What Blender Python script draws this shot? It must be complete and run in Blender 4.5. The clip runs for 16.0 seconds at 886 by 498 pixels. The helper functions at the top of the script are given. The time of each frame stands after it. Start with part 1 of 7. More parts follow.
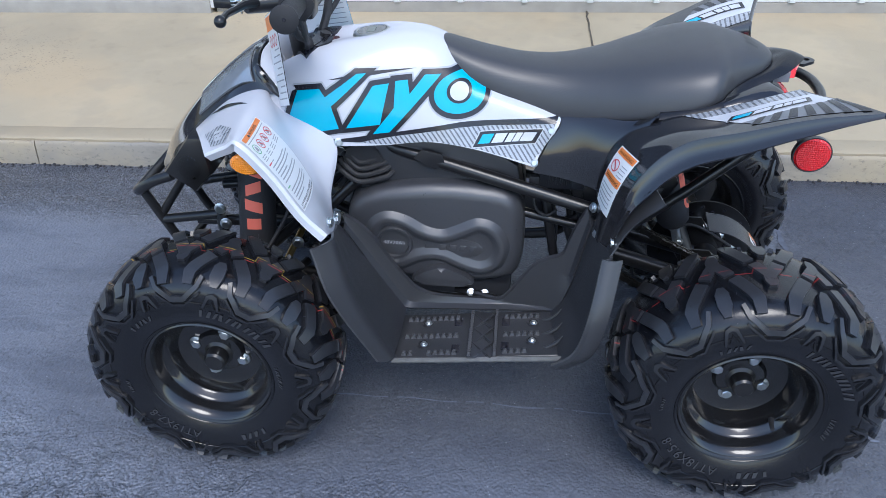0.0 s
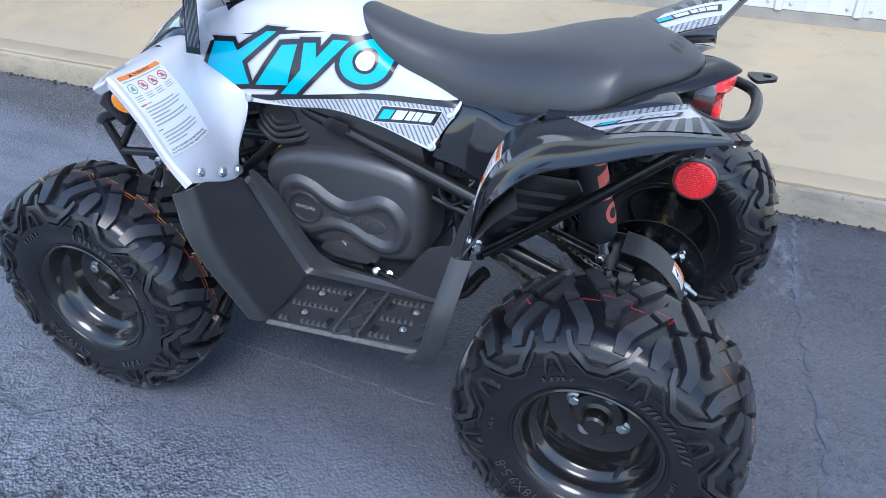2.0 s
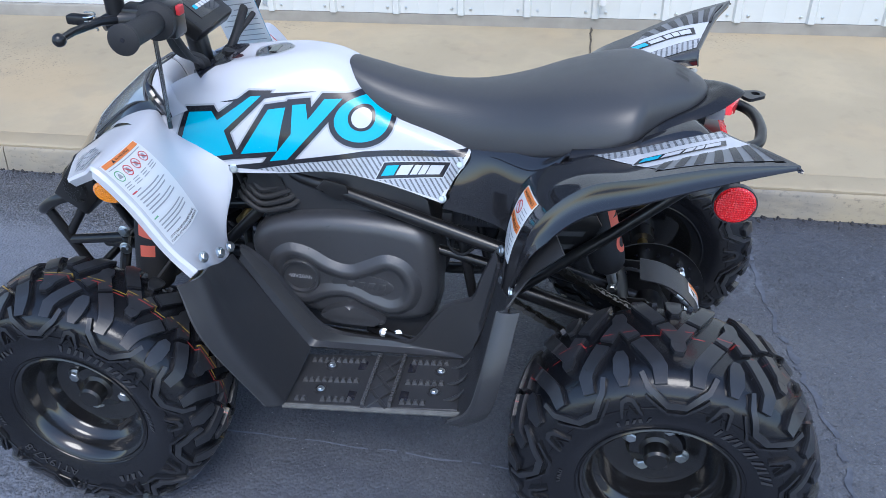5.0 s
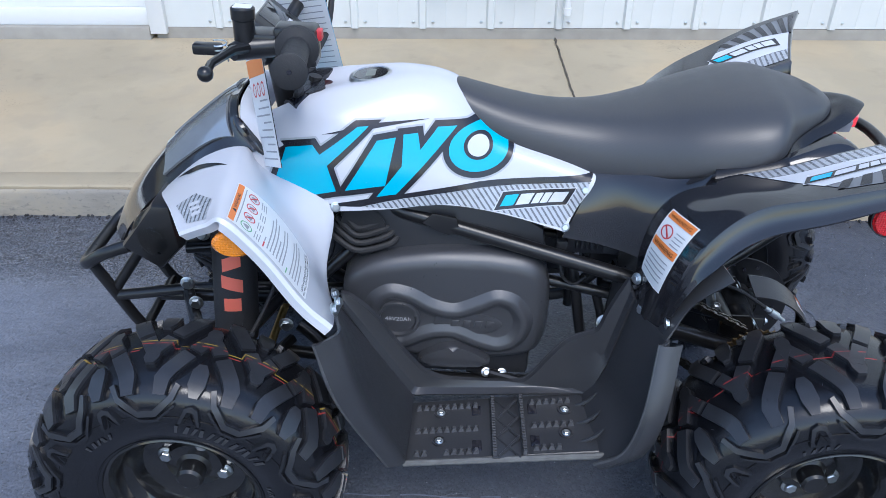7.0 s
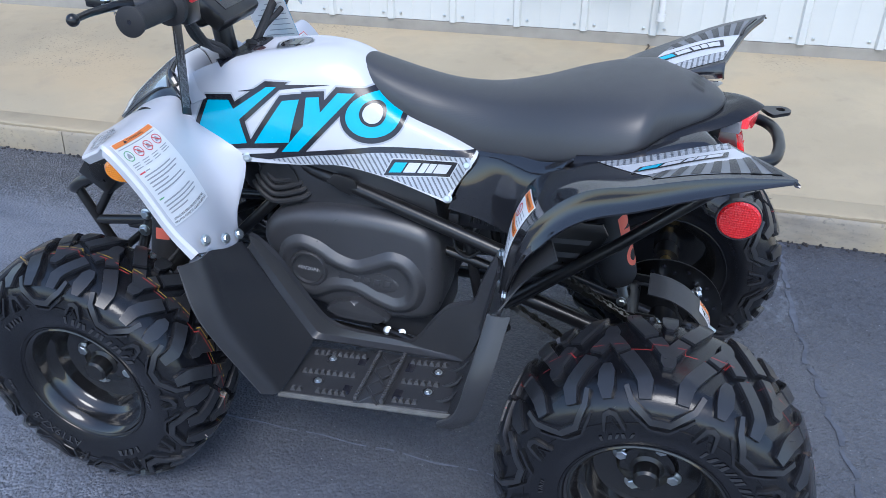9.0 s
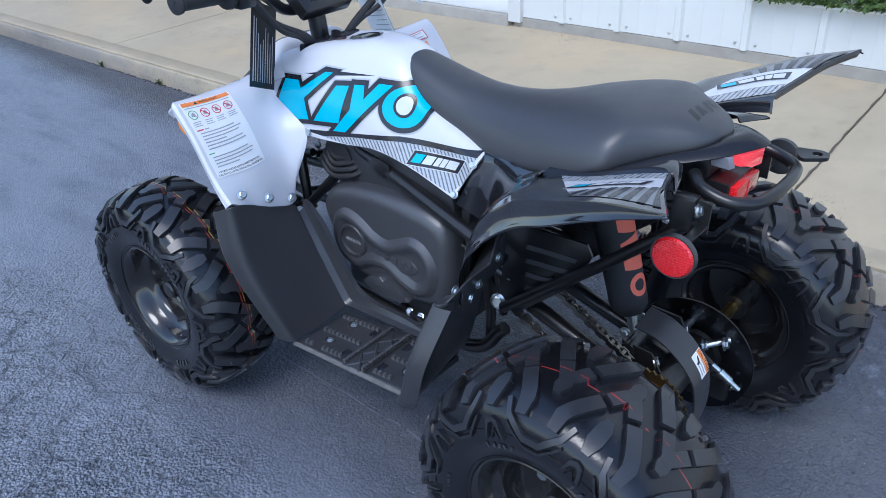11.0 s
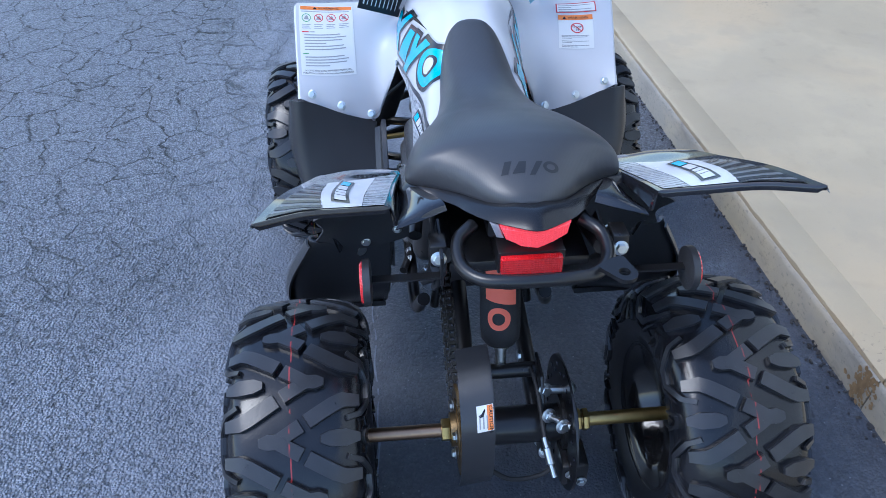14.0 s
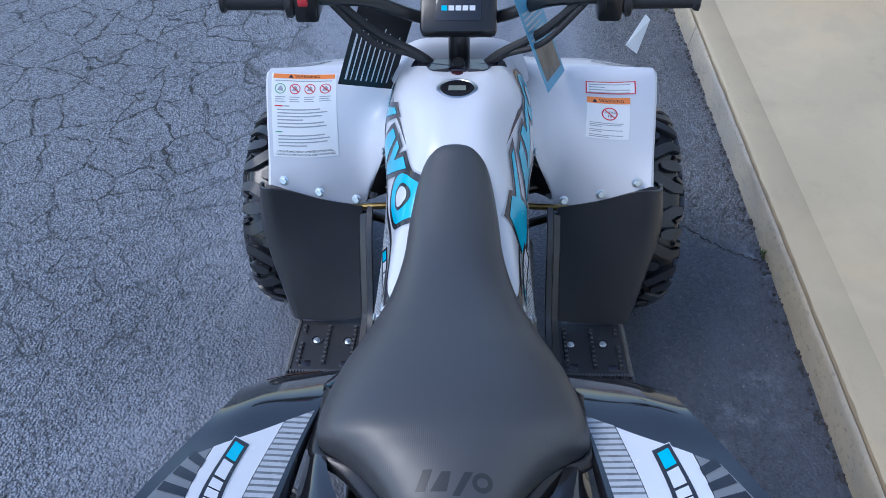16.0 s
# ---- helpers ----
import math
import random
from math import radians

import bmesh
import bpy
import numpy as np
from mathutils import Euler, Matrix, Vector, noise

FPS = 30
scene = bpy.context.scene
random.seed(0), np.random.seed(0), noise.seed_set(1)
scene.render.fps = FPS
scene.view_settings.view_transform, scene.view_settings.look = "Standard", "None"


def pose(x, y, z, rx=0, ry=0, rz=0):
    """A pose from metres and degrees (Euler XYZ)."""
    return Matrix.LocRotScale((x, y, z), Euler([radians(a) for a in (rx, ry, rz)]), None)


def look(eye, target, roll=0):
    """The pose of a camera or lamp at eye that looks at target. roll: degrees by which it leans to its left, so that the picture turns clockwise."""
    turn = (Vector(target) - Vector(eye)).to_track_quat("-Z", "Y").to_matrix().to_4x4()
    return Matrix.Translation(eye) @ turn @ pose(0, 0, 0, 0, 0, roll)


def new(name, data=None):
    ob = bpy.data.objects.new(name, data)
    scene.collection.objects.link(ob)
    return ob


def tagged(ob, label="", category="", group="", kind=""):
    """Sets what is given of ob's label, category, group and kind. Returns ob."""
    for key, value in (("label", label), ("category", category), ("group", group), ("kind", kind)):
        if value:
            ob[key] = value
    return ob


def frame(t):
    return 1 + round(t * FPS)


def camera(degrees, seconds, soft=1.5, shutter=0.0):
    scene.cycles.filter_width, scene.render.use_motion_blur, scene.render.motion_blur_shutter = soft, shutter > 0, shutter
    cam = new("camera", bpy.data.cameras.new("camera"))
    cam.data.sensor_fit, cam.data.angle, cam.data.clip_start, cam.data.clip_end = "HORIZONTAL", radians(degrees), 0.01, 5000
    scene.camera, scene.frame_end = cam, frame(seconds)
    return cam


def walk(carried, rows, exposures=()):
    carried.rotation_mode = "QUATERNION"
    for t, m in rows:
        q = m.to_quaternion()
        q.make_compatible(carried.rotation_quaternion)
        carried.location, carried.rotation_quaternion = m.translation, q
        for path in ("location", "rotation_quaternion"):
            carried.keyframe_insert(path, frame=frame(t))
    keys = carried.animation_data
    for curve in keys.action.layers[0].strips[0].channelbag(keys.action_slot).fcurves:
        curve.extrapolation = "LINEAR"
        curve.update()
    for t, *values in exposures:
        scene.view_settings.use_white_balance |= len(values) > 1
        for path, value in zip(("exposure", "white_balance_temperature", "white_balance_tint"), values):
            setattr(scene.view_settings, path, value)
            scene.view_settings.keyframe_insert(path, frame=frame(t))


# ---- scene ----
cam = camera(59.36, 16.0, soft=0.8)
PATH = [
    (0, (0.1130, -1.4955, 1.2568), (-0.0286, 0.0764, 0.1989), 1.26),
    (0.5, (0.3078, -1.5019, 1.2749), (0.0277, 0.0603, 0.2304), 0.89),
    (1, (0.4106, -1.3482, 1.2353), (0.0661, 0.1839, 0.1657), 1.46),
    (1.5, (0.5038, -1.2687, 1.2115), (0.0821, 0.2170, 0.1047), 2.34),
    (2, (0.6556, -1.3182, 1.2354), (0.0983, 0.1275, 0.1357), 2.42),
    (2.5, (0.7583, -1.3611, 1.2661), (0.1029, 0.0665, 0.1973), 2.24),
    (3, (0.7699, -1.3601, 1.2693), (0.0825, 0.0787, 0.2363), 2.09),
    (3.2, (0.7584, -1.3524, 1.2730), (0.0792, 0.0922, 0.2426), 2.00),
    (5.3, (0.2604, -1.3097, 1.2330), (0.0801, 0.2698, 0.1924), 1.52),
    (5.5, (0.1825, -1.2943, 1.2236), (0.0508, 0.2928, 0.1874), 1.73),
    (6, (0.0076, -1.2385, 1.1964), (-0.0234, 0.3546, 0.1615), 2.21),
    (6.5, (-0.0496, -1.2366, 1.1947), (-0.0470, 0.3621, 0.1679), 2.31),
    (7, (-0.0461, -1.2547, 1.2136), (-0.0347, 0.3495, 0.1956), 2.97),
    (7.5, (0.0579, -1.3300, 1.2331), (0.0249, 0.2848, 0.2324), 3.67),
    (8, (0.2458, -1.4259, 1.2591), (0.1054, 0.1895, 0.2688), 3.21),
    (8.5, (0.3736, -1.3777, 1.2427), (0.1104, 0.2149, 0.2405), 2.80),
    (9, (0.4798, -1.3033, 1.2216), (0.0585, 0.2432, 0.2013), 1.91),
    (9.2, (0.5073, -1.2994, 1.2265), (0.0346, 0.2271, 0.1988), 2.07),
    (11.3, (1.0872, -1.0663, 1.2351), (-0.0593, 0.0677, 0.2304), -1.26),
    (11.5, (1.1569, -1.0334, 1.2403), (-0.0484, 0.0332, 0.2306), -1.45),
    (12, (1.3097, -0.9189, 1.2610), (-0.0266, -0.0484, 0.2284), -1.54),
    (12.5, (1.3539, -0.7250, 1.2522), (-0.0905, -0.0766, 0.2018), -1.81),
    (13, (1.3891, -0.5387, 1.2730), (-0.1009, -0.0923, 0.1819), -1.19),
    (13.5, (1.4820, -0.3423, 1.2952), (-0.0290, -0.0856, 0.1723), -0.83),
    (14, (1.4616, -0.1892, 1.3656), (-0.0179, -0.0581, 0.1808), -0.28),
    (14.5, (1.3283, -0.0893, 1.4345), (-0.0984, -0.0176, 0.1817), 0.26),
    (15, (1.1891, -0.0183, 1.4523), (-0.1819, -0.0008, 0.1369), 0.09),
    (15.5, (1.0470, 0.0368, 1.5060), (-0.2520, -0.0113, 0.1203), -1.14),
    (16, (0.9299, 0.0352, 1.5574), (-0.3502, -0.0462, 0.1557), -2.17),
]
walk(cam, [(t, look(eye, target, roll)) for t, eye, target, roll in PATH], [(0, 0.62, 6090, 10), (1.5, 0.62, 6050, 10), (2.0, 0.84, 6000, 10), (2.5, 0.85, 6000, 10), (3.0, 0.67, 6040, 10), (5.5, 0.61, 6040, 10), (9.0, 0.60, 6010, 10), (11.5, 0.55, 5660, 10), (12.3, 0.65, 5560, 10), (14.0, 0.68, 5580, 10), (15.0, 0.58, 5770, 10), (16, 0.43, 5770, 10)])

# ---- light ----
world = bpy.data.worlds.new("sky")
scene.world = world
world.use_nodes = True
wn = world.node_tree
sky = wn.nodes.new("ShaderNodeTexSky")
sky.sky_type, sky.sun_disc = "NISHITA", False
sky.sun_elevation, sky.sun_rotation = radians(55), radians(169)
wn.links.new(sky.outputs[0], wn.nodes["Background"].inputs[0])
wn.nodes["Background"].inputs[1].default_value = 0.185
sun = new("sun", bpy.data.lights.new("sun", "SUN"))
sun.data.energy, sun.data.angle, sun.data.color = 1.15, radians(28), (1.0, 0.97, 0.93)
sun.matrix_world = look((0.40, -2.12, 3.10), (0, 0, 0))


# ---- materials ----
def surface(name, color, rough=0.5, metal=0.0, vary=0.12, scale=9.0, grain=0.0, grain_scale=300.0, coat=0.0, spec=0.5, wear=0.06):
    """A painted, moulded or metal surface with cloudy tone, fine relief and uneven gloss."""
    m = bpy.data.materials.new(name)
    m.use_nodes = True
    n, l = m.node_tree.nodes, m.node_tree.links
    b = n["Principled BSDF"]
    b.inputs["Metallic"].default_value = metal
    b.inputs["Coat Weight"].default_value = coat
    b.inputs["Coat Roughness"].default_value = 0.06
    b.inputs["Specular IOR Level"].default_value = spec
    co = n.new("ShaderNodeTexCoord")
    cloud = n.new("ShaderNodeTexNoise")
    cloud.inputs["Scale"].default_value, cloud.inputs["Detail"].default_value = scale, 6
    l.new(co.outputs["Object"], cloud.inputs["Vector"])
    tone = n.new("ShaderNodeMapRange")
    tone.inputs["To Min"].default_value, tone.inputs["To Max"].default_value = 1 - vary, 1 + vary
    l.new(cloud.outputs[0], tone.inputs[0])
    mul = n.new("ShaderNodeMix")
    mul.data_type, mul.blend_type = "RGBA", "MULTIPLY"
    mul.inputs["Factor"].default_value = 1
    mul.inputs["A"].default_value = (*color, 1)
    l.new(tone.outputs[0], mul.inputs["B"])
    l.new(mul.outputs["Result"], b.inputs["Base Color"])
    gl = n.new("ShaderNodeMapRange")
    gl.inputs["To Min"].default_value, gl.inputs["To Max"].default_value = max(0.02, rough - wear), min(1, rough + wear)
    fine = n.new("ShaderNodeTexNoise")
    fine.inputs["Scale"].default_value, fine.inputs["Detail"].default_value = scale * 7, 5
    l.new(co.outputs["Object"], fine.inputs["Vector"])
    l.new(fine.outputs[0], gl.inputs[0])
    l.new(gl.outputs[0], b.inputs["Roughness"])
    if grain:
        g = n.new("ShaderNodeTexNoise")
        g.inputs["Scale"].default_value, g.inputs["Detail"].default_value = grain_scale, 3
        l.new(co.outputs["Object"], g.inputs["Vector"])
        bp = n.new("ShaderNodeBump")
        bp.inputs["Strength"].default_value, bp.inputs["Distance"].default_value = grain, 0.001
        l.new(g.outputs[0], bp.inputs["Height"])
        l.new(bp.outputs[0], b.inputs["Normal"])
    return m


WHITE = surface("white_gloss_plastic", (0.63, 0.64, 0.68), 0.26, vary=0.01, coat=0.15, spec=0.4, wear=0.0)
GLOSS = surface("black_gloss_plastic", (0.013, 0.013, 0.016), 0.10, vary=0.1, coat=0.9, wear=0.04)
MATTE = surface("black_moulded_plastic", (0.034, 0.035, 0.039), 0.31, spec=0.66, vary=0.14, grain=0.25, grain_scale=900)
COVER = surface("charcoal_motor_cover", (0.046, 0.047, 0.052), 0.30, spec=0.9, vary=0.14, grain=0.35, grain_scale=1100)
SATIN = surface("black_satin_plastic", (0.011, 0.011, 0.013), 0.24, vary=0.1, spec=0.5)
FRAME = surface("black_powder_coat", (0.012, 0.012, 0.013), 0.3, vary=0.1, coat=0.2)
RIMPAINT = surface("black_rim_paint", (0.010, 0.010, 0.011), 0.16, vary=0.12, coat=0.7)
SLEEVE = surface("black_shock_sleeve", (0.02, 0.021, 0.024), 0.7, vary=0.2, grain=0.6, grain_scale=500)
ZINC = surface("zinc_bolt", (0.62, 0.66, 0.68), 0.3, metal=1.0, vary=0.15, scale=60)
BRASS = surface("yellow_zinc", (0.55, 0.40, 0.16), 0.36, metal=1.0, vary=0.2, scale=50)
SPROCKET = surface("bronze_zinc", (0.26, 0.18, 0.09), 0.42, metal=1.0, vary=0.4, scale=40)
COPPERY = surface("brown_zinc", (0.46, 0.30, 0.19), 0.34, metal=1.0, vary=0.3, scale=30)
TEAL = surface("teal_decal", (0.0, 0.46, 0.66), 0.25, vary=0.03, coat=0.3)
INK = surface("black_decal", (0.012, 0.012, 0.018), 0.25, vary=0.1, coat=0.3)
PALE = surface("white_decal", (0.64, 0.655, 0.69), 0.25, vary=0.03, coat=0.3)
GREY = surface("grey_decal", (0.16, 0.17, 0.185), 0.3, vary=0.05, coat=0.3)
SILVER = surface("silver_decal", (0.42, 0.44, 0.47), 0.3, vary=0.05, coat=0.3)
ORANGE = surface("orange_print", (0.85, 0.24, 0.05), 0.4, vary=0.04)
CORAL = surface("coral_print", (0.78, 0.16, 0.10), 0.6, vary=0.08)
PAPER = surface("label_white", (0.80, 0.81, 0.82), 0.45, vary=0.04)
PRINT = surface("grey_print", (0.34, 0.35, 0.37), 0.5, vary=0.1)
REDPRINT = surface("red_print", (0.60, 0.04, 0.05), 0.45, vary=0.05)
GREENPRINT = surface("green_print", (0.10, 0.38, 0.16), 0.45, vary=0.05)
CARDBLACK = surface("black_card", (0.014, 0.015, 0.018), 0.5, vary=0.1)
CARDBLUE = surface("blue_card", (0.12, 0.36, 0.55), 0.4, vary=0.25, scale=25)
RUBBERGRIP = surface("grip_rubber", (0.02, 0.02, 0.022), 0.62, vary=0.2, grain=0.5, grain_scale=400)


def lens_red(name, color, emit=0.0):
    m = bpy.data.materials.new(name)
    m.use_nodes = True
    n, l = m.node_tree.nodes, m.node_tree.links
    b = n["Principled BSDF"]
    b.inputs["Base Color"].default_value = (*color, 1)
    b.inputs["Roughness"].default_value = 0.12
    b.inputs["Coat Weight"].default_value = 1.0
    co = n.new("ShaderNodeTexCoord")
    v = n.new("ShaderNodeTexVoronoi")
    v.inputs["Scale"].default_value = 260
    v.inputs["Randomness"].default_value = 0.0
    l.new(co.outputs["Object"], v.inputs["Vector"])
    bp = n.new("ShaderNodeBump")
    bp.inputs["Strength"].default_value, bp.inputs["Distance"].default_value = 0.7, 0.003
    l.new(v.outputs["Distance"], bp.inputs["Height"])
    l.new(bp.outputs[0], b.inputs["Normal"])
    if emit:
        b.inputs["Emission Color"].default_value = (1.0, 0.09, 0.12, 1)
        b.inputs["Emission Strength"].default_value = emit
    return m


REDLENS = lens_red("red_reflector", (0.80, 0.010, 0.016))
TAILLENS = lens_red("lit_red_lens", (0.75, 0.02, 0.03), 0.45)
AMBER = lens_red("amber_reflector", (0.85, 0.26, 0.01))
CLEAR = bpy.data.materials.new("clear_lens")
CLEAR.use_nodes = True
CLEAR.node_tree.nodes["Principled BSDF"].inputs["Transmission Weight"].default_value = 1.0
CLEAR.node_tree.nodes["Principled BSDF"].inputs["Roughness"].default_value = 0.03
CLEAR.node_tree.nodes["Principled BSDF"].inputs["IOR"].default_value = 1.2


def vinyl():
    """Seat cover: dull black vinyl with a fine woven emboss."""
    m = surface("seat_vinyl", (0.042, 0.043, 0.047), 0.42, spec=0.8, vary=0.08, scale=5)
    n, l = m.node_tree.nodes, m.node_tree.links
    b = n["Principled BSDF"]
    co = n.new("ShaderNodeTexCoord")
    v = n.new("ShaderNodeTexWave")
    v.bands_direction = "Y"
    v.inputs["Scale"].default_value, v.inputs["Distortion"].default_value, v.inputs["Detail Scale"].default_value = 135, 0.8, 8
    l.new(co.outputs["Object"], v.inputs["Vector"])
    g = n.new("ShaderNodeTexNoise")
    g.inputs["Scale"].default_value = 900
    l.new(co.outputs["Object"], g.inputs["Vector"])
    add = n.new("ShaderNodeMath")
    l.new(v.outputs["Fac"], add.inputs[0])
    l.new(g.outputs[0], add.inputs[1])
    bp = n.new("ShaderNodeBump")
    bp.inputs["Strength"].default_value, bp.inputs["Distance"].default_value = 0.11, 0.0004
    l.new(add.outputs[0], bp.inputs["Height"])
    l.new(bp.outputs[0], b.inputs["Normal"])
    return m


VINYL = vinyl()


def rubber(name, stripes):
    """Tyre rubber with thin paint lines at the given distances from the middle plane."""
    m = surface(name, (0.008, 0.0085, 0.011), 0.27, spec=0.6, vary=0.3, scale=14, grain=0.2, grain_scale=260)
    n, l = m.node_tree.nodes, m.node_tree.links
    b = n["Principled BSDF"]
    base = b.inputs["Base Color"].links[0].from_socket
    co = n.new("ShaderNodeTexCoord")
    knob = n.new("ShaderNodeAttribute")
    knob.attribute_name = "knob"
    dust = n.new("ShaderNodeTexNoise")
    dust.inputs["Scale"].default_value, dust.inputs["Detail"].default_value = 38, 6
    l.new(co.outputs["Object"], dust.inputs["Vector"])
    tone = n.new("ShaderNodeMix")
    tone.data_type = "RGBA"
    l.new(dust.outputs[0], tone.inputs["Factor"])
    tone.inputs["A"].default_value, tone.inputs["B"].default_value = (0.014, 0.015, 0.018, 1), (0.036, 0.038, 0.044, 1)
    face = n.new("ShaderNodeMix")
    face.data_type = "RGBA"
    l.new(knob.outputs["Fac"], face.inputs["Factor"])
    l.new(base, face.inputs["A"])
    l.new(tone.outputs["Result"], face.inputs["B"])
    base = face.outputs["Result"]
    dull = n.new("ShaderNodeMapRange")
    dull.inputs["To Min"].default_value, dull.inputs["To Max"].default_value = 0.20, 0.31
    l.new(knob.outputs["Fac"], dull.inputs[0])
    l.new(dull.outputs[0], b.inputs["Roughness"])
    sep = n.new("ShaderNodeSeparateXYZ")
    l.new(co.outputs["Object"], sep.inputs[0])
    worn = n.new("ShaderNodeTexNoise")
    worn.inputs["Scale"].default_value = 55
    l.new(co.outputs["Object"], worn.inputs["Vector"])
    keep = n.new("ShaderNodeMapRange")
    keep.inputs["From Min"].default_value, keep.inputs["From Max"].default_value = 0.42, 0.52
    l.new(worn.outputs[0], keep.inputs[0])
    for at, wide, color in stripes:
        d = n.new("ShaderNodeMath")
        d.operation, d.inputs[1].default_value, d.inputs[2].default_value = "COMPARE", at, wide
        l.new(sep.outputs["Y"], d.inputs[0])
        k = n.new("ShaderNodeMath")
        k.operation = "MULTIPLY"
        l.new(d.outputs[0], k.inputs[0])
        l.new(keep.outputs[0], k.inputs[1])
        mx = n.new("ShaderNodeMix")
        mx.data_type = "RGBA"
        l.new(k.outputs[0], mx.inputs["Factor"])
        l.new(base, mx.inputs["A"])
        mx.inputs["B"].default_value = (*color, 1)
        base = mx.outputs["Result"]
    l.new(base, b.inputs["Base Color"])
    return m


RUBBER_F = rubber("front_tyre_rubber", [(-0.002, 0.0011, (0.30, 0.04, 0.035)), (0.004, 0.0010, (0.36, 0.24, 0.04))])
RUBBER_R = rubber("rear_tyre_rubber", [(-0.003, 0.0011, (0.30, 0.035, 0.035))])


def asphalt():
    m = bpy.data.materials.new("asphalt")
    m.use_nodes = True
    n, l = m.node_tree.nodes, m.node_tree.links
    b = n["Principled BSDF"]
    co = n.new("ShaderNodeTexCoord")

    def tex(kind, scale, **kw):
        t = n.new(kind)
        t.inputs["Scale"].default_value = scale
        for k, v in kw.items():
            t.inputs[k].default_value = v
        l.new(co.outputs["Object"], t.inputs["Vector"])
        return t

    def ramp(sock, lo, hi, a=0.0, c=1.0):
        r = n.new("ShaderNodeMapRange")
        r.inputs["From Min"].default_value, r.inputs["From Max"].default_value = lo, hi
        r.inputs["To Min"].default_value, r.inputs["To Max"].default_value = a, c
        l.new(sock, r.inputs[0])
        return r.outputs[0]

    def mix(f, a, c, kind="MIX"):
        x = n.new("ShaderNodeMix")
        x.data_type, x.blend_type = "RGBA", kind
        for s, v in (("Factor", f), ("A", a), ("B", c)):
            if isinstance(v, (tuple, float)):
                x.inputs[s].default_value = v
            else:
                l.new(v, x.inputs[s])
        return x.outputs["Result"]

    def math_(op, a, c):
        x = n.new("ShaderNodeMath")
        x.operation = op
        for i, v in enumerate((a, c)):
            if isinstance(v, float):
                x.inputs[i].default_value = v
            else:
                l.new(v, x.inputs[i])
        return x.outputs[0]

    stones = tex("ShaderNodeTexVoronoi", 150, Randomness=1.0)
    pebbles = tex("ShaderNodeTexVoronoi", 48, Randomness=1.0)
    fine = tex("ShaderNodeTexNoise", 420, Detail=3)
    mid = tex("ShaderNodeTexNoise", 34, Detail=6, Roughness=0.65)
    wide = tex("ShaderNodeTexNoise", 1.3, Detail=6, Roughness=0.6)
    sep = n.new("ShaderNodeSeparateXYZ")
    l.new(co.outputs["Object"], sep.inputs[0])
    # the sealed strip along the kerb is smoother than the open yard
    edge = math_("ADD", sep.outputs["Y"], ramp(wide.outputs[0], 0.3, 0.7, -0.26, 0.26))
    seal = ramp(edge, -0.95, -0.42)
    # front edge of the quad's cast shadow, which is painted into the colour below
    shadow_x = ramp(math_("ADD", sep.outputs["X"], ramp(mid.outputs[0], 0.3, 0.7, -0.04, 0.04)), -0.62, -0.50)
    # coarser asphalt ahead of that shadow, painted paler as if sunlit
    lit_gravel = math_("MULTIPLY", ramp(sep.outputs["Y"], 0.34, 0.52), math_("SUBTRACT", 1.0, shadow_x))
    rough_part = math_("MAXIMUM", ramp(seal, 0.0, 1.0, 1.0, 0.16), math_("MULTIPLY", lit_gravel, 0.9))
    shade = n.new("ShaderNodeSeparateColor")
    l.new(stones.outputs["Color"], shade.inputs[0])
    b.inputs["Specular IOR Level"].default_value = 0.42
    col = mix(ramp(wide.outputs[0], 0.34, 0.68), (0.290, 0.316, 0.378, 1), (0.385, 0.415, 0.485, 1))
    col = mix(math_("MULTIPLY", ramp(sep.outputs["X"], -0.35, -1.30), 0.30), col, (0.46, 0.495, 0.57, 1))
    col = mix(math_("MULTIPLY", seal, 0.50), col, (0.190, 0.207, 0.250, 1))
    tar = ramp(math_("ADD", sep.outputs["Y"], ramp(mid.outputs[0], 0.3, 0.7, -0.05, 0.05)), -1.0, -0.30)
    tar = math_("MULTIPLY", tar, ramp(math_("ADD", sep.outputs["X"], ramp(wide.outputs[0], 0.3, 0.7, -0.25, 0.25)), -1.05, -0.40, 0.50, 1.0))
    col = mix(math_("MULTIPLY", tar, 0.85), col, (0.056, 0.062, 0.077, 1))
    col = mix(math_("MULTIPLY", lit_gravel, 0.55), col, (0.150, 0.145, 0.145, 1))
    # the quad's cast shadow towards the kerb, painted as a darker tone
    deep = math_("MULTIPLY", ramp(sep.outputs["Y"], 0.30, 0.58), shadow_x)
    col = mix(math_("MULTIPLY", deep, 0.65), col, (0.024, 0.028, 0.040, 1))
    col = mix(math_("MULTIPLY", ramp(shade.outputs[0], 0.1, 0.95, 0.0, 0.5), rough_part), col, (0.40, 0.43, 0.50, 1))
    col = mix(math_("MULTIPLY", ramp(shade.outputs[1], 0.60, 0.95, 0.0, 0.45), rough_part), col, (0.040, 0.043, 0.054, 1))
    col = mix(math_("MULTIPLY", ramp(stones.outputs["Distance"], 0.36, 0.62, 0.0, 0.5), rough_part), col, (0.030, 0.032, 0.042, 1))
    pits = math_("MULTIPLY", ramp(tex("ShaderNodeTexNoise", 62, Detail=5, Roughness=0.65).outputs[0], 0.57, 0.65), rough_part)
    col = mix(math_("MULTIPLY", pits, 0.75), col, (0.022, 0.024, 0.032, 1))
    # brushed clouds and dark smears of the sealer
    smear = n.new("ShaderNodeTexNoise")
    smear.inputs["Scale"].default_value, smear.inputs["Detail"].default_value = 5.0, 7
    squash = n.new("ShaderNodeMapping")
    squash.inputs["Scale"].default_value = (0.6, 2.2, 1.0)
    l.new(co.outputs["Object"], squash.inputs["Vector"])
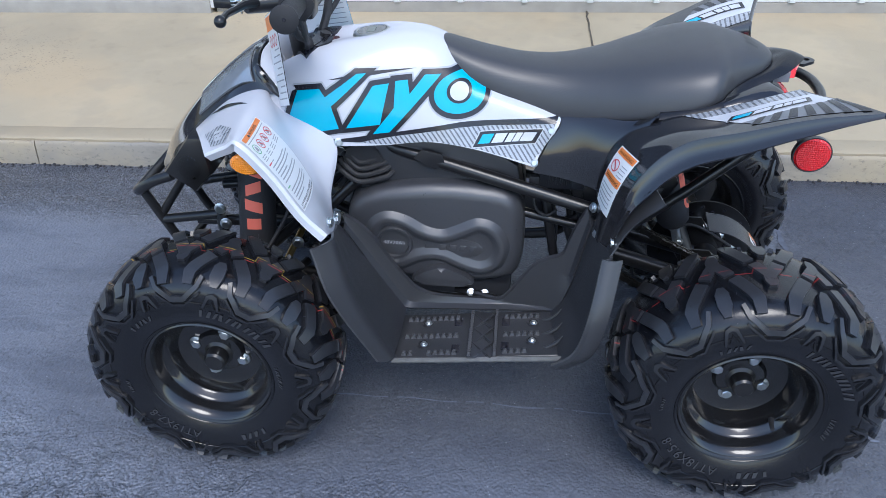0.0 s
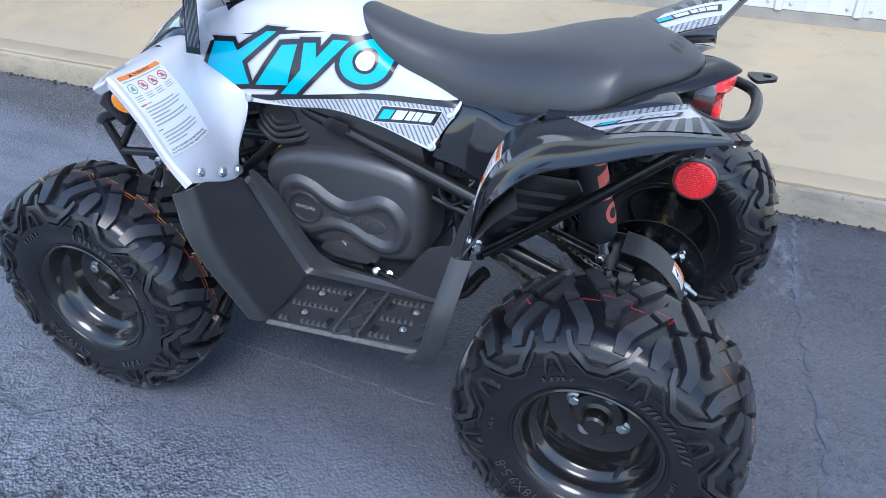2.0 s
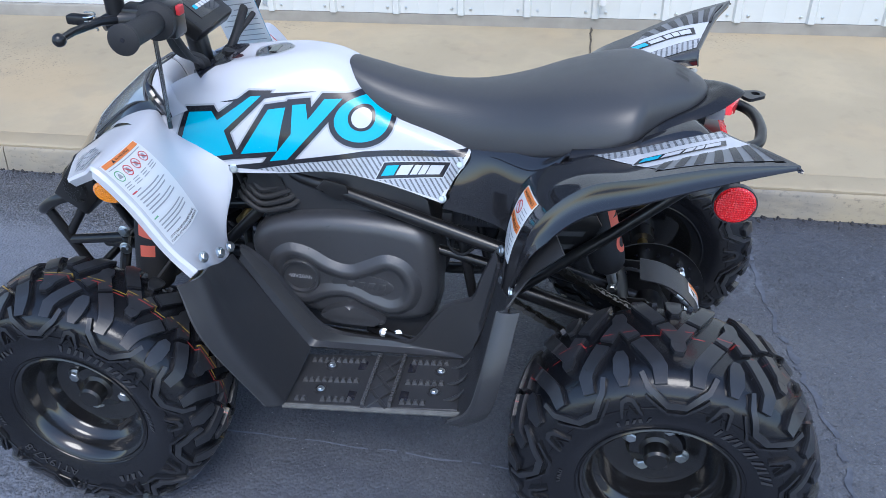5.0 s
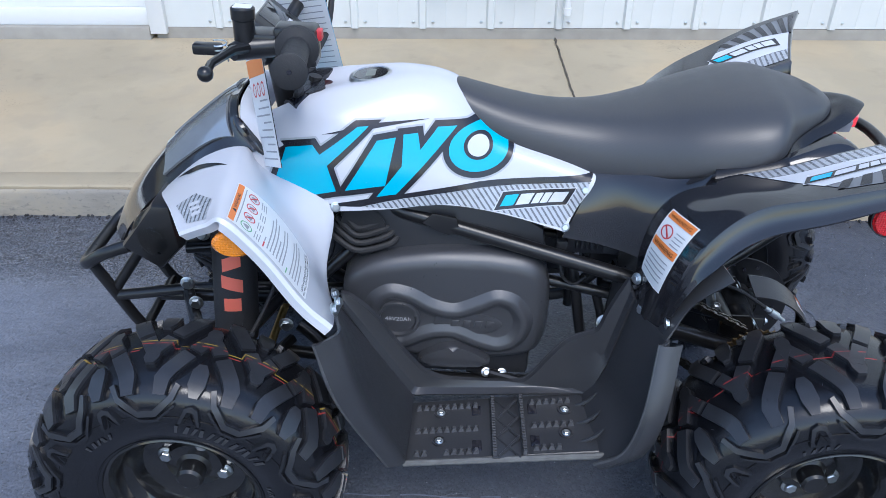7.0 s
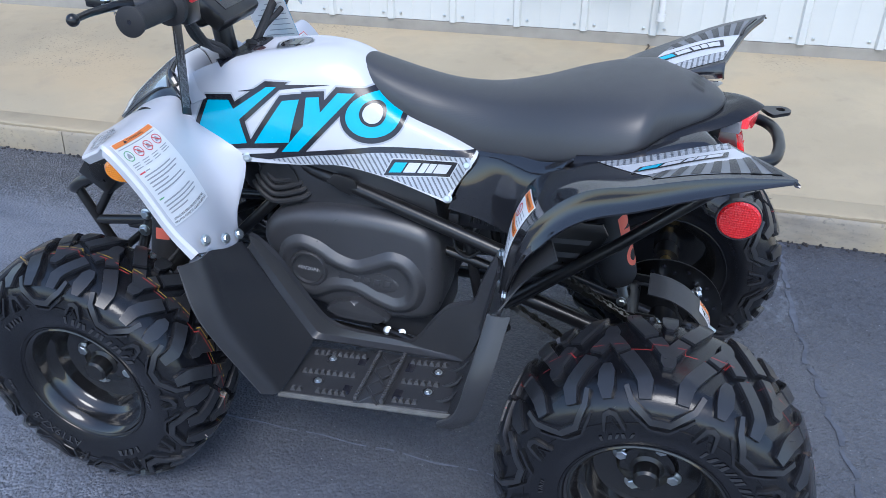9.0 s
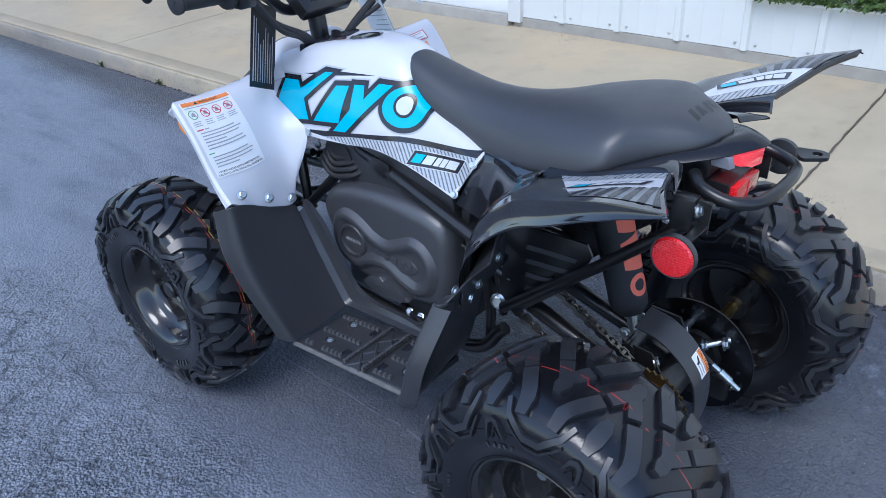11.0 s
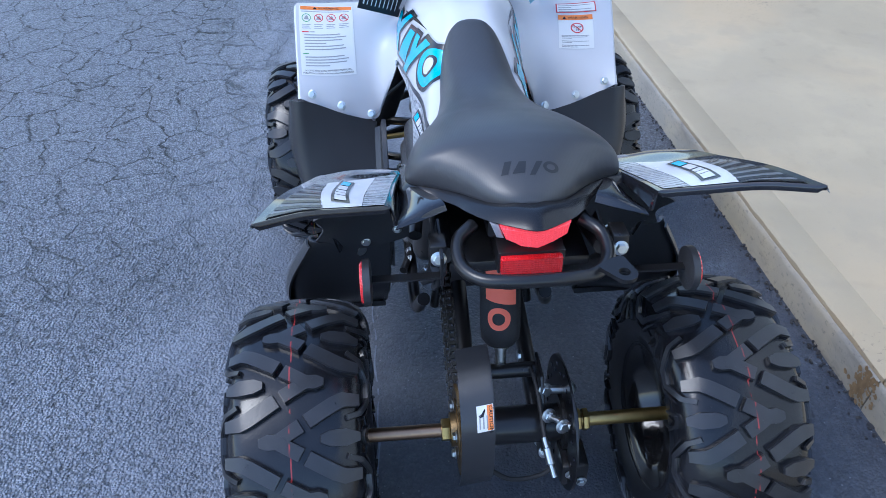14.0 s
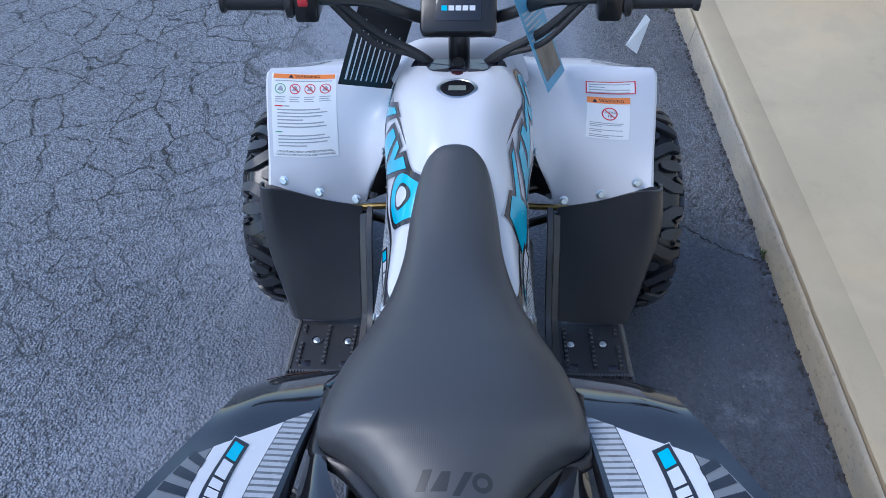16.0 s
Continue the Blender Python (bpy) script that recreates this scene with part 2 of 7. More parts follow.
    l.new(squash.outputs[0], smear.inputs["Vector"])
    col = mix(math_("MULTIPLY", ramp(smear.outputs[0], 0.46, 0.66), math_("MULTIPLY", seal, 0.45)), col, (0.070, 0.079, 0.104, 1))
    # pale scuffs in patches, most along the kerb
    near_kerb = ramp(sep.outputs["Y"], 0.35, 0.80, 0.16, 1.0)
    scuff = math_("MULTIPLY", ramp(tex("ShaderNodeTexNoise", 2.6, Detail=4).outputs[0], 0.47, 0.62), ramp(tex("ShaderNodeTexNoise", 26, Detail=8, Roughness=0.72).outputs[0], 0.50, 0.64))
    col = mix(math_("MULTIPLY", scuff, math_("MULTIPLY", near_kerb, 0.6)), col, (0.26, 0.30, 0.37, 1))
    flecks = tex("ShaderNodeTexVoronoi", 42, Randomness=1.0)
    col = mix(ramp(flecks.outputs["Distance"], 0.03, 0.09, 0.6, 0.0), col, (0.40, 0.42, 0.46, 1))
    # alligator cracks where the surface is old
    warp = n.new("ShaderNodeVectorMath")
    warp.operation = "MULTIPLY_ADD"
    wob = tex("ShaderNodeTexNoise", 14, Detail=6, Roughness=0.65)
    l.new(wob.outputs["Color"], warp.inputs[0])
    warp.inputs[1].default_value = (0.075, 0.075, 0.0)
    l.new(co.outputs["Object"], warp.inputs[2])
    gape = ramp(tex("ShaderNodeTexNoise", 17, Detail=4).outputs[0], 0.36, 0.52)
    cracks = []
    for scale, wide_ in ((6.5, 0.026), (15.0, 0.034)):
        c = n.new("ShaderNodeTexVoronoi")
        c.feature = "DISTANCE_TO_EDGE"
        c.inputs["Scale"].default_value = scale
        l.new(warp.outputs[0], c.inputs["Vector"])
        cracks.append(math_("MULTIPLY", ramp(c.outputs["Distance"], 0.012, wide_, 1.0, 0.0), gape))
    blot = tex("ShaderNodeTexNoise", 1.1, Detail=5, Roughness=0.65)
    old_x = math_("ADD", sep.outputs["X"], ramp(blot.outputs[0], 0.25, 0.75, -0.7, 0.7))
    old_y = math_("ADD", sep.outputs["Y"], ramp(wob.outputs[0], 0.3, 0.7, -0.12, 0.12))
    old = math_("MULTIPLY", ramp(old_x, 0.25, -0.95), ramp(old_y, -0.42, -0.90))
    some = ramp(tex("ShaderNodeTexNoise", 1.7, Detail=3).outputs[0], 0.50, 0.60)
    rare = math_("MULTIPLY", math_("MULTIPLY", cracks[0], math_("MULTIPLY", some, 0.22)), rough_part)
    crack = math_("MAXIMUM", rare, math_("MULTIPLY", math_("MAXIMUM", cracks[0], math_("MULTIPLY", cracks[1], 0.5)), old))
    col = mix(math_("MULTIPLY", crack, 0.88), col, (0.012, 0.012, 0.014, 1))
    l.new(col, b.inputs["Base Color"])
    l.new(math_("SUBTRACT", ramp(mid.outputs[0], 0.3, 0.7, 0.34, 0.52), math_("MULTIPLY", tar, 0.06)), b.inputs["Roughness"])
    h = math_("ADD", math_("MULTIPLY", stones.outputs["Distance"], -1.5), math_("MULTIPLY", pebbles.outputs["Distance"], -0.7))
    h = math_("ADD", h, math_("MULTIPLY", fine.outputs[0], 0.25))
    h = math_("ADD", h, math_("MULTIPLY", mid.outputs[0], 0.5))
    h = math_("MULTIPLY", h, rough_part)
    h = math_("SUBTRACT", h, math_("MULTIPLY", pits, 1.0))
    h = math_("SUBTRACT", h, math_("MULTIPLY", crack, 2.5))
    bp = n.new("ShaderNodeBump")
    bp.inputs["Strength"].default_value, bp.inputs["Distance"].default_value = 1.0, 0.008
    l.new(h, bp.inputs["Height"])
    l.new(bp.outputs[0], b.inputs["Normal"])
    return m


def concrete():
    m = surface("concrete", (0.405, 0.340, 0.235), 0.8, vary=0.16, scale=1.6, grain=0.5, grain_scale=240, wear=0.08)
    n, l = m.node_tree.nodes, m.node_tree.links
    b = n["Principled BSDF"]
    base = b.inputs["Base Color"].links[0].from_socket
    co = n.new("ShaderNodeTexCoord")
    # mottling and stains; the broad peach layer paints in patches of sunlight
    for scale, lo, hi, color, amount in ((11, 0.58, 0.74, (0.30, 0.255, 0.185), 0.4), (75, 0.62, 0.75, (0.33, 0.29, 0.23), 0.5), (3.0, 0.50, 0.72, (0.53, 0.435, 0.29), 0.6), (1.3, 0.50, 0.66, (0.50, 0.385, 0.24), 0.65), (6.0, 0.54, 0.66, (0.34, 0.29, 0.215), 0.35)):
        t = n.new("ShaderNodeTexNoise")
        t.inputs["Scale"].default_value, t.inputs["Detail"].default_value = scale, 7
        l.new(co.outputs["Object"], t.inputs["Vector"])
        r = n.new("ShaderNodeMapRange")
        r.inputs["From Min"].default_value, r.inputs["From Max"].default_value, r.inputs["To Max"].default_value = lo, hi, amount
        l.new(t.outputs[0], r.inputs[0])
        mx = n.new("ShaderNodeMix")
        mx.data_type = "RGBA"
        l.new(r.outputs[0], mx.inputs["Factor"])
        l.new(base, mx.inputs["A"])
        mx.inputs["B"].default_value = (*color, 1)
        base = mx.outputs["Result"]
    # spalled specks in loose patches
    patch, speck, both_ = n.new("ShaderNodeTexNoise"), n.new("ShaderNodeTexNoise"), n.new("ShaderNodeMath")
    for t, scale, detail in ((patch, 1.1, 3), (speck, 95, 5)):
        t.inputs["Scale"].default_value, t.inputs["Detail"].default_value = scale, detail
        l.new(co.outputs["Object"], t.inputs["Vector"])
    lows = []
    for t, lo, hi in ((patch, 0.56, 0.66), (speck, 0.60, 0.66)):
        r = n.new("ShaderNodeMapRange")
        r.inputs["From Min"].default_value, r.inputs["From Max"].default_value = lo, hi
        l.new(t.outputs[0], r.inputs[0])
        lows.append(r)
    both_.operation = "MULTIPLY"
    for i, r in enumerate(lows):
        l.new(r.outputs[0], both_.inputs[i])
    mx = n.new("ShaderNodeMix")
    mx.data_type = "RGBA"
    l.new(both_.outputs[0], mx.inputs["Factor"])
    l.new(base, mx.inputs["A"])
    mx.inputs["B"].default_value = (0.23, 0.20, 0.15, 1)
    l.new(mx.outputs["Result"], b.inputs["Base Color"])
    return m


def kerbstone():
    """The slab's concrete, scuffed grey and black where wheels and water reach it."""
    m = concrete()
    m.name = "kerb_concrete"
    n, l = m.node_tree.nodes, m.node_tree.links
    b = n["Principled BSDF"]
    base = b.inputs["Base Color"].links[0].from_socket
    co = n.new("ShaderNodeTexCoord")
    for scale, stretch, lo, hi, amount, color in ((1.1, 1.0, 0.44, 0.58, 0.75, (0.25, 0.24, 0.22)), (7.0, 0.35, 0.52, 0.68, 0.6, (0.13, 0.12, 0.11)), (60.0, 1.0, 0.56, 0.68, 0.5, (0.10, 0.095, 0.09))):
        k, t, r, mx = n.new("ShaderNodeMapping"), n.new("ShaderNodeTexNoise"), n.new("ShaderNodeMapRange"), n.new("ShaderNodeMix")
        k.inputs["Scale"].default_value = (stretch, 1.0, 1.6)
        l.new(co.outputs["Object"], k.inputs["Vector"])
        l.new(k.outputs[0], t.inputs["Vector"])
        t.inputs["Scale"].default_value, t.inputs["Detail"].default_value, t.inputs["Roughness"].default_value = scale, 6, 0.65
        r.inputs["From Min"].default_value, r.inputs["From Max"].default_value, r.inputs["To Max"].default_value = lo, hi, amount
        l.new(t.outputs[0], r.inputs[0])
        mx.data_type = "RGBA"
        l.new(r.outputs[0], mx.inputs["Factor"])
        l.new(base, mx.inputs["A"])
        mx.inputs["B"].default_value = (*color, 1)
        base = mx.outputs["Result"]
    l.new(base, b.inputs["Base Color"])
    return m


ASPHALT, CONCRETE, KERBSTONE = asphalt(), concrete(), kerbstone()
CLAD = surface("white_cladding", (0.66, 0.68, 0.66), 0.42, vary=0.06, scale=3, grain=0.1, grain_scale=30)
TRIMWHITE = surface("white_trim", (0.72, 0.73, 0.72), 0.4, vary=0.06, scale=4)
DARKGLASS = surface("dark_window_glass", (0.02, 0.022, 0.025), 0.05, vary=0.1, coat=1.0)
MORTAR = surface("grey_mortar", (0.34, 0.32, 0.28), 0.85, vary=0.25, scale=12, grain=0.6, grain_scale=160)


# ---- builders ----
def finish(me, mat, angle=35):
    me.materials.append(mat)
    me.polygons.foreach_set("use_smooth", [True] * len(me.polygons))
    me.update()
    me.set_sharp_from_angle(angle=radians(angle))
    return me


def part(name, bm, mat, parent=None, label="", angle=35):
    """One mesh object from a bmesh, under a thing or a part."""
    me = bpy.data.meshes.new(name)
    bmesh.ops.recalc_face_normals(bm, faces=bm.faces)
    bm.to_mesh(me)
    bm.free()
    ob = new(name, finish(me, mat, angle))
    if parent:
        ob.parent = parent
    return tagged(ob, label) if label else ob


def catmull(points, n):
    """n points along a smooth line through the given ones."""
    p = [np.array(q, float) for q in points]
    if len(p) == 2:
        return [p[0] + (p[1] - p[0]) * i / (n - 1) for i in range(n)]
    p = [2 * p[0] - p[1]] + p + [2 * p[-1] - p[-2]]
    out = []
    for i in range(n):
        u = i / (n - 1) * (len(p) - 3)
        k = min(int(u), len(p) - 4)
        t = u - k
        a, b, c, d = p[k : k + 4]
        out.append(0.5 * (2 * b + (c - a) * t + (2 * a - 5 * b + 4 * c - d) * t * t + (3 * b - a - 3 * c + d) * t**3))
    return out


def smooth_grid(rows, nu, nv):
    """A net of nu x nv points through a coarse net of control rows."""
    across = [catmull(r, nv) for r in rows]
    return np.array([catmull([a[j] for a in across], nu) for j in range(nv)]).transpose(1, 0, 2)


def grid_normals(g):
    du, dv = np.gradient(g, axis=0), np.gradient(g, axis=1)
    k = np.cross(du, dv)
    return k / (np.linalg.norm(k, axis=2, keepdims=True) + 1e-12)


def sheet(g, thick=0.004, flip=False):
    """A shell of even thickness on a net of points."""
    k = grid_normals(g) * (-1 if flip else 1)
    bm = bmesh.new()
    nu, nv = g.shape[:2]
    top = [[bm.verts.new(g[i, j]) for j in range(nv)] for i in range(nu)]
    low = [[bm.verts.new(g[i, j] - k[i, j] * thick) for j in range(nv)] for i in range(nu)]
    for i in range(nu - 1):
        for j in range(nv - 1):
            bm.faces.new((top[i][j], top[i + 1][j], top[i + 1][j + 1], top[i][j + 1]))
            bm.faces.new((low[i][j], low[i][j + 1], low[i + 1][j + 1], low[i + 1][j]))
    for i in range(nu - 1):
        for j in (0, nv - 1):
            bm.faces.new((top[i][j], low[i][j], low[i + 1][j], top[i + 1][j]))
    for j in range(nv - 1):
        for i in (0, nu - 1):
            bm.faces.new((top[i][j], top[i][j + 1], low[i][j + 1], low[i][j]))
    return bm


def loft(rings, bm=None, closed=True, caps=True):
    """A skin over rings of equally many points."""
    bm = bm or bmesh.new()
    vs = [[bm.verts.new(p) for p in r] for r in rings]
    n = len(vs[0])
    for a, b in zip(vs, vs[1:]):
        for i in range(n if closed else n - 1):
            bm.faces.new((a[i], a[(i + 1) % n], b[(i + 1) % n], b[i]))
    if caps and closed:
        bm.faces.new(vs[0][::-1])
        bm.faces.new(vs[-1])
    return bm


def frames_along(pts):
    pts = [np.array(p, float) for p in pts]
    out, ref = [], None
    for i, p in enumerate(pts):
        d = pts[min(i + 1, len(pts) - 1)] - pts[max(i - 1, 0)]
        d = d / (np.linalg.norm(d) + 1e-12)
        if ref is None:
            ref = np.cross(d, (0, 0, 1.0))
            if np.linalg.norm(ref) < 0.1:
                ref = np.cross(d, (0, 1.0, 0))
        a = ref - d * (ref @ d)
        a /= np.linalg.norm(a)
        ref = a
        out.append((p, d, a, np.cross(d, a)))
    return out


def tube(points, r, n=10, smooth=0, bm=None):
    """A round bar along a line; smooth: how many steps of a soft line through the points."""
    pts = catmull(points, smooth) if smooth else points
    rs = r if isinstance(r, (list, tuple)) else [r] * len(pts)
    rings = []
    for (p, d, a, b), q in zip(frames_along(pts), rs):
        rings.append([p + q * (math.cos(2 * math.pi * i / n) * a + math.sin(2 * math.pi * i / n) * b) for i in range(n)])
    return loft(rings, bm)


def lathe(profile, n=48, closed=False, bm=None, centre=(0, 0, 0), caps=True):
    """A body turned about the y axis; profile of (radius, y)."""
    bm = bm or bmesh.new()
    cx, cy, cz = centre
    rings = []
    for i in range(n):
        a = 2 * math.pi * i / n
        rings.append([bm.verts.new((cx + r * math.cos(a), cy + y, cz + r * math.sin(a))) for r, y in profile])
    m = len(profile)
    for i in range(n):
        u, v = rings[i], rings[(i + 1) % n]
        for j in range(m if closed else m - 1):
            bm.faces.new((u[j], v[j], v[(j + 1) % m], u[(j + 1) % m]))
    if not closed and caps:
        for j in (0, m - 1):
            if profile[j][0] > 1e-6:
                ring = [r[j] for r in rings]
                bm.faces.new(ring if j else ring[::-1])
    bmesh.ops.remove_doubles(bm, verts=bm.verts, dist=1e-6)
    return bm


def prism(outline, y0, y1, bevel=0.0, bm=None, seg=2):
    """A plate with an (x, z) outline, from y0 to y1, with rounded edges."""
    bm = bm or bmesh.new()
    lo = [bm.verts.new((x, y0, z)) for x, z in outline]
    hi = [bm.verts.new((x, y1, z)) for x, z in outline]
    f = [bm.faces.new(lo), bm.faces.new(hi[::-1])]
    n = len(lo)
    for i in range(n):
        bm.faces.new((lo[i], hi[i], hi[(i + 1) % n], lo[(i + 1) % n]))
    if bevel:
        edges = {e for q in f for e in q.edges}
        bmesh.ops.bevel(bm, geom=list(edges), offset=bevel, segments=seg, profile=0.5, affect="EDGES")
    return bm


def block(a, b, bevel=0.0, bm=None, m=None):
    """A box between two corners."""
    bm = bm or bmesh.new()
    r = bmesh.ops.create_cube(bm, size=1.0)
    c, s = [(p + q) / 2 for p, q in zip(a, b)], [abs(p - q) for p, q in zip(a, b)]
    for v in r["verts"]:
        v.co = Vector((c[i] + v.co[i] * s[i] for i in range(3)))
    if bevel:
        edges = list({e for v in r["verts"] for e in v.link_edges})
        done = bmesh.ops.bevel(bm, geom=edges, offset=bevel, segments=2, profile=0.5, affect="EDGES")
        vs = {v for f in done["faces"] for v in f.verts}
    if m is not None:
        bmesh.ops.transform(bm, matrix=m, verts=list(bm.verts))
    return bm


def mirrored(g):
    """The same net on the other side of the vehicle."""
    h = g.copy()
    h[..., 1] *= -1
    return h


def rounded(points, n=40):
    """A closed soft outline through (x, z) points."""
    p = [np.array(q, float) for q in points]
    m, out = len(p), []
    for i in range(m * max(2, n // m)):
        s = max(2, n // m)
        k, t = i // s, (i % s) / s
        a, b, c, d = p[k - 1], p[k], p[(k + 1) % m], p[(k + 2) % m]
        out.append(tuple(0.5 * (2 * b + (c - a) * t + (2 * a - 5 * b + 4 * c - d) * t * t + (3 * b - a - 3 * c + d) * t**3)))
    return out


def bolt(name, at, normal, r=0.007, parent=None, mat=None, washer=True):
    """A hexagon head on a washer."""
    z = Vector(normal).normalized()
    q = z.to_track_quat("Y", "Z").to_matrix().to_4x4()
    bm = bmesh.new()
    if washer:
        lathe([(0, 0), (r * 1.5, 0), (r * 1.5, r * 0.22), (r * 1.2, r * 0.35), (0, r * 0.35)], 16, bm=bm)
    hexa = [(r * 1.05 * math.cos(math.pi / 3 * i), r * 1.05 * math.sin(math.pi / 3 * i)) for i in range(6)]
    prism(hexa, r * 0.3, r * 1.05, r * 0.14, bm, 1)
    bmesh.ops.transform(bm, matrix=Matrix.Translation(at) @ q, verts=list(bm.verts))
    return part(name, bm, mat or ZINC, parent)



def hatched(name, a, c, period, slope):
    """Printed film with slanting hairlines."""
    m = surface(name, a, 0.28, vary=0.04, coat=0.3)
    n, l = m.node_tree.nodes, m.node_tree.links
    b = n["Principled BSDF"]
    base = b.inputs["Base Color"].links[0].from_socket
    co = n.new("ShaderNodeTexCoord")
    dot = n.new("ShaderNodeVectorMath")
    dot.operation = "DOT_PRODUCT"
    dot.inputs[1].default_value = slope
    l.new(co.outputs["Object"], dot.inputs[0])
    mod = n.new("ShaderNodeMath")
    mod.operation, mod.inputs[1].default_value = "PINGPONG", period / 2
    l.new(dot.outputs["Value"], mod.inputs[0])
    cut = n.new("ShaderNodeMath")
    cut.operation, cut.inputs[1].default_value = "GREATER_THAN", period * 0.31
    l.new(mod.outputs[0], cut.inputs[0])
    mx = n.new("ShaderNodeMix")
    mx.data_type = "RGBA"
    l.new(cut.outputs[0], mx.inputs["Factor"])
    l.new(base, mx.inputs["A"])
    mx.inputs["B"].default_value = (*c, 1)
    l.new(mx.outputs["Result"], b.inputs["Base Color"])
    return m


HATCH = hatched("hatched_silver_film", (0.46, 0.49, 0.53), (0.13, 0.14, 0.16), 0.0078, (0.80, 0.0, 0.60))
HATCH_REAR = hatched("hatched_grey_film", (0.42, 0.44, 0.47), (0.14, 0.15, 0.165), 0.0080, (0.96, 0.0, -0.28))


def grown(loop, d):
    """A loop pushed outwards by d."""
    n = len(loop)
    area = sum(a[0] * b[1] - b[0] * a[1] for a, b in zip(loop, loop[1:] + loop[:1]))
    s, out = (1 if area > 0 else -1), []
    for i in range(n):
        a, b, c = (np.array(loop[(i + k) % n], float) for k in (-1, 0, 1))
        e, f = (b - a) / (np.linalg.norm(b - a) + 1e-9), (c - b) / (np.linalg.norm(c - b) + 1e-9)
        m = np.array((e[1] + f[1], -e[0] - f[0])) * s
        m /= np.linalg.norm(m) + 1e-9
        out.append(tuple(b + m * d / max(0.45, m @ np.array((e[1], -e[0])) * s)))
    return out


# ---- ground, kerb, building ----
KERB = pose(0, 0.802, 0.0217, 0, -2.5, 0.5)  # x along the kerb, which climbs towards the tail; y towards the building


def placed(bm):
    bmesh.ops.transform(bm, matrix=KERB, verts=list(bm.verts))
    return bm


def ground_z(x, y):
    """The yard is level under the wheels and follows the climbing kerb at its edge."""
    u = min(1.0, max(0.0, (y - 0.42) / 0.38))
    return u * u * (3 - 2 * u) * (0.0217 + 0.0436 * min(10.0, max(-10.0, x)))


bm = bmesh.new()
xs = [-300, -60, -20, *np.linspace(-10, 10, 41), 20, 60, 300]
ys = [-300, -60, -15, -4, -1, 0, 0.3, *np.linspace(0.42, 0.90, 13), 1.2, 4, 15, 60, 300]
vs = [[bm.verts.new((x, y, ground_z(x, y))) for y in ys] for x in xs]
for a, b in zip(vs, vs[1:]):
    for i in range(len(ys) - 1):
        bm.faces.new((a[i], b[i], b[i + 1], a[i + 1]))
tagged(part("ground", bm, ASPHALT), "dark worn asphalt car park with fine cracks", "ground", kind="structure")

# raised slab with a chipped lip behind a battered kerb; a shadow gap runs between them
SLAB_Z, WALL_Y, WALL_Z = 0.091, 1.42, 0.118
bm = bmesh.new()
lip = [(0.030, -0.2), (0.0265, SLAB_Z - 0.012), (0.027, SLAB_Z - 0.004), (0.032, SLAB_Z - 0.0005), (0.040, SLAB_Z), (0.112, SLAB_Z + 0.0025), (0.1155, SLAB_Z + 0.0005), (0.120, SLAB_Z + 0.0025), (WALL_Y + 0.3, WALL_Z), (WALL_Y + 0.3, -0.2)]
for lo, hi in ((-10, -3.036), (-3.030, 0.4475), (0.4515, 10)):
    xs = np.linspace(lo, hi, 260)
    loft([[(x, y + (0.0035 * noise.noise((x * 11, 0, 3)) - 0.004 * max(0, noise.noise((x * 31, 2, 3))) if k in (1, 2, 3) else 0), z + (0.0025 * noise.noise((x * 17, 5, 3)) if k in (2, 3) else 0)) for k, (y, z) in enumerate(lip)] for x in xs], bm)
slab = tagged(part("pavement", placed(bm), CONCRETE, angle=50), "pale tan concrete walkway slab with a chipped lip", "pavement", kind="structure")
bm = bmesh.new()
nose = [(-0.010, -0.2), (0.0, 0.0), (0.006, 0.040), (0.010, SLAB_Z - 0.020), (0.0135, SLAB_Z - 0.011), (0.019, SLAB_Z - 0.0085), (0.0245, SLAB_Z - 0.017), (0.0245, -0.2)]
for lo, hi in ((-10, -1.5295), (-1.5255, 0.4475), (0.4515, 10)):
    xs = np.linspace(lo, hi, 260)
    loft([[(x, y + (0.004 * noise.noise((x * 9, 0, 8)) if k in (1, 2, 3, 4) else 0), z + (0.003 * noise.noise((x * 13, 5, 8)) if k in (4, 5) else 0)) for k, (y, z) in enumerate(nose)] for x in xs], bm)
kerb = tagged(part("kerb", placed(bm), KERBSTONE, angle=50), "weathered tan concrete kerb with grey scuffs along the slab", "kerb", kind="structure")

# dirt and chipped edges along the joint
DIRT = surface("crack_dirt", (0.10, 0.085, 0.065), 0.95, vary=0.3, scale=40)
bm = bmesh.new()
pts = [(0.4495 + 0.010 * noise.noise((i * 0.7, 1, 0)), WALL_Y - (WALL_Y - 0.14) * i / 30) for i in range(31)]
for i, ((xa, ya), (xb, yb)) in enumerate(zip(pts, pts[1:])):
    za, zb = (SLAB_Z + (WALL_Z - SLAB_Z) * y / WALL_Y + 0.003 for y in (ya, yb))
    w = 0.0022 + 0.0022 * random.random()
    bm.faces.new([bm.verts.new(p) for p in ((xa - w, ya, za), (xa + w, ya, za), (xb + w, yb, zb), (xb - w, yb, zb))])
part("crack", placed(bm), DIRT, slab, "thin dark crack line")
# brown chipped stain on the kerb beside the joint
bm = bmesh.new()
for i in range(150):
    x, u, r = 0.425 + random.gauss(0, 0.022), random.random() ** 0.7, random.uniform(0.002, 0.008)
    y, z = np.interp(u, [0, 0.45, 0.85, 1], [0.0, 0.006, 0.012, 0.017]) - 0.0045, u * 0.080
    vs = [bm.verts.new((x + r * random.uniform(0.6, 1.2) * math.cos(a), y, z + r * random.uniform(0.6, 1.2) * math.sin(a))) for a in np.linspace(0, 6.28, 7, endpoint=False)]
    bm.faces.new(vs)
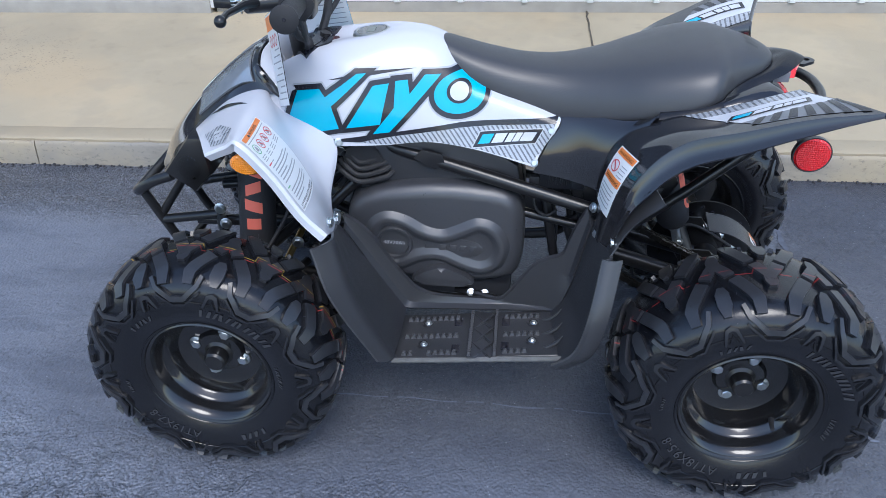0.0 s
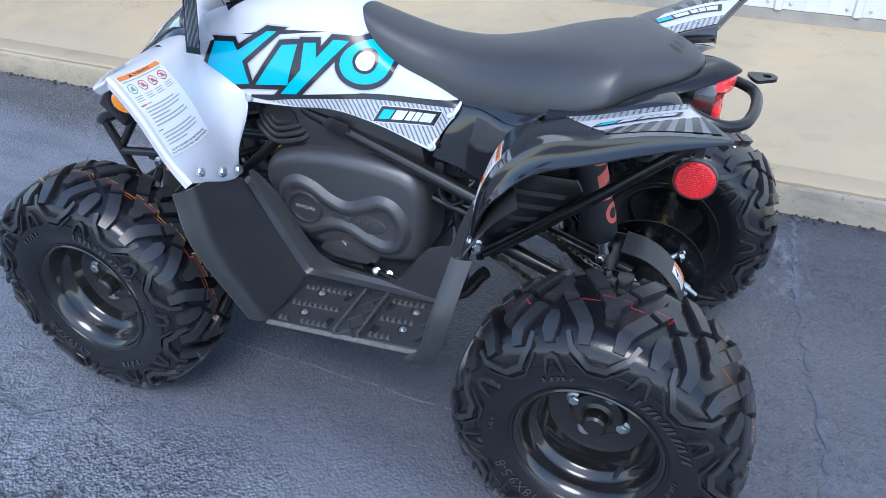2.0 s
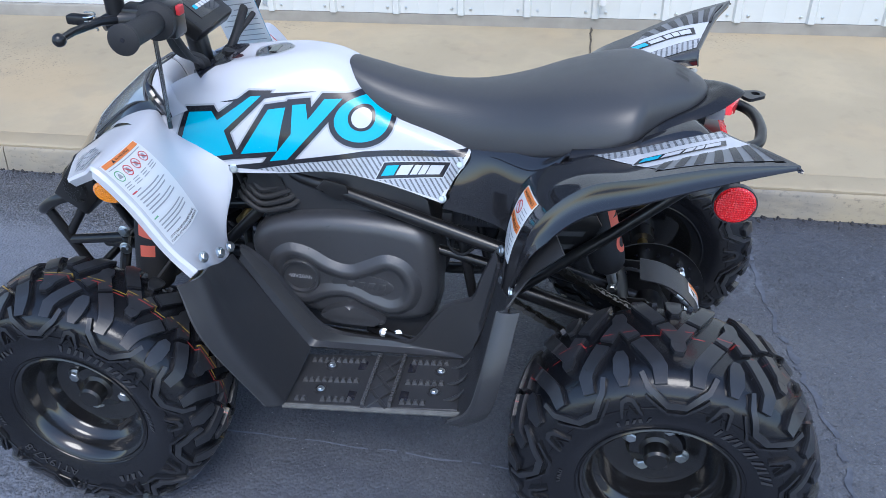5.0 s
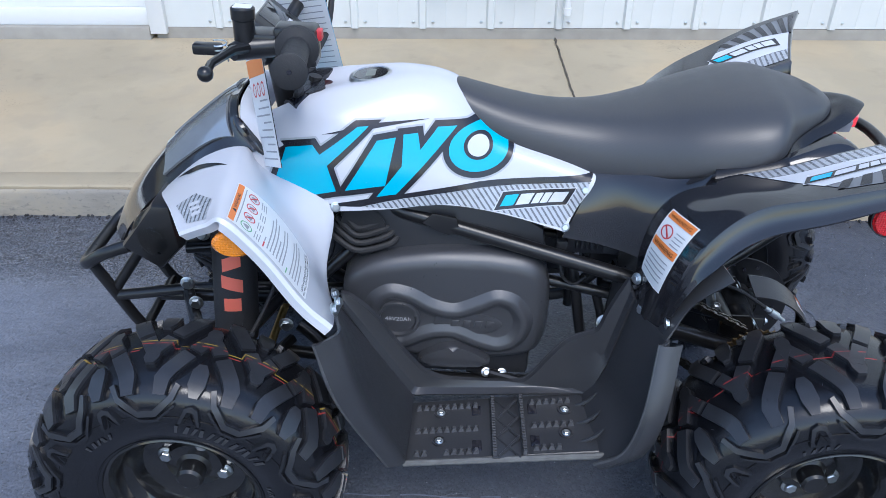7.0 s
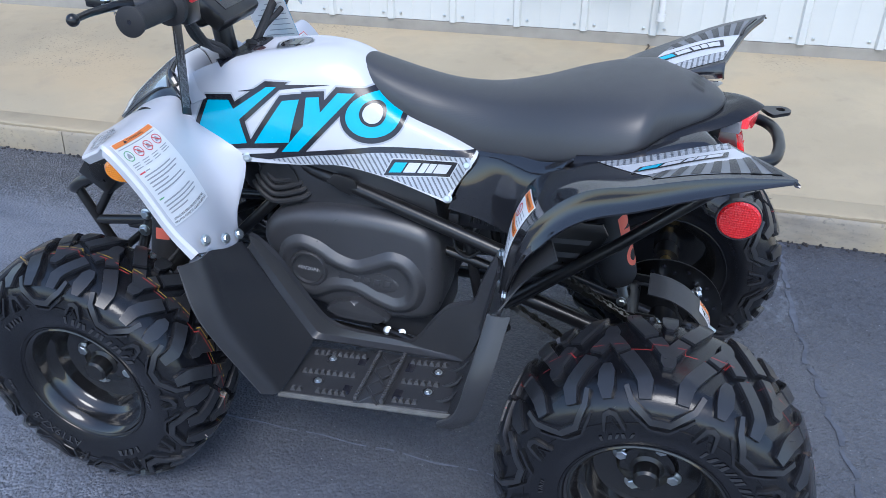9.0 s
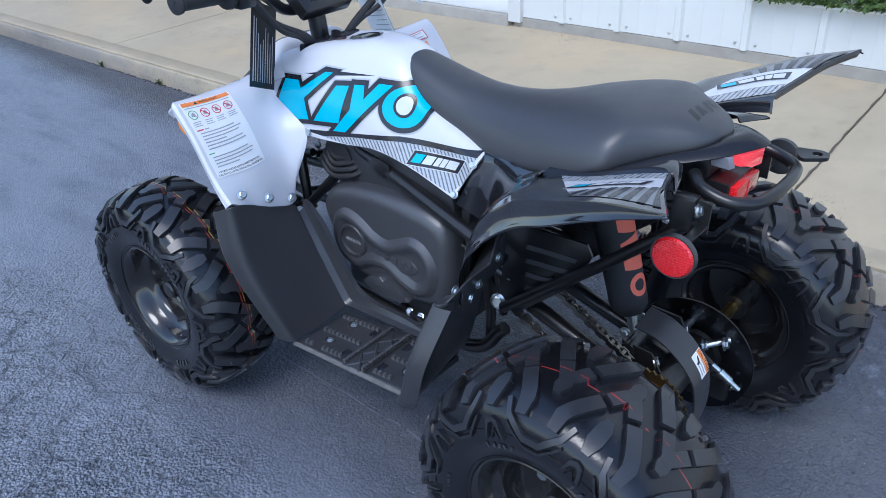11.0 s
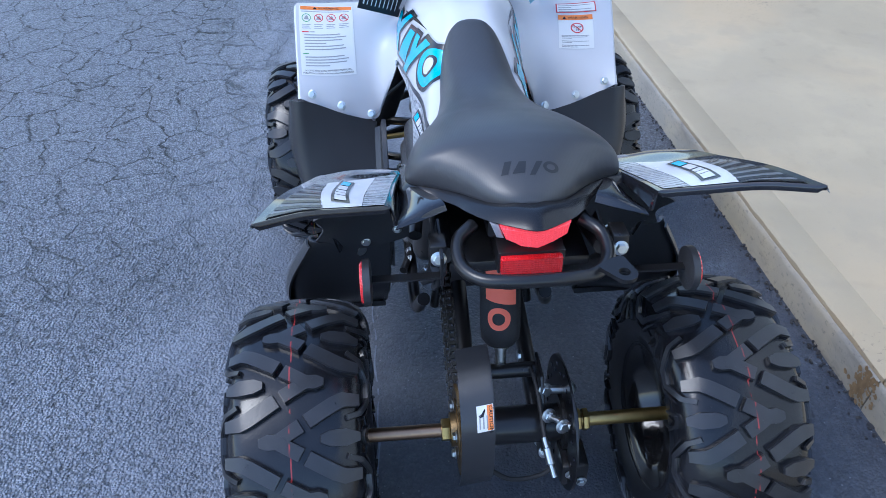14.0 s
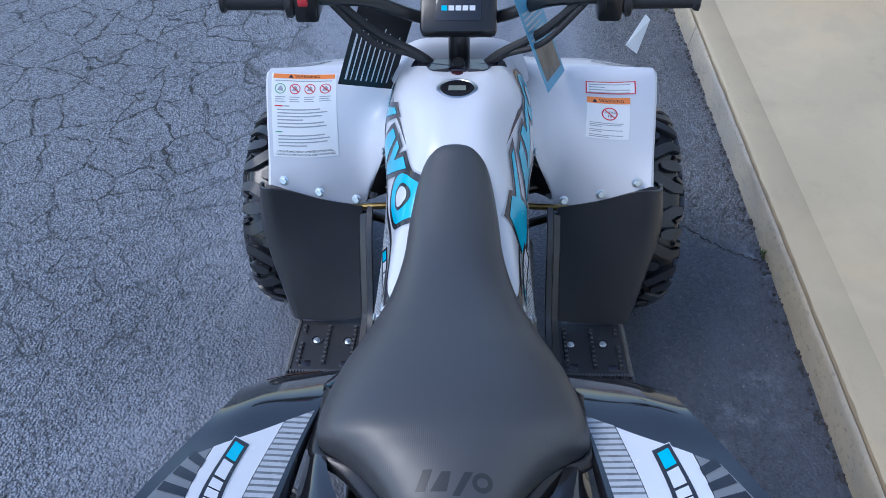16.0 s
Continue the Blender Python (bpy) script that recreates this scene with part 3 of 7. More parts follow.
part("stain", placed(bm), surface("rust_stain", (0.25, 0.165, 0.085), 0.9, vary=0.5, scale=70), kerb, "brown chipped stain")

# metal cladding: shallow trapezium ribs on flat pans
RIB, PITCH = -1.055, 0.3035
CORNER = -1.345  # where the cladding ends and the shopfront opening begins


def cladding(x0, x1, z0, z1):
    prof, x = [(x0, 0.0)], RIB
    while x < x1 - 0.4:
        prof += [(x - 0.020, 0.0), (x - 0.012, -0.016), (x + 0.012, -0.016), (x + 0.020, 0.0)]
        prof += [(x + 0.100, 0.0), (x + 0.106, -0.002), (x + 0.114, 0.0), (x + 0.190, 0.0), (x + 0.196, -0.002), (x + 0.204, 0.0)]
        x += PITCH
    prof.append((x1, 0.0))
    bm = bmesh.new()
    lo = [bm.verts.new((x, WALL_Y + y, z0)) for x, y in prof]
    hi = [bm.verts.new((x, WALL_Y + y, z1)) for x, y in prof]
    lo2 = [bm.verts.new((x, WALL_Y + 0.12, z0)) for x, y in (prof[0], prof[-1])]
    hi2 = [bm.verts.new((x, WALL_Y + 0.12, z1)) for x, y in (prof[0], prof[-1])]
    for i in range(len(lo) - 1):
        bm.faces.new((lo[i], lo[i + 1], hi[i + 1], hi[i]))
    bm.faces.new((lo[0], hi[0], hi2[0], lo2[0]))
    bm.faces.new((lo[-1], lo2[1], hi2[1], hi[-1]))
    bm.faces.new((lo2[0], hi2[0], hi2[1], lo2[1]))
    return bm


wall = tagged(part("wall_north", placed(cladding(CORNER, 9.0, WALL_Z + 0.045, 5.0)), CLAD, angle=20), "white ribbed metal cladding wall of a building", "wall", kind="structure")
bm = block((CORNER, WALL_Y - 0.004, WALL_Z - 0.05), (9.0, WALL_Y + 0.1, WALL_Z + 0.043))
part("footing", placed(bm), MORTAR, wall, "grey mortar strip under the cladding")
bm = block((CORNER - 0.02, WALL_Y - 0.03, WALL_Z + 0.02), (CORNER + 0.055, WALL_Y + 0.12, 5.0), 0.004)
part("corner_trim", placed(bm), TRIMWHITE, wall)
screw = None
for i in range(24):
    for dx in (-0.042, 0.046):
        x = RIB + PITCH * i + dx
        if screw is None:
            bm = bmesh.new()
            lathe([(0, -0.006), (0.004, -0.006), (0.0045, -0.002), (0.0075, -0.001), (0.0075, 0.0)], 10, bm=bm)
            screw = part("screw", bm, ZINC, wall)
            ob = screw
        else:
            ob = new("screw", screw.data)
            ob.parent = wall
        ob.matrix_basis = KERB @ pose(x, WALL_Y - 0.0005, WALL_Z + 0.070)

# shopfront bay beside the cladding
sill = tagged(part("window_1", placed(block((-6.0, WALL_Y + 0.0, WALL_Z + 0.05), (CORNER - 0.022, WALL_Y + 0.16, WALL_Z + 0.125), 0.006)), TRIMWHITE), "white aluminium shopfront sill and frame with dark glass", "window", kind="structure")
part("window_frame", placed(block((-6.0, WALL_Y + 0.03, WALL_Z + 0.125), (CORNER - 0.022, WALL_Y + 0.13, WALL_Z + 0.17), 0.004)), TRIMWHITE, sill)
part("pane", placed(block((-6.0, WALL_Y + 0.07, WALL_Z + 0.17), (CORNER - 0.10, WALL_Y + 0.078, 5.0))), DARKGLASS, sill)
part("window_frame", placed(block((CORNER - 0.10, WALL_Y + 0.03, WALL_Z + 0.17), (CORNER - 0.022, WALL_Y + 0.13, 5.0), 0.004)), TRIMWHITE, sill)
part("footing", placed(block((-6.0, WALL_Y - 0.03, WALL_Z - 0.1), (CORNER - 0.022, WALL_Y + 0.2, WALL_Z + 0.05), 0.006)), MORTAR, sill, "rough grey block footing")

# drain pipe end on the wall
bm = bmesh.new()
tube([(0.490, WALL_Y - 0.045, 0.236), (0.490, WALL_Y - 0.045, 4.9)], 0.014, 16, bm=bm)
lathe([(0.012, 0), (0.018, 0), (0.018, 0.03), (0.014, 0.03)], 16, closed=True, bm=bm)
for v in bm.verts:
    if abs(v.co.x) < 0.05:
        v.co = Vector((v.co.x + 0.490, WALL_Y - 0.045 + v.co.z, 0.236 + v.co.y))
tagged(part("drain_pipe", placed(bm), TRIMWHITE), "white plastic drain pipe fixed to the cladding", "pipe")


# ledge on the cladding with a dense row of leafy plants
box = tagged(part("planter_ledge", placed(block((-0.14, WALL_Y - 0.040, 0.378), (0.42, WALL_Y - 0.014, 0.390), 0.003)), TRIMWHITE), "white ledge on the cladding with leafy green plants", "planter")
bm = bmesh.new()
for i in range(1500):
    c = Vector((random.uniform(-0.13, 0.41), WALL_Y - 0.030 - abs(random.gauss(0, 0.025)), 0.392 + random.random() ** 1.3 * 0.17))
    r, m = random.uniform(0.008, 0.018), Euler((random.uniform(-1.2, 1.2), random.uniform(-1.2, 1.2), random.uniform(0, 6.3))).to_matrix()
    vs = [bm.verts.new(c + m @ Vector(q)) for q in ((-r * 0.5, 0, 0), (0, -r, 0.002), (r * 0.5, 0, 0), (0, r * 1.3, -0.003))]
    bm.faces.new(vs)
tagged(part("leaf_mass", placed(bm), surface("leaf_green", (0.075, 0.13, 0.028), 0.45, vary=0.5, scale=40), box, "bright green leaves"), kind="stuff")

# loose grit and crumbs along the foot of the kerb
bm = bmesh.new()
for i in range(900):
    x, r = random.uniform(-3.5, 2.6), random.uniform(0.0015, 0.0055)
    y = -abs(random.gauss(0, 0.016)) + 0.002
    m = KERB @ Matrix.Translation((x, y, r * 0.4)) @ Euler((random.random() * 6, random.random() * 6, 0)).to_matrix().to_4x4() @ Matrix.Diagonal((r, r * random.uniform(0.6, 1.4), r * 0.8, 1))
    bmesh.ops.create_icosphere(bm, subdivisions=1, radius=1, matrix=m) if i % 3 == 0 else bmesh.ops.create_cube(bm, size=1.5, matrix=m)
tagged(part("grit", bm, surface("dark_grit", (0.045, 0.043, 0.045), 0.8, vary=0.6, scale=90), angle=10), "dark loose grit and crumbs along the kerb", "grit", kind="stuff")


def tuft(x, y, n, h, label):
    """A few thin blades of weed growing from the joint."""
    bm = bmesh.new()
    for i in range(n):
        a, q = random.uniform(0, 6.28), random.uniform(0.5, 1) * h
        d = np.array((math.cos(a), math.sin(a), 0)) * q * random.uniform(0.3, 1.0)
        p0, w = np.array((x + random.uniform(-0.008, 0.008), y + random.uniform(-0.004, 0.004), 0.0)), 0.0014
        p1, p2 = p0 + d * 0.4 + np.array((0, 0, q * 0.7)), p0 + d + np.array((0, 0, q))
        sd = np.array((-math.sin(a), math.cos(a), 0)) * w
        v = [bm.verts.new(p) for p in (p0 - sd, p0 + sd, p1 + sd, p1 - sd, p2)]
        bm.faces.new(v[:4])
        bm.faces.new((v[3], v[2], v[4]))
    tagged(part("weed", placed(bm), surface("weed_green", (0.09, 0.13, 0.03), 0.6, vary=0.5, scale=70)), label, "weed")


tuft(-0.475, -0.006, 16, 0.030, "small green weed in the kerb joint")
tuft(-1.80, -0.030, 14, 0.024, "tiny green weed beside the kerb")
tuft(-2.45, -0.010, 26, 0.045, "green weed tuft beside the kerb")
tuft(-3.00, -0.010, 26, 0.045, "green weed tuft beside the kerb")


def seam(name, pts, wide, mat, label, z=0.0022):
    """A ragged line lying on the asphalt."""
    bm = bmesh.new()
    line = catmull([(x, y, 0) for x, y in pts], 90)
    prev = None
    for i, p in enumerate(line):
        w = wide * (0.35 + 0.9 * abs(noise.noise((i * 0.37, pts[0][0] * 7, 2))))
        o = wide * 2.2 * noise.noise((i * 0.23, 4, pts[0][1] * 5))
        d = np.array(line[min(i + 1, 89)]) - np.array(line[max(i - 1, 0)])
        k = np.array((-d[1], d[0], 0)) / (np.linalg.norm(d) + 1e-9)
        now = tuple(bm.verts.new((q[0], q[1], z + ground_z(q[0], q[1]))) for q in (p + k * (o - w), p + k * (o + w)))
        if prev and noise.noise((i * 0.9, 9, 9)) > -0.28:
            bm.faces.new((prev[0], prev[1], now[1], now[0]))
        prev = now
    return tagged(part(name, bm, mat), label, "ground mark", kind="structure")


CHALK = surface("pale_scuff", (0.17, 0.195, 0.25), 0.8, vary=0.4, scale=60)
seam("pavement_seam_1", [(-0.75, -0.262), (-0.20, -0.243), (0.38, -0.238), (0.95, -0.250)], 0.0034, CHALK, "pale worn seam line in the asphalt")
seam("pavement_seam_2", [(0.905, 0.80), (0.925, 0.62), (0.965, 0.30), (1.005, 0.06), (1.03, -0.30)], 0.0110, surface("faint_scuff", (0.085, 0.098, 0.130), 0.6, vary=0.7, scale=45), "pale rough edge of an old asphalt patch")
seam("pavement_seam_3", [(-0.62, 0.565), (-0.50, 0.70), (-0.455, 0.79)], 0.0040, surface("open_crack", (0.02, 0.02, 0.022), 0.9, vary=0.3), "dark open crack in the asphalt")
# ---- the quad bike: x towards its tail, y to its right, wheels on the ground ----
quad = tagged(new("quad_bike"), "white and black youth quad bike with teal graphics and knobbly tyres", "quad bike")
FX, FY, FR, FW = -0.419, 0.386, 0.244, 0.176
RX, RY, RR, RW = 0.580, 0.348, 0.251, 0.212


class Tread:
    """Positions on a tyre: u along the crown, s across it from the middle, h above the carcass."""

    def __init__(self, radius, width, rim):
        base = radius - 0.0115
        w = width / 2
        half = [(0.0, base), (w * 0.45, base - 0.003), (w * 0.78, base - 0.011), (w * 0.95, base - 0.031), (w * 1.0, base - 0.057), (w * 0.985, base - 0.080), (w * 0.90, rim + 0.024), (w * 0.82, rim + 0.0125), (w * 0.72, rim + 0.010)]
        half = catmull(half, 33)
        pts = [np.array((-y, r)) for y, r in half[:0:-1]] + [np.array((y, r)) for y, r in half]
        self.pts, self.base = np.array(pts), base
        step = np.linalg.norm(np.diff(self.pts, axis=0), axis=1)
        self.s = np.r_[0, np.cumsum(step)] - step.sum() / 2
        d = np.gradient(self.pts, axis=0)
        k = np.stack([-d[:, 1], d[:, 0]], 1)
        self.k = k / np.linalg.norm(k, axis=1, keepdims=True)

    def at(self, u, s, h):
        y, r = (np.interp(s, self.s, self.pts[:, i]) for i in (0, 1))
        ky, kr = (np.interp(s, self.s, self.k[:, i]) for i in (0, 1))
        a = u / self.base
        r, y = r + h * kr, y + h * ky
        return (r * math.cos(a), y, r * math.sin(a))


def tyre_mesh(radius, width, rim, count, reach):
    t = Tread(radius, width, rim)
    bm = bmesh.new()
    lathe([(r, y) for y, r in t.pts], 96, bm=bm, caps=False)
    pitch = 2 * math.pi * t.base / count
    w = width / 2

    def lug(path, h, taper=0.0018):
        """A raised bar along (u, s, half width) with sloped flanks."""
        dense = []
        for (ua, sa, wa), (ub, sb, wb) in zip(path, path[1:]):
            n = max(1, int(math.hypot(ub - ua, sb - sa) / 0.012))
            dense += [(ua + (ub - ua) * i / n, sa + (sb - sa) * i / n, wa + (wb - wa) * i / n) for i in range(n)]
        dense.append(path[-1])
        rings = []
        for i, (u, s, q) in enumerate(dense):
            a, b = dense[max(i - 1, 0)], dense[min(i + 1, len(dense) - 1)]
            du, ds = b[0] - a[0], b[1] - a[1]
            m = math.hypot(du, ds) or 1
            nu, ns = -ds / m, du / m
            ends = taper if i in (0, len(dense) - 1) else 0
            su, ss = (du / m * ends, ds / m * ends) if i == 0 else (-du / m * ends, -ds / m * ends)
            p = q - taper
            rings.append([t.at(u + nu * q, s + ns * q, -0.002), t.at(u + nu * p + su, s + ns * p + ss, h), t.at(u - nu * p + su, s - ns * p + ss, h), t.at(u - nu * q, s - ns * q, -0.002)])
        loft(rings, bm)

    def nub(u, s, h):
        a, b = t.at(u, s, h), t.at(u + random.uniform(-0.003, 0.003), s, h + random.uniform(0.005, 0.009))
        tube([a, b], [0.0006, 0.0002], 3, bm=bm)

    for i in range(count):
        for side in (-1, 1):
            o = pitch * (i + (0.5 if side > 0 else 0.0))
            k = pitch / 0.142

            def P(*pts):
                return [(o + u * k, side * s * reach, q) for u, s, q in pts]

            # crown bars leaning both ways, blocks between them, the shoulder's ribs and the small chevron
            for m in (-1, 1):
                lug(P((m * 0.074, -0.026, 0.0114), (m * 0.053, 0.014, 0.0120)), 0.0112)
                lug(P((m * 0.050, 0.0195, 0.0126), (m * 0.029, 0.058, 0.0128), (m * 0.024, 0.070, 0.0128), (m * 0.023, 0.092, 0.0105)), 0.0112)
            lug(P((0.0, 0.002, 0.0070), (0.0, 0.018, 0.0120), (0.0, 0.034, 0.0125), (0.0, 0.046, 0.0075)), 0.0110)
            lug(P((0.071, 0.038, 0.0070), (0.071, 0.052, 0.0130), (0.071, 0.074, 0.0140), (0.071, 0.092, 0.0080)), 0.0108)
            lug(P((-0.047, 0.074, 0.0050), (-0.040, 0.094, 0.0056), (-0.014, 0.118, 0.0060), (0.014, 0.118, 0.0060), (0.040, 0.094, 0.0056), (0.047, 0.074, 0.0050)), 0.0085, 0.0014)
            lug(P((-0.045, 0.104, 0.0026), (-0.036, 0.114, 0.0028), (-0.014, 0.133, 0.0030), (0.014, 0.133, 0.0030), (0.036, 0.114, 0.0028), (0.045, 0.104, 0.0026)), 0.0055, 0.0008)
            lug(P((0.053, 0.136, 0.0032), (0.063, 0.110, 0.0046), (0.071, 0.107, 0.0048), (0.079, 0.110, 0.0046), (0.089, 0.136, 0.0032)), 0.0060, 0.0012)
            lug(P((0.062, 0.136, 0.0016), (0.071, 0.121, 0.0022), (0.080, 0.136, 0.0016)), 0.0035, 0.0006)
            for u, s in ((0.005, 0.0), (0.05, 0.06), (0.056, 0.1), (0.11, 0.06), (0.108, 0.085)):
                if random.random() < 0.5:
                    nub(o + u * k + random.uniform(-0.01, 0.01), side * s * reach, 0.0115)
    # raised bands of the sidewall
    for side in (-1, 1):
        for rr, ww in ((rim + 0.020, 0.0012), (rim + 0.075, 0.0010)):
            ring = []
            for i in range(96):
                a = 2 * math.pi * i / 96
                y = np.interp(rr, t.pts[len(t.pts) // 2 :, 1][::-1], t.pts[len(t.pts) // 2 :, 0][::-1]) * side
                ring.append(((rr) * math.cos(a), y + side * 0.0008, rr * math.sin(a)))
            tube(ring + ring[:1], 0.0012, 5, bm=bm)
    me = bpy.data.meshes.new("tyre")
    bmesh.ops.recalc_face_normals(bm, faces=bm.faces)
    bm.to_mesh(me)
    bm.free()
    # how far each point stands above the carcass, for the dull dusty faces of the knobs
    co = np.empty(len(me.vertices) * 3, np.float32)
    me.vertices.foreach_get("co", co)
    co = co.reshape(-1, 3)
    flat = np.stack([co[:, 1], np.hypot(co[:, 0], co[:, 2])], 1)
    u = np.linspace(0, len(t.pts) - 1, 300)
    line = np.stack([np.interp(u, range(len(t.pts)), t.pts[:, i]) for i in (0, 1)], 1)
    high = np.array([np.min(np.hypot(line[:, 0] - a, line[:, 1] - b)) for a, b in flat.astype(float)])
    att = me.attributes.new("knob", "FLOAT", "POINT")
    att.data.foreach_set("value", np.clip((high - 0.0035) / 0.004, 0, 1).astype(np.float32))
    return me, t


def rim_mesh(rim, width, deep):
    """A pressed steel rim: flange, stepped barrel and a recessed centre disc. The outer face looks along -y."""
    w = width / 2
    p = [(rim + 0.004, w - 0.006), (rim + 0.012, w - 0.002), (rim + 0.0148, w), (rim + 0.0155, w - 0.003), (rim + 0.010, w - 0.010), (rim + 0.010, -w + 0.010), (rim + 0.0155, -w + 0.003), (rim + 0.0148, -w), (rim + 0.012, -w - 0.0015), (rim + 0.008, -w + 0.001)]
    p += [(rim + 0.003, -w + 0.008), (rim - 0.001, -w + 0.018), (rim - 0.004, -w + 0.030), (rim - 0.008, -w + 0.036), (rim - 0.016, -w + 0.040), (rim - 0.019, -w + 0.046), (rim - 0.021, deep - 0.016), (rim - 0.025, deep - 0.006)]
    p += [(rim - 0.032, deep - 0.003), (0.050, deep), (0.044, deep - 0.008), (0.026, deep - 0.010), (0.026, deep + 0.006), (0.050, deep + 0.008), (rim - 0.024, deep + 0.006), (rim - 0.012, w - 0.020)]
    bm = bmesh.new()
    lathe(p, 72, closed=True, bm=bm)
    me = bpy.data.meshes.new("rim")
    bmesh.ops.recalc_face_normals(bm, faces=bm.faces)
    bm.to_mesh(me)
    bm.free()
    return me


def hub_mesh(deep, out):
    bm = bmesh.new()
    lathe([(0.0, deep - out), (0.017, deep - out), (0.021, deep - out + 0.004), (0.0215, deep - 0.014), (0.028, deep - 0.010), (0.028, deep + 0.05), (0.0, deep + 0.05)], 32, bm=bm)
    me = bpy.data.meshes.new("hub")
    bmesh.ops.recalc_face_normals(bm, faces=bm.faces)
    bm.to_mesh(me)
    bm.free()
    return finish(me, FRAME)


def wheel_set(x, y, radius, width, rim, count, mat, deep, turn, reach):
    tm, tread = tyre_mesh(radius, width, rim, count, reach)
    finish(tm, mat, 30)
    rm = finish(rim_mesh(rim, width * 0.845, deep), RIMPAINT, 40)
    hm = hub_mesh(deep, 0.040)
    made = []
    for side in (-1, 1):
        wheel = new("wheel")
        wheel.parent = quad
        wheel.matrix_basis = pose(x, side * y, radius - 0.006, 0, 0, 180 if side > 0 else 0) @ pose(0, 0, 0, 0, turn, 0)
        for nm, me in (("tyre", tm), ("rim", rm), ("hub", hm)):
            ob = new(nm, me)
            ob.parent = wheel
        for i in range(4):
            a = math.radians(70 + 90 * i + turn)
            bolt("wheel_nut", (0.047 * math.cos(a), deep - 0.001, 0.047 * math.sin(a)), (0, -1, 0), 0.0095, wheel)
        bm = bmesh.new()
        tube([(0.078, -width * 0.26, -0.02), (0.074, -width * 0.33, -0.02), (0.072, -width * 0.40, -0.02)], [0.0055, 0.0045, 0.0038], 10, bm=bm)
        part("valve", bm, RUBBERGRIP, wheel)
        made.append(wheel)
    return made, tread


front_wheels, front_tread = wheel_set(FX, FY, FR, FW, 0.107, 10, RUBBER_F, -0.004, 12, 0.90)
rear_wheels, rear_tread = wheel_set(RX, RY, RR, RW, 0.112, 9, RUBBER_R, 0.0, 28, 1.06)


# --- body panels ---
def both(name, grid, mat, thick=0.004, flip=False, label="", nm=None):
    a = part(name, sheet(grid, thick, flip), mat, quad, label)
    b = part(name, sheet(mirrored(grid), thick, not flip), mat, quad, label)
    return a, b


# tank cover, one skin over the top from side to side
half = [
    [(-0.318, -0.146, 0.570), (-0.350, -0.127, 0.650), (-0.345, -0.094, 0.704), (-0.270, -0.058, 0.735), (-0.250, 0.0, 0.734)],
    [(-0.215, -0.140, 0.572), (-0.225, -0.130, 0.650), (-0.220, -0.105, 0.715), (-0.205, -0.055, 0.748), (-0.200, 0.0, 0.744)],
    [(-0.130, -0.128, 0.574), (-0.130, -0.118, 0.645), (-0.125, -0.090, 0.715), (-0.115, -0.050, 0.758), (-0.110, 0.0, 0.764)],
    [(-0.040, -0.122, 0.583), (-0.035, -0.108, 0.640), (-0.035, -0.078, 0.706), (-0.030, -0.042, 0.745), (-0.030, 0.0, 0.752)],
    [(0.055, -0.122, 0.571), (0.055, -0.106, 0.610), (0.055, -0.082, 0.668), (0.055, -0.045, 0.682), (0.055, 0.0, 0.685)],
    [(0.165, -0.128, 0.545), (0.180, -0.112, 0.580), (0.208, -0.100, 0.628), (0.200, -0.050, 0.640), (0.200, 0.0, 0.640)],
]
full = [r + [(x, -y, z) for x, y, z in r[-2::-1]] for r in half]
tank_grid = smooth_grid(full, 48, 49)
tank = part("tank_cover", sheet(tank_grid, 0.004, True), WHITE, quad, "white gloss tank cover with teal graphics")

# front mudguards
rows = [
    [(-0.505, -0.135, 0.590), (-0.478, -0.200, 0.616), (-0.442, -0.272, 0.636), (-0.406, -0.345, 0.643)],
    [(-0.430, -0.128, 0.652), (-0.412, -0.200, 0.655), (-0.390, -0.285, 0.662), (-0.364, -0.358, 0.667)],
    [(-0.362, -0.128, 0.674), (-0.352, -0.200, 0.669), (-0.343, -0.285, 0.672), (-0.332, -0.371, 0.683)],
    [(-0.332, -0.134, 0.640), (-0.306, -0.196, 0.624), (-0.286, -0.290, 0.622), (-0.280, -0.373, 0.628)],
    [(-0.226, -0.142, 0.586), (-0.256, -0.196, 0.548), (-0.240, -0.290, 0.546), (-0.232, -0.374, 0.556)],
    [(-0.236, -0.182, 0.465), (-0.220, -0.206, 0.436), (-0.203, -0.290, 0.468), (-0.192, -0.373, 0.514)],
]
g = smooth_grid(rows, 40, 24)
k = grid_normals(g)
lip = np.stack([g[:, -1] + np.array((0, -0.004, 0)) - k[:, -1] * 0.005 * -1, g[:, -1] + k[:, -1] * 0.018], 1)
fender_grid = np.concatenate([g, lip], 1)
front_fenders = both("front_mudguard", fender_grid, WHITE, 0.004, True, "white gloss front mudguard")

# nose cowl
rows = [
    [(-0.338, -0.129, 0.668), (-0.372, -0.110, 0.704), (-0.386, -0.060, 0.724), (-0.392, 0.0, 0.722)],
    [(-0.420, -0.130, 0.650), (-0.425, -0.085, 0.680), (-0.432, -0.045, 0.695), (-0.435, 0.0, 0.698)],
    [(-0.510, -0.128, 0.585), (-0.515, -0.085, 0.604), (-0.525, -0.045, 0.614), (-0.530, 0.0, 0.616)],
    [(-0.580, -0.112, 0.505), (-0.590, -0.075, 0.520), (-0.600, -0.040, 0.527), (-0.606, 0.0, 0.530)],
    [(-0.615, -0.075, 0.440), (-0.632, -0.050, 0.445), (-0.645, -0.025, 0.446), (-0.650, 0.0, 0.446)],
]
full = [r + [(x, -y, z) for x, y, z in r[-2::-1]] for r in rows]
g = smooth_grid(full, 30, 33)
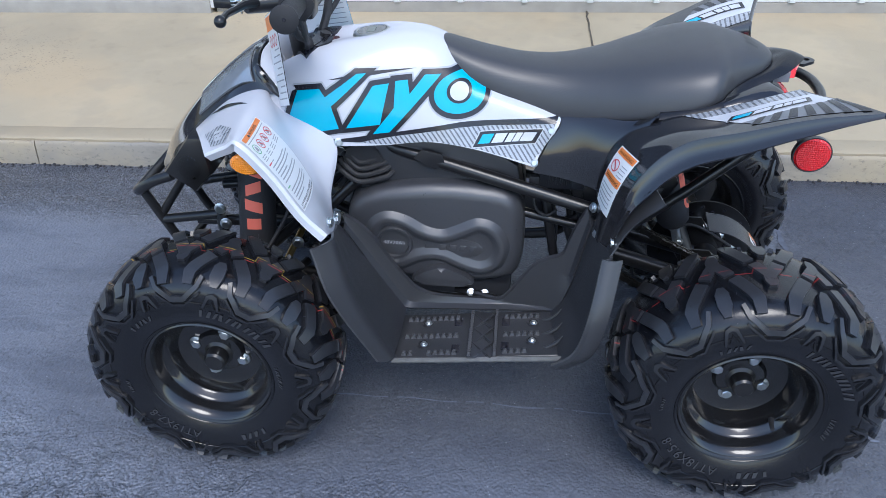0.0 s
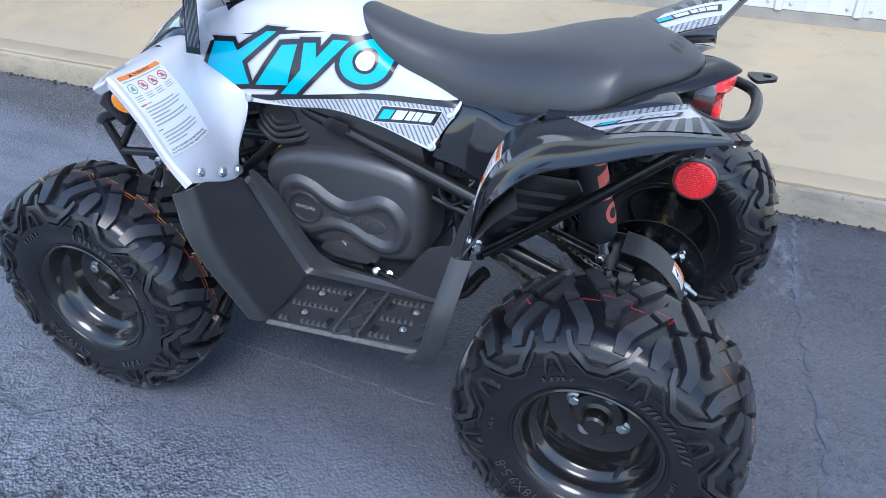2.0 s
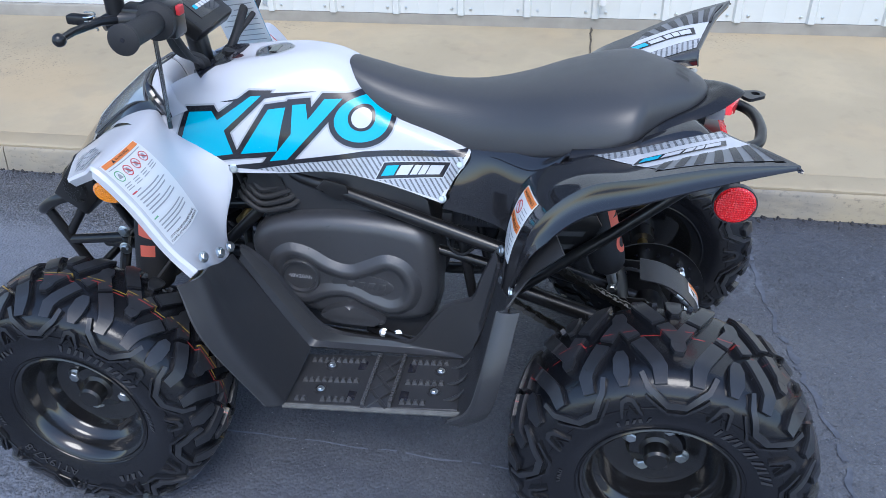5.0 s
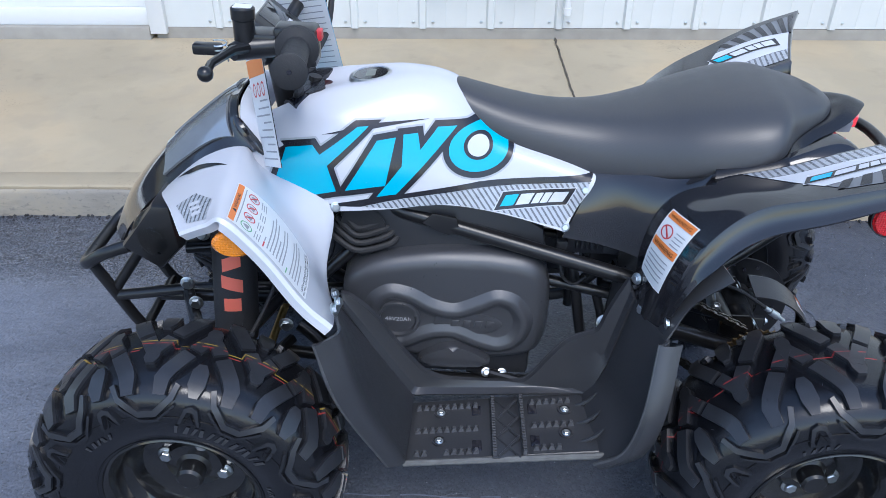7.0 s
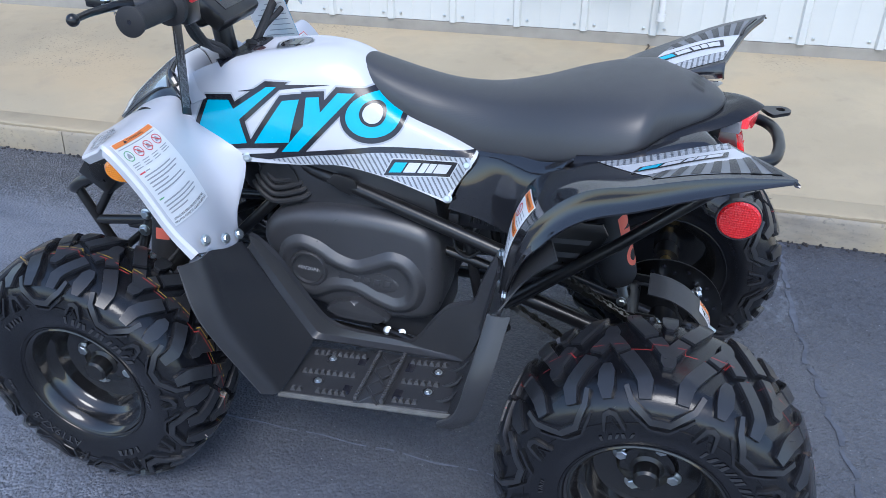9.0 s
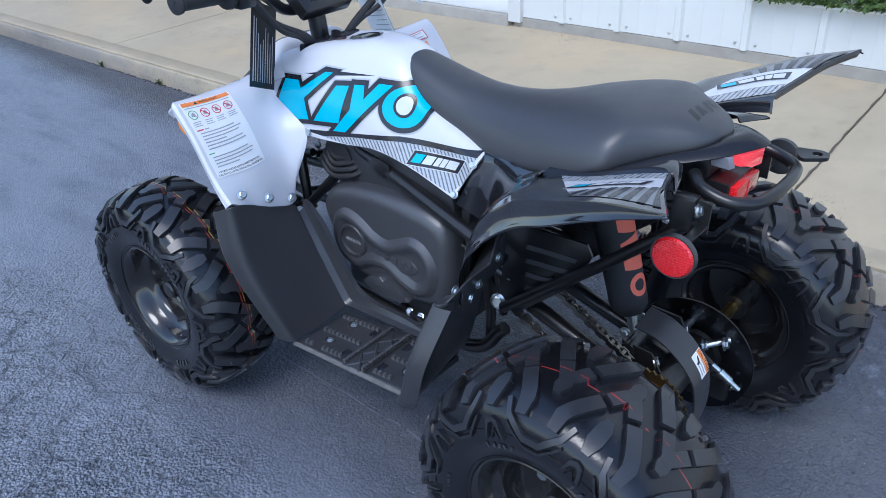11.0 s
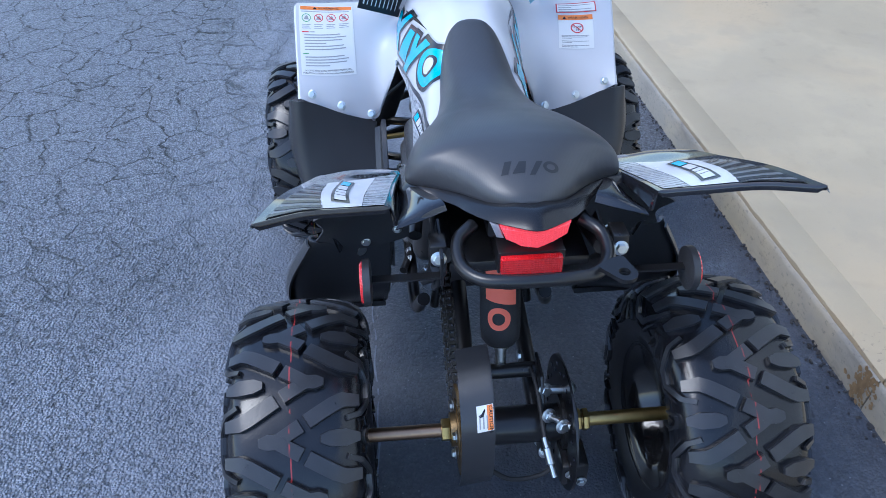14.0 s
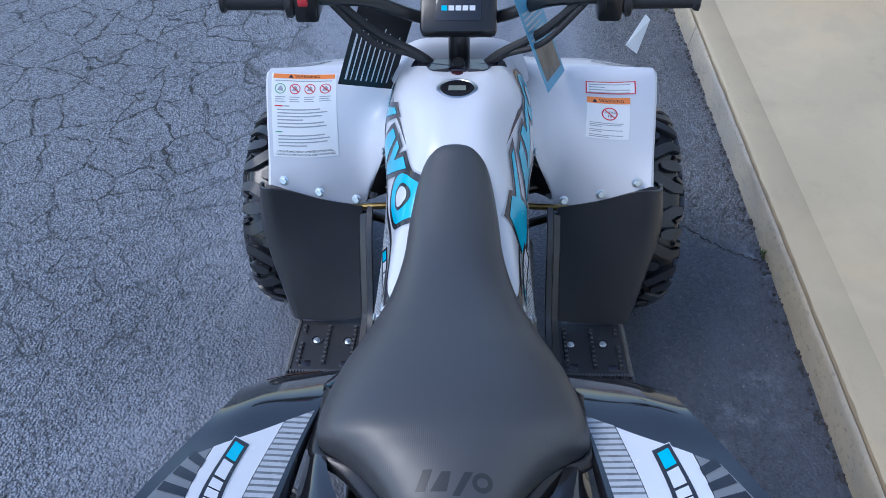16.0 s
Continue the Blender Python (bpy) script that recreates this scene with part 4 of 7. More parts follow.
nose = part("nose_cowl", sheet(g, 0.004, True), GLOSS, quad, "black gloss nose cowl")
k = grid_normals(g)
k = k * np.sign(k[8, 16, 2])
# silver-grey skins added on the cowl paint the sky's reflection in its gloss
COWL_SHEEN = surface("silver_sheen", (0.34, 0.36, 0.38), 0.12, metal=0.5, vary=0.25, scale=24, coat=1.0)
for lo_, hi_ in ((3, 15), (18, 30)):
    part("cowl_sheen", sheet((g + k * 0.0045)[3:15, lo_:hi_], 0.004, True), COWL_SHEEN, nose, "silver-grey skin painting the sky's reflection on the nose cowl")
# white skin round the steering hole and the dark edge of the cowl
rows = [
    [(-0.336, -0.131, 0.660), (-0.318, -0.126, 0.668), (-0.300, -0.122, 0.676)],
    [(-0.366, -0.116, 0.702), (-0.350, -0.100, 0.706), (-0.332, -0.086, 0.704)],
    [(-0.377, -0.075, 0.724), (-0.362, -0.066, 0.716), (-0.346, -0.058, 0.688)],
    [(-0.384, -0.004, 0.722), (-0.370, -0.004, 0.712), (-0.354, -0.004, 0.680)],
]
both("hood", smooth_grid(rows, 16, 8), WHITE, 0.004, False)
part("cowl_collar", tube([(-0.330, -0.133, 0.664), (-0.372, -0.116, 0.710), (-0.384, -0.080, 0.730), (-0.392, 0.0, 0.726), (-0.384, 0.080, 0.730), (-0.372, 0.116, 0.710), (-0.330, 0.133, 0.664)], [0.003, 0.0075, 0.009, 0.009, 0.009, 0.0075, 0.003], 10, 30), GLOSS, quad)

# seat
stations = [(-0.034, 0.035, 0.744, 0.720), (-0.026, 0.044, 0.757, 0.714), (0.008, 0.057, 0.749, 0.696), (0.070, 0.068, 0.735, 0.668), (0.140, 0.076, 0.725, 0.646), (0.215, 0.094, 0.727, 0.630), (0.290, 0.120, 0.742, 0.640), (0.360, 0.146, 0.764, 0.660), (0.425, 0.160, 0.780, 0.681), (0.465, 0.161, 0.785, 0.698), (0.486, 0.151, 0.786, 0.706), (0.504, 0.126, 0.785, 0.713), (0.523, 0.103, 0.783, 0.719), (0.548, 0.081, 0.778, 0.726), (0.574, 0.060, 0.769, 0.733), (0.592, 0.038, 0.760, 0.738), (0.602, 0.016, 0.750, 0.741)]


def seat_ring(x, hw, top, low):
    q = [(1.0, 0.0), (1.03, 0.12), (0.995, 0.38), (0.92, 0.59), (0.80, 0.745), (0.60, 0.885), (0.32, 0.97), (0.0, 1.0)]
    side = [(x, -hw * a, low + (top - low) * b) for a, b in q]
    return side + [(a, -b, c) for a, b, c in side[-2::-1]]


g = smooth_grid([seat_ring(*s) for s in stations], 84, 45)
bm = bmesh.new()
vs = [[bm.verts.new(p) for p in r] for r in g]
for a, b in zip(vs, vs[1:]):
    for i in range(len(a) - 1):
        bm.faces.new((a[i], a[i + 1], b[i + 1], b[i]))
    bm.faces.new((a[-1], a[0], b[0], b[-1]))
bm.faces.new(vs[0])
bm.faces.new(vs[-1][::-1])


def lean(ob):
    """The seat and tail sit a little to the right of the chassis."""
    for v in ob.data.vertices:
        v.co.y += 0.009 * min(1.0, max(0.0, (v.co.x - 0.10) / 0.40))
    return ob


lean(part("seat", bm, VINYL, quad, "black textured vinyl seat", angle=60))
lean(part("seat_base", loft([[(x, y * (hw + 0.004), low - 0.012 + dz) for y, dz in ((-1, 0), (-1, 0.014), (1, 0.014), (1, 0))] for x, hw, top, low in stations[1:]]), FRAME, quad))

# rear mudguards: a ridge along the outside with a lip falling from it, drawn to a point
rows = [
    [(0.286, -0.170, 0.470), (0.286, -0.205, 0.464), (0.290, -0.245, 0.460), (0.302, -0.278, 0.458)],
    [(0.290, -0.160, 0.560), (0.296, -0.205, 0.562), (0.304, -0.250, 0.566), (0.322, -0.290, 0.570)],
    [(0.316, -0.155, 0.628), (0.326, -0.200, 0.634), (0.338, -0.244, 0.641), (0.354, -0.286, 0.645)],
    [(0.376, -0.160, 0.671), (0.386, -0.202, 0.680), (0.396, -0.245, 0.690), (0.410, -0.284, 0.697)],
    [(0.462, -0.176, 0.702), (0.470, -0.222, 0.711), (0.478, -0.268, 0.721), (0.490, -0.310, 0.730)],
    [(0.548, -0.185, 0.737), (0.556, -0.237, 0.748), (0.566, -0.287, 0.759), (0.580, -0.335, 0.766)],
    [(0.601, -0.191, 0.757), (0.618, -0.241, 0.768), (0.640, -0.296, 0.782), (0.672, -0.357, 0.791)],
]


def mudguard_net(rows, falls):
    """The ridge's top sheet, and the whole skin: an inner wall, the top, the outer lip and a turned-down rear edge."""
    g = smooth_grid(rows, 48, 24)
    fall = np.interp(np.linspace(0, 6, 48), range(7), falls)[:, None]
    lip = np.stack([g[:, -1] + fall * np.array(q) for q in ((0.005, -0.03, -0.06), (0.02, -0.12, -0.34), (0.04, -0.19, -0.58), (0.06, -0.29, -0.74), (0.08, -0.46, -0.86), (0.09, -0.53, -0.94), (0.09, -0.50, -1.04))], 1)
    sink = np.interp(np.linspace(0, 6, 48), (0, 3.2, 4, 5, 6), (0.004, 0.006, 0.012, 0.022, 0.030))[:, None]
    wall = np.stack([g[:, 0] + sink * np.array(q) for q in ((0.10, 0.44, -1.0), (0.06, 0.40, -0.75), (0.0, 0.34, -0.30), (0.0, 0.22, -0.06))], 1)
    skin = np.concatenate([wall, g, lip], 1)
    back = np.stack([skin[-1] + np.array(q) for q in ((0.0025, 0, -0.0015), (0.004, 0, -0.005), (0.003, 0, -0.011))], 0)
    back[:, :4] = skin[-1, :4] + np.array([[(0.001, 0, 0)], [(0.002, 0, -0.001)], [(0.002, 0, -0.002)]])
    back[:, 27:] = skin[-1, 27:] + 0.35 * (back[:, 27:] - skin[-1, 27:])
    return g, np.concatenate([skin, back], 0)


# the left one is bent a little further down than the right one
bent = [[(x, y, z - d * q) for (x, y, z), q in zip(r, (0, 0.2, 0.55, 1.0))] for r, d in zip(rows, (0, 0, 0.005, 0.007, 0.003, 0, 0))]
flared = [[(x, y - 0.004 * i * q, z + 0.0016 * i * q) for (x, y, z), q in zip(r, (0.1, 0.4, 0.7, 1.0))] for i, r in enumerate(rows)]
top_l, skin_l = mudguard_net(bent, [0.012, 0.030, 0.044, 0.040, 0.032, 0.022, 0.005])
top_r, skin_r = mudguard_net(flared, [0.012, 0.030, 0.050, 0.052, 0.046, 0.036, 0.005])
rear_nets = {-1: top_l, 1: mirrored(top_r)}
rear_fenders = [part("rear_mudguard", sheet(g, 0.004, s < 0), GLOSS, quad, "black gloss rear mudguard") for g, s in ((skin_l, -1), (mirrored(skin_r), 1))]

# side covers between tank and rear mudguards
rows = [
    [(0.165, -0.116, 0.528), (0.186, -0.108, 0.580), (0.206, -0.094, 0.628), (0.214, -0.080, 0.645)],
    [(0.230, -0.130, 0.525), (0.240, -0.122, 0.580), (0.252, -0.112, 0.630), (0.258, -0.100, 0.648)],
    [(0.290, -0.158, 0.520), (0.296, -0.155, 0.575), (0.318, -0.150, 0.632), (0.330, -0.135, 0.655)],
    [(0.300, -0.168, 0.500), (0.320, -0.165, 0.575), (0.372, -0.165, 0.672), (0.390, -0.150, 0.672)],
]
both("side_cover", smooth_grid(rows, 20, 16), GLOSS, 0.004, True)

# tail cowl round the back of the seat, drawn to a point
edge = [(0.380, 0.170, 0.676), (0.440, 0.174, 0.690), (0.490, 0.172, 0.703), (0.520, 0.130, 0.711), (0.555, 0.100, 0.720), (0.585, 0.085, 0.728), (0.620, 0.060, 0.737), (0.645, 0.031, 0.744)]
inner_y = [0.140, 0.150, 0.146, 0.098, 0.074, 0.055, 0.036, 0.020]
inner_x = [0.385, 0.440, 0.484, 0.505, 0.538, 0.566, 0.586, 0.596]
rows = []
for (x, y, z), iy, ix in zip(edge, inner_y, inner_x):
    rows.append([(x - 0.008, -y + 0.006, z - 0.008), (x - 0.002, -y + 0.002, z - 0.004), (x, -y, z), ((x + ix) / 2, -(y + iy) / 2, z + 0.009), (ix, -iy, z + 0.004)])
rows.append([(0.654, 0, 0.740), (0.660, 0, 0.744), (0.662, 0, 0.748), (0.632, 0, 0.757), (0.602, 0, 0.748)])
full = rows + [[(x, -y, z) for x, y, z in r] for r in rows[-2::-1]]
lean(part("tail_cowl", sheet(smooth_grid(full, 68, 14), 0.004), SATIN, quad, "black satin tail cowl"))

# paler plastic that paints highlights on the teeth and rolled edges
EDGE_GLINT = surface("pale_edge_highlight", (0.075, 0.076, 0.080), 0.35, vary=0.5, scale=80, spec=0.8)
bm = bmesh.new()
loft([[(-0.0056, -0.0046, -0.001), (0.0056, -0.0046, -0.001), (0.0056, 0.0046, -0.001), (-0.0056, 0.0046, -0.001)], [(-0.0022, -0.0028, 0.0086), (0.0022, -0.0028, 0.0086), (0.0022, 0.0028, 0.0086), (-0.0022, 0.0028, 0.0086)]], bm)
bmesh.ops.recalc_face_normals(bm, faces=bm.faces)
TOOTH_MESH = bpy.data.meshes.new("tooth")
bm.to_mesh(TOOTH_MESH)
bm.free()
finish(TOOTH_MESH, EDGE_GLINT)
bm = block((-0.003, -0.002, 0.0), (0.003, 0.002, 0.014))
PEG_TOOTH_MESH = bpy.data.meshes.new("tooth")
bm.to_mesh(PEG_TOOTH_MESH)
bm.free()
finish(PEG_TOOTH_MESH, EDGE_GLINT)


# --- footwells: shield, tread plate, inner rail, heel guard ---
def plate_z(x):
    return 0.216 + 0.14 * (x + 0.03)


def sided(fn):
    """Builds the same part on the left and, mirrored, on the right."""
    for side in (-1, 1):
        fn(side)


def net(side, rows, nu, nv):
    g = smooth_grid(rows, nu, nv)
    return g if side < 0 else mirrored(g)


def footwell(side):
    rows = [
        [(-0.216, -0.398, 0.498), (-0.186, -0.386, 0.512), (-0.193, -0.345, 0.500), (-0.205, -0.280, 0.463), (-0.219, -0.205, 0.430)],
        [(-0.184, -0.406, 0.395), (-0.150, -0.386, 0.372), (-0.148, -0.345, 0.368), (-0.150, -0.280, 0.355), (-0.154, -0.212, 0.340)],
        [(-0.112, -0.366, 0.222), (-0.090, -0.352, 0.216), (-0.088, -0.330, 0.216), (-0.085, -0.280, 0.218), (-0.082, -0.208, 0.230)],
    ]
    g = net(side, rows, 22, 22)
    shield = part("leg_shield", sheet(g, 0.005, side < 0), MATTE, quad, "black moulded plastic leg shield")
    # beads along the rims, their edge sheen painted in by the paler plastic
    part("rolled_edge", tube([tuple(p) for p in g[:, -1]], 0.0040, 8), EDGE_GLINT, shield)
    part("rolled_edge", tube([tuple(p) for p in g[:, 0]], 0.0040, 8), EDGE_GLINT, shield)
    part("moulded_crease", tube([tuple(p) for p in catmull([g[1, 17], g[9, 18], g[19, 17]], 14)], [0.0016] + [0.0026] * 12 + [0.0016], 8), MATTE, shield)
    # inner rail: a low wall that sweeps up at both ends
    top = [(-0.208, 0.436), (-0.190, 0.428), (-0.153, 0.394), (-0.113, 0.334), (-0.072, 0.280), (-0.046, 0.262), (-0.010, 0.253), (0.060, 0.252), (0.114, 0.256), (0.138, 0.278), (0.160, 0.315), (0.188, 0.355), (0.214, 0.370), (0.239, 0.383), (0.250, 0.420), (0.258, 0.446), (0.276, 0.492)]
    top = catmull(top, 60)
    foot = [(-0.205, 0.420), (-0.154, 0.338), (-0.082, 0.230), (0.235, 0.252), (0.262, 0.330), (0.284, 0.470)]
    lens_ = np.r_[0, np.cumsum(np.linalg.norm(np.diff(np.array(foot), axis=0), axis=1))]
    us = np.interp([p[0] for p in top], [-0.208, -0.153, -0.046, 0.114, 0.239, 0.276], lens_)
    low = [(np.interp(u, lens_, [f[0] for f in foot]), np.interp(u, lens_, [f[1] for f in foot])) for u in us]
    g = np.array([[(a, 0.181 * side, b), (a, 0.186 * side, b + 0.002), (a * 0.6 + c * 0.4, 0.188 * side, b * 0.6 + d * 0.4), (a * 0.25 + c * 0.75, 0.192 * side, b * 0.25 + d * 0.75), (c, 0.206 * side, d)] for (a, b), (c, d) in zip(top, low)])
    rail = part("inner_rail", sheet(g, 0.005, side > 0), MATTE, quad)
    part("rolled_edge", tube([(a, 0.1825 * side, b) for a, b in top], 0.0044, 8), EDGE_GLINT, rail)
    # heel guard
    rows = [
        [(0.222, -0.200, 0.250), (0.226, -0.270, 0.250), (0.236, -0.345, 0.250), (0.226, -0.366, 0.246)],
        [(0.250, -0.196, 0.300), (0.262, -0.270, 0.300), (0.282, -0.366, 0.305), (0.262, -0.388, 0.300)],
        [(0.266, -0.190, 0.370), (0.276, -0.265, 0.370), (0.298, -0.362, 0.385), (0.280, -0.384, 0.380)],
        [(0.282, -0.186, 0.470), (0.290, -0.240, 0.462), (0.308, -0.318, 0.478), (0.296, -0.336, 0.478)],
    ]
    g = net(side, rows, 20, 16)
    heel = part("heel_guard", sheet(g, 0.005, side < 0), MATTE, quad)
    part("rolled_edge", tube([tuple(p) for p in g[:, -1]], 0.0040, 8), EDGE_GLINT, heel)
    flange = np.stack([g[:, -1] + np.array((dx, dy * side, 0)) for dx, dy in ((0, 0), (0.004, 0.003), (0.018, 0.002), (0.032, -0.004))], 1)
    part("outer_flange", sheet(flange, 0.004, side > 0), MATTE, heel)
    for y in (0.232, 0.276, 0.318):
        part("heel_ridge", tube([(0.204, side * y, 0.247), (0.220, side * y, 0.252), (0.234, side * y, 0.264), (0.244, side * y, 0.282)], [0.001, 0.0040, 0.0040, 0.001], 8), MATTE, heel)
    # tread plate with slots, rows of teeth and a cross-braced peg
    ys = [-0.345, -0.341, -0.335, -0.310, -0.290, -0.262, -0.240, -0.216, -0.203]
    g = np.array([[(x, y, plate_z(x) - (0.004 if y < -0.342 else 0)) for y in ys] for x in np.linspace(-0.086, 0.236, 16)])
    g = g if side < 0 else mirrored(g)
    plate = part("foot_plate", sheet(g, 0.012, side > 0), MATTE, quad, "black ribbed foot plate")
    bm = tube([(-0.088, side * 0.346, plate_z(-0.086) - 0.001), (0.246, side * 0.350, plate_z(0.236) - 0.001)], 0.0055, 8)
    part("edge_bar", bm, surface("scuffed_edge", (0.12, 0.12, 0.115), 0.6, vary=0.5, scale=60), plate)
    for y in (0.222, 0.278, 0.330):
        for x0, x1 in ((-0.072, 0.046), (0.128, 0.214)):
            for i in range(int((x1 - x0) / 0.0125)):
                x = x0 + 0.0125 * (i + 0.5)
                if y == 0.330 and min(abs(x + 0.029), abs(x - 0.187)) < 0.012:
                    continue
                tooth = new("tooth", TOOTH_MESH)
                tooth.parent, tooth.location = plate, (x, side * y, plate_z(x))
    for x, y in ((0.036, 0.232), (0.036, 0.316), (0.134, 0.236), (0.134, 0.312)):
        part("slot", block((x - 0.008, side * (y - 0.012), plate_z(x) - 0.004), (x + 0.008, side * (y + 0.012), plate_z(x) + 0.0012), 0.001), INK, plate)
    bm = block((0.060, side * 0.204, plate_z(0.08) - 0.006), (0.118, side * 0.350, plate_z(0.08) + 0.004), 0.002)
    peg = part("foot_peg", bm, MATTE, quad)
    for x in (0.064, 0.114):
        for i in range(22):
            tooth = new("tooth", PEG_TOOTH_MESH)
            tooth.parent, tooth.location = peg, (x, side * (0.212 + i * 0.0063), plate_z(x))
    for i in range(3):
        a, b = 0.214 + i * 0.045, 0.259 + i * 0.045
        for p, q in ((0.070, 0.108), (0.108, 0.070)):
            part("cross_brace", tube([(p, side * a, plate_z(p) + 0.004), (q, side * b, plate_z(q) + 0.004)], 0.0032, 6), MATTE, peg)
    for x, y in ((-0.027, 0.234), (-0.029, 0.301), (0.190, 0.242), (0.187, 0.298)):
        bm = bmesh.new()
        lathe([(0.010, 0), (0.0125, 0.0), (0.0125, 0.003), (0.010, 0.003)], 20, closed=True, bm=bm)
        bmesh.ops.transform(bm, matrix=pose(x, side * y, plate_z(x), 90, 0, 0), verts=list(bm.verts))
        part("bolt_collar", bm, MATTE, plate)
        bolt("bolt", (x, side * y, plate_z(x) + 0.0005), (0, 0, 1), 0.0050, plate)
    # fixings of mudguard and heel guard
    for p, q in (((-0.199, -0.345, 0.519), (0.7, -0.1, 0.35)), ((-0.203, -0.280, 0.484), (0.7, -0.1, 0.35)), ((-0.219, -0.211, 0.450), (0.7, -0.1, 0.35))):
        bolt("bolt", (p[0] + 0.004, -side * p[1], p[2] + 0.003), (q[0], -side * q[1], q[2]), 0.0068, quad)
    for p in ((0.287, -0.194, 0.501), (0.296, -0.226, 0.462), (0.303, -0.240, 0.440)):
        bolt("bolt", (p[0] - 0.004, -side * p[1], p[2]), (-0.85, side * 0.5, 0.2), 0.0068, quad)
    for p in ((0.306, -0.299, 0.491), (0.303, -0.232, 0.468), (0.300, -0.172, 0.492)):
        bolt("bolt", (p[0] + 0.002, -side * p[1], p[2]), (1, 0, 0.1), 0.0062, quad)
    for p, n_ in (((0.192, -0.104, 0.614), (0.1, -1, 0.35)), ((0.164, -0.124, 0.553), (0.1, -1, 0.35)), ((-0.218, -0.141, 0.580), (0.3, -1, 0.2))):
        bolt("panel_screw", (p[0], -side * p[1] + side * 0.002, p[2]), (n_[0], -side * n_[1], n_[2]), 0.0060, quad)
    # liner under the rear mudguard, joined to the heel guard
    rows = [
        [(0.296, -0.150, 0.470), (0.300, -0.235, 0.452), (0.305, -0.325, 0.476)],
        [(0.304, -0.150, 0.550), (0.316, -0.230, 0.545), (0.340, -0.305, 0.530)],
        [(0.336, -0.150, 0.625), (0.352, -0.230, 0.615), (0.388, -0.315, 0.585)],
    ]
    part("wheel_arch_liner", sheet(net(side, rows, 14, 12), 0.003, side < 0), MATTE, quad)


sided(footwell)

# --- motor cover and what lies round it ---
def motor(side):
    out = rounded([(-0.214, 0.400), (-0.200, 0.440), (-0.158, 0.469), (-0.095, 0.484), (-0.030, 0.492), (0.050, 0.492), (0.118, 0.482), (0.148, 0.452), (0.158, 0.400), (0.158, 0.320), (0.136, 0.275), (0.060, 0.256), (-0.040, 0.250), (-0.120, 0.264), (-0.165, 0.310), (-0.196, 0.355)], 64)
    shell = [[(x, side * 0.030, z) for x, z in out]] + [[(x, side * (0.108 + 0.029 * math.sin(a)), z) for x, z in grown(out, -0.030 * (1 - math.cos(a)))] for a in np.linspace(0, math.pi / 2, 7)]
    cover = part("motor_cover", loft(shell), COVER, quad, "charcoal moulded plastic motor cover", angle=50)
    band = [(-0.178, 0.352), (-0.168, 0.398), (-0.132, 0.426), (-0.088, 0.420), (-0.048, 0.398), (-0.012, 0.391), (0.022, 0.406), (0.062, 0.424), (0.104, 0.410), (0.130, 0.362), (0.116, 0.308), (0.074, 0.284), (0.026, 0.294), (-0.016, 0.312), (-0.056, 0.306), (-0.098, 0.284), (-0.142, 0.292), (-0.168, 0.318)]
    band = [tuple(p) for p in catmull([(x, 0, z) for x, z in band + band[:1]], 72)][:-1]
    band = [(p[0], p[2]) for p in band]
    bm = bmesh.new()
    loft([[(x, side * (0.1365 + h), z) for x, z in grown(band, d)] for d, h in ((0.004, -0.002), (0.0, 0.001), (-0.010, 0.0095), (-0.013, 0.0112), (-0.021, 0.0112), (-0.024, 0.0100), (-0.034, 0.002), (-0.036, 0.0015))], bm)
    part("raised_band", bm, COVER, cover)
    bm = bmesh.new()
    lathe([(0.033, -0.006), (0.038, -0.006), (0.041, -0.001), (0.041, 0.004), (0.030, 0.004), (0.032, -0.003)], 40, closed=True, bm=bm)
    bmesh.ops.transform(bm, matrix=Matrix.Translation((-0.113, side * 0.1380, 0.352)) @ Matrix.Diagonal((1, -side, 1, 1)), verts=list(bm.verts))
    part("raised_ring", bm, COVER, cover)
    part("raised_panel", prism(rounded([(-0.040, 0.330), (-0.036, 0.368), (0.048, 0.368), (0.076, 0.350), (0.050, 0.328)], 30), side * 0.1395, side * 0.13, 0.003), COVER, cover)
    for i in range(4):
        x = -0.018 + 0.021 * i
        part("raised_mark", prism([(x, 0.342), (x + 0.013, 0.342), (x + 0.016, 0.356), (x + 0.003, 0.356)], side * 0.1412, side * 0.138, 0.0006), COVER, cover)
    part("lower_step", prism(rounded([(-0.066, 0.262), (-0.060, 0.285), (-0.010, 0.305), (0.040, 0.288), (0.052, 0.264)], 30), side * 0.157, side * 0.12, 0.010, seg=3), COVER, cover)
    # dark box and ribbed boot above the cover
    part("battery_box", prism([(-0.190, 0.455), (0.150, 0.455), (0.135, 0.530), (0.060, 0.575), (-0.160, 0.580)], side * 0.100, side * 0.012, 0.008), MATTE, quad)
    boot = part("ribbed_boot", prism(rounded([(-0.220, 0.496), (-0.185, 0.476), (-0.133, 0.490), (-0.153, 0.556), (-0.185, 0.562), (-0.207, 0.556)], 30), side * 0.104, side * 0.04, 0.010, seg=3), RUBBERGRIP, quad)
    for i in range(6):
        o = 0.0125 * i
        part("rib", tube([(-0.235 + o * 0.5, side * (0.098 - o * 0.30), 0.506 + o), (-0.220 + o * 0.35, side * (0.110 - o * 0.35), 0.497 + o), (-0.185, side * (0.116 - o * 0.35), 0.480 + o), (-0.133 - o * 0.35, side * (0.110 - o * 0.35), 0.492 + o), (-0.118 - o * 0.45, side * (0.096 - o * 0.30), 0.500 + o)], 0.0058, 8, 20), RUBBERGRIP, boot)
    part("frame_tube", tube([(-0.150, side * 0.082, 0.562), (-0.109, side * 0.092, 0.549), (0.290, side * 0.139, 0.464)], 0.0135, 14), FRAME, quad)
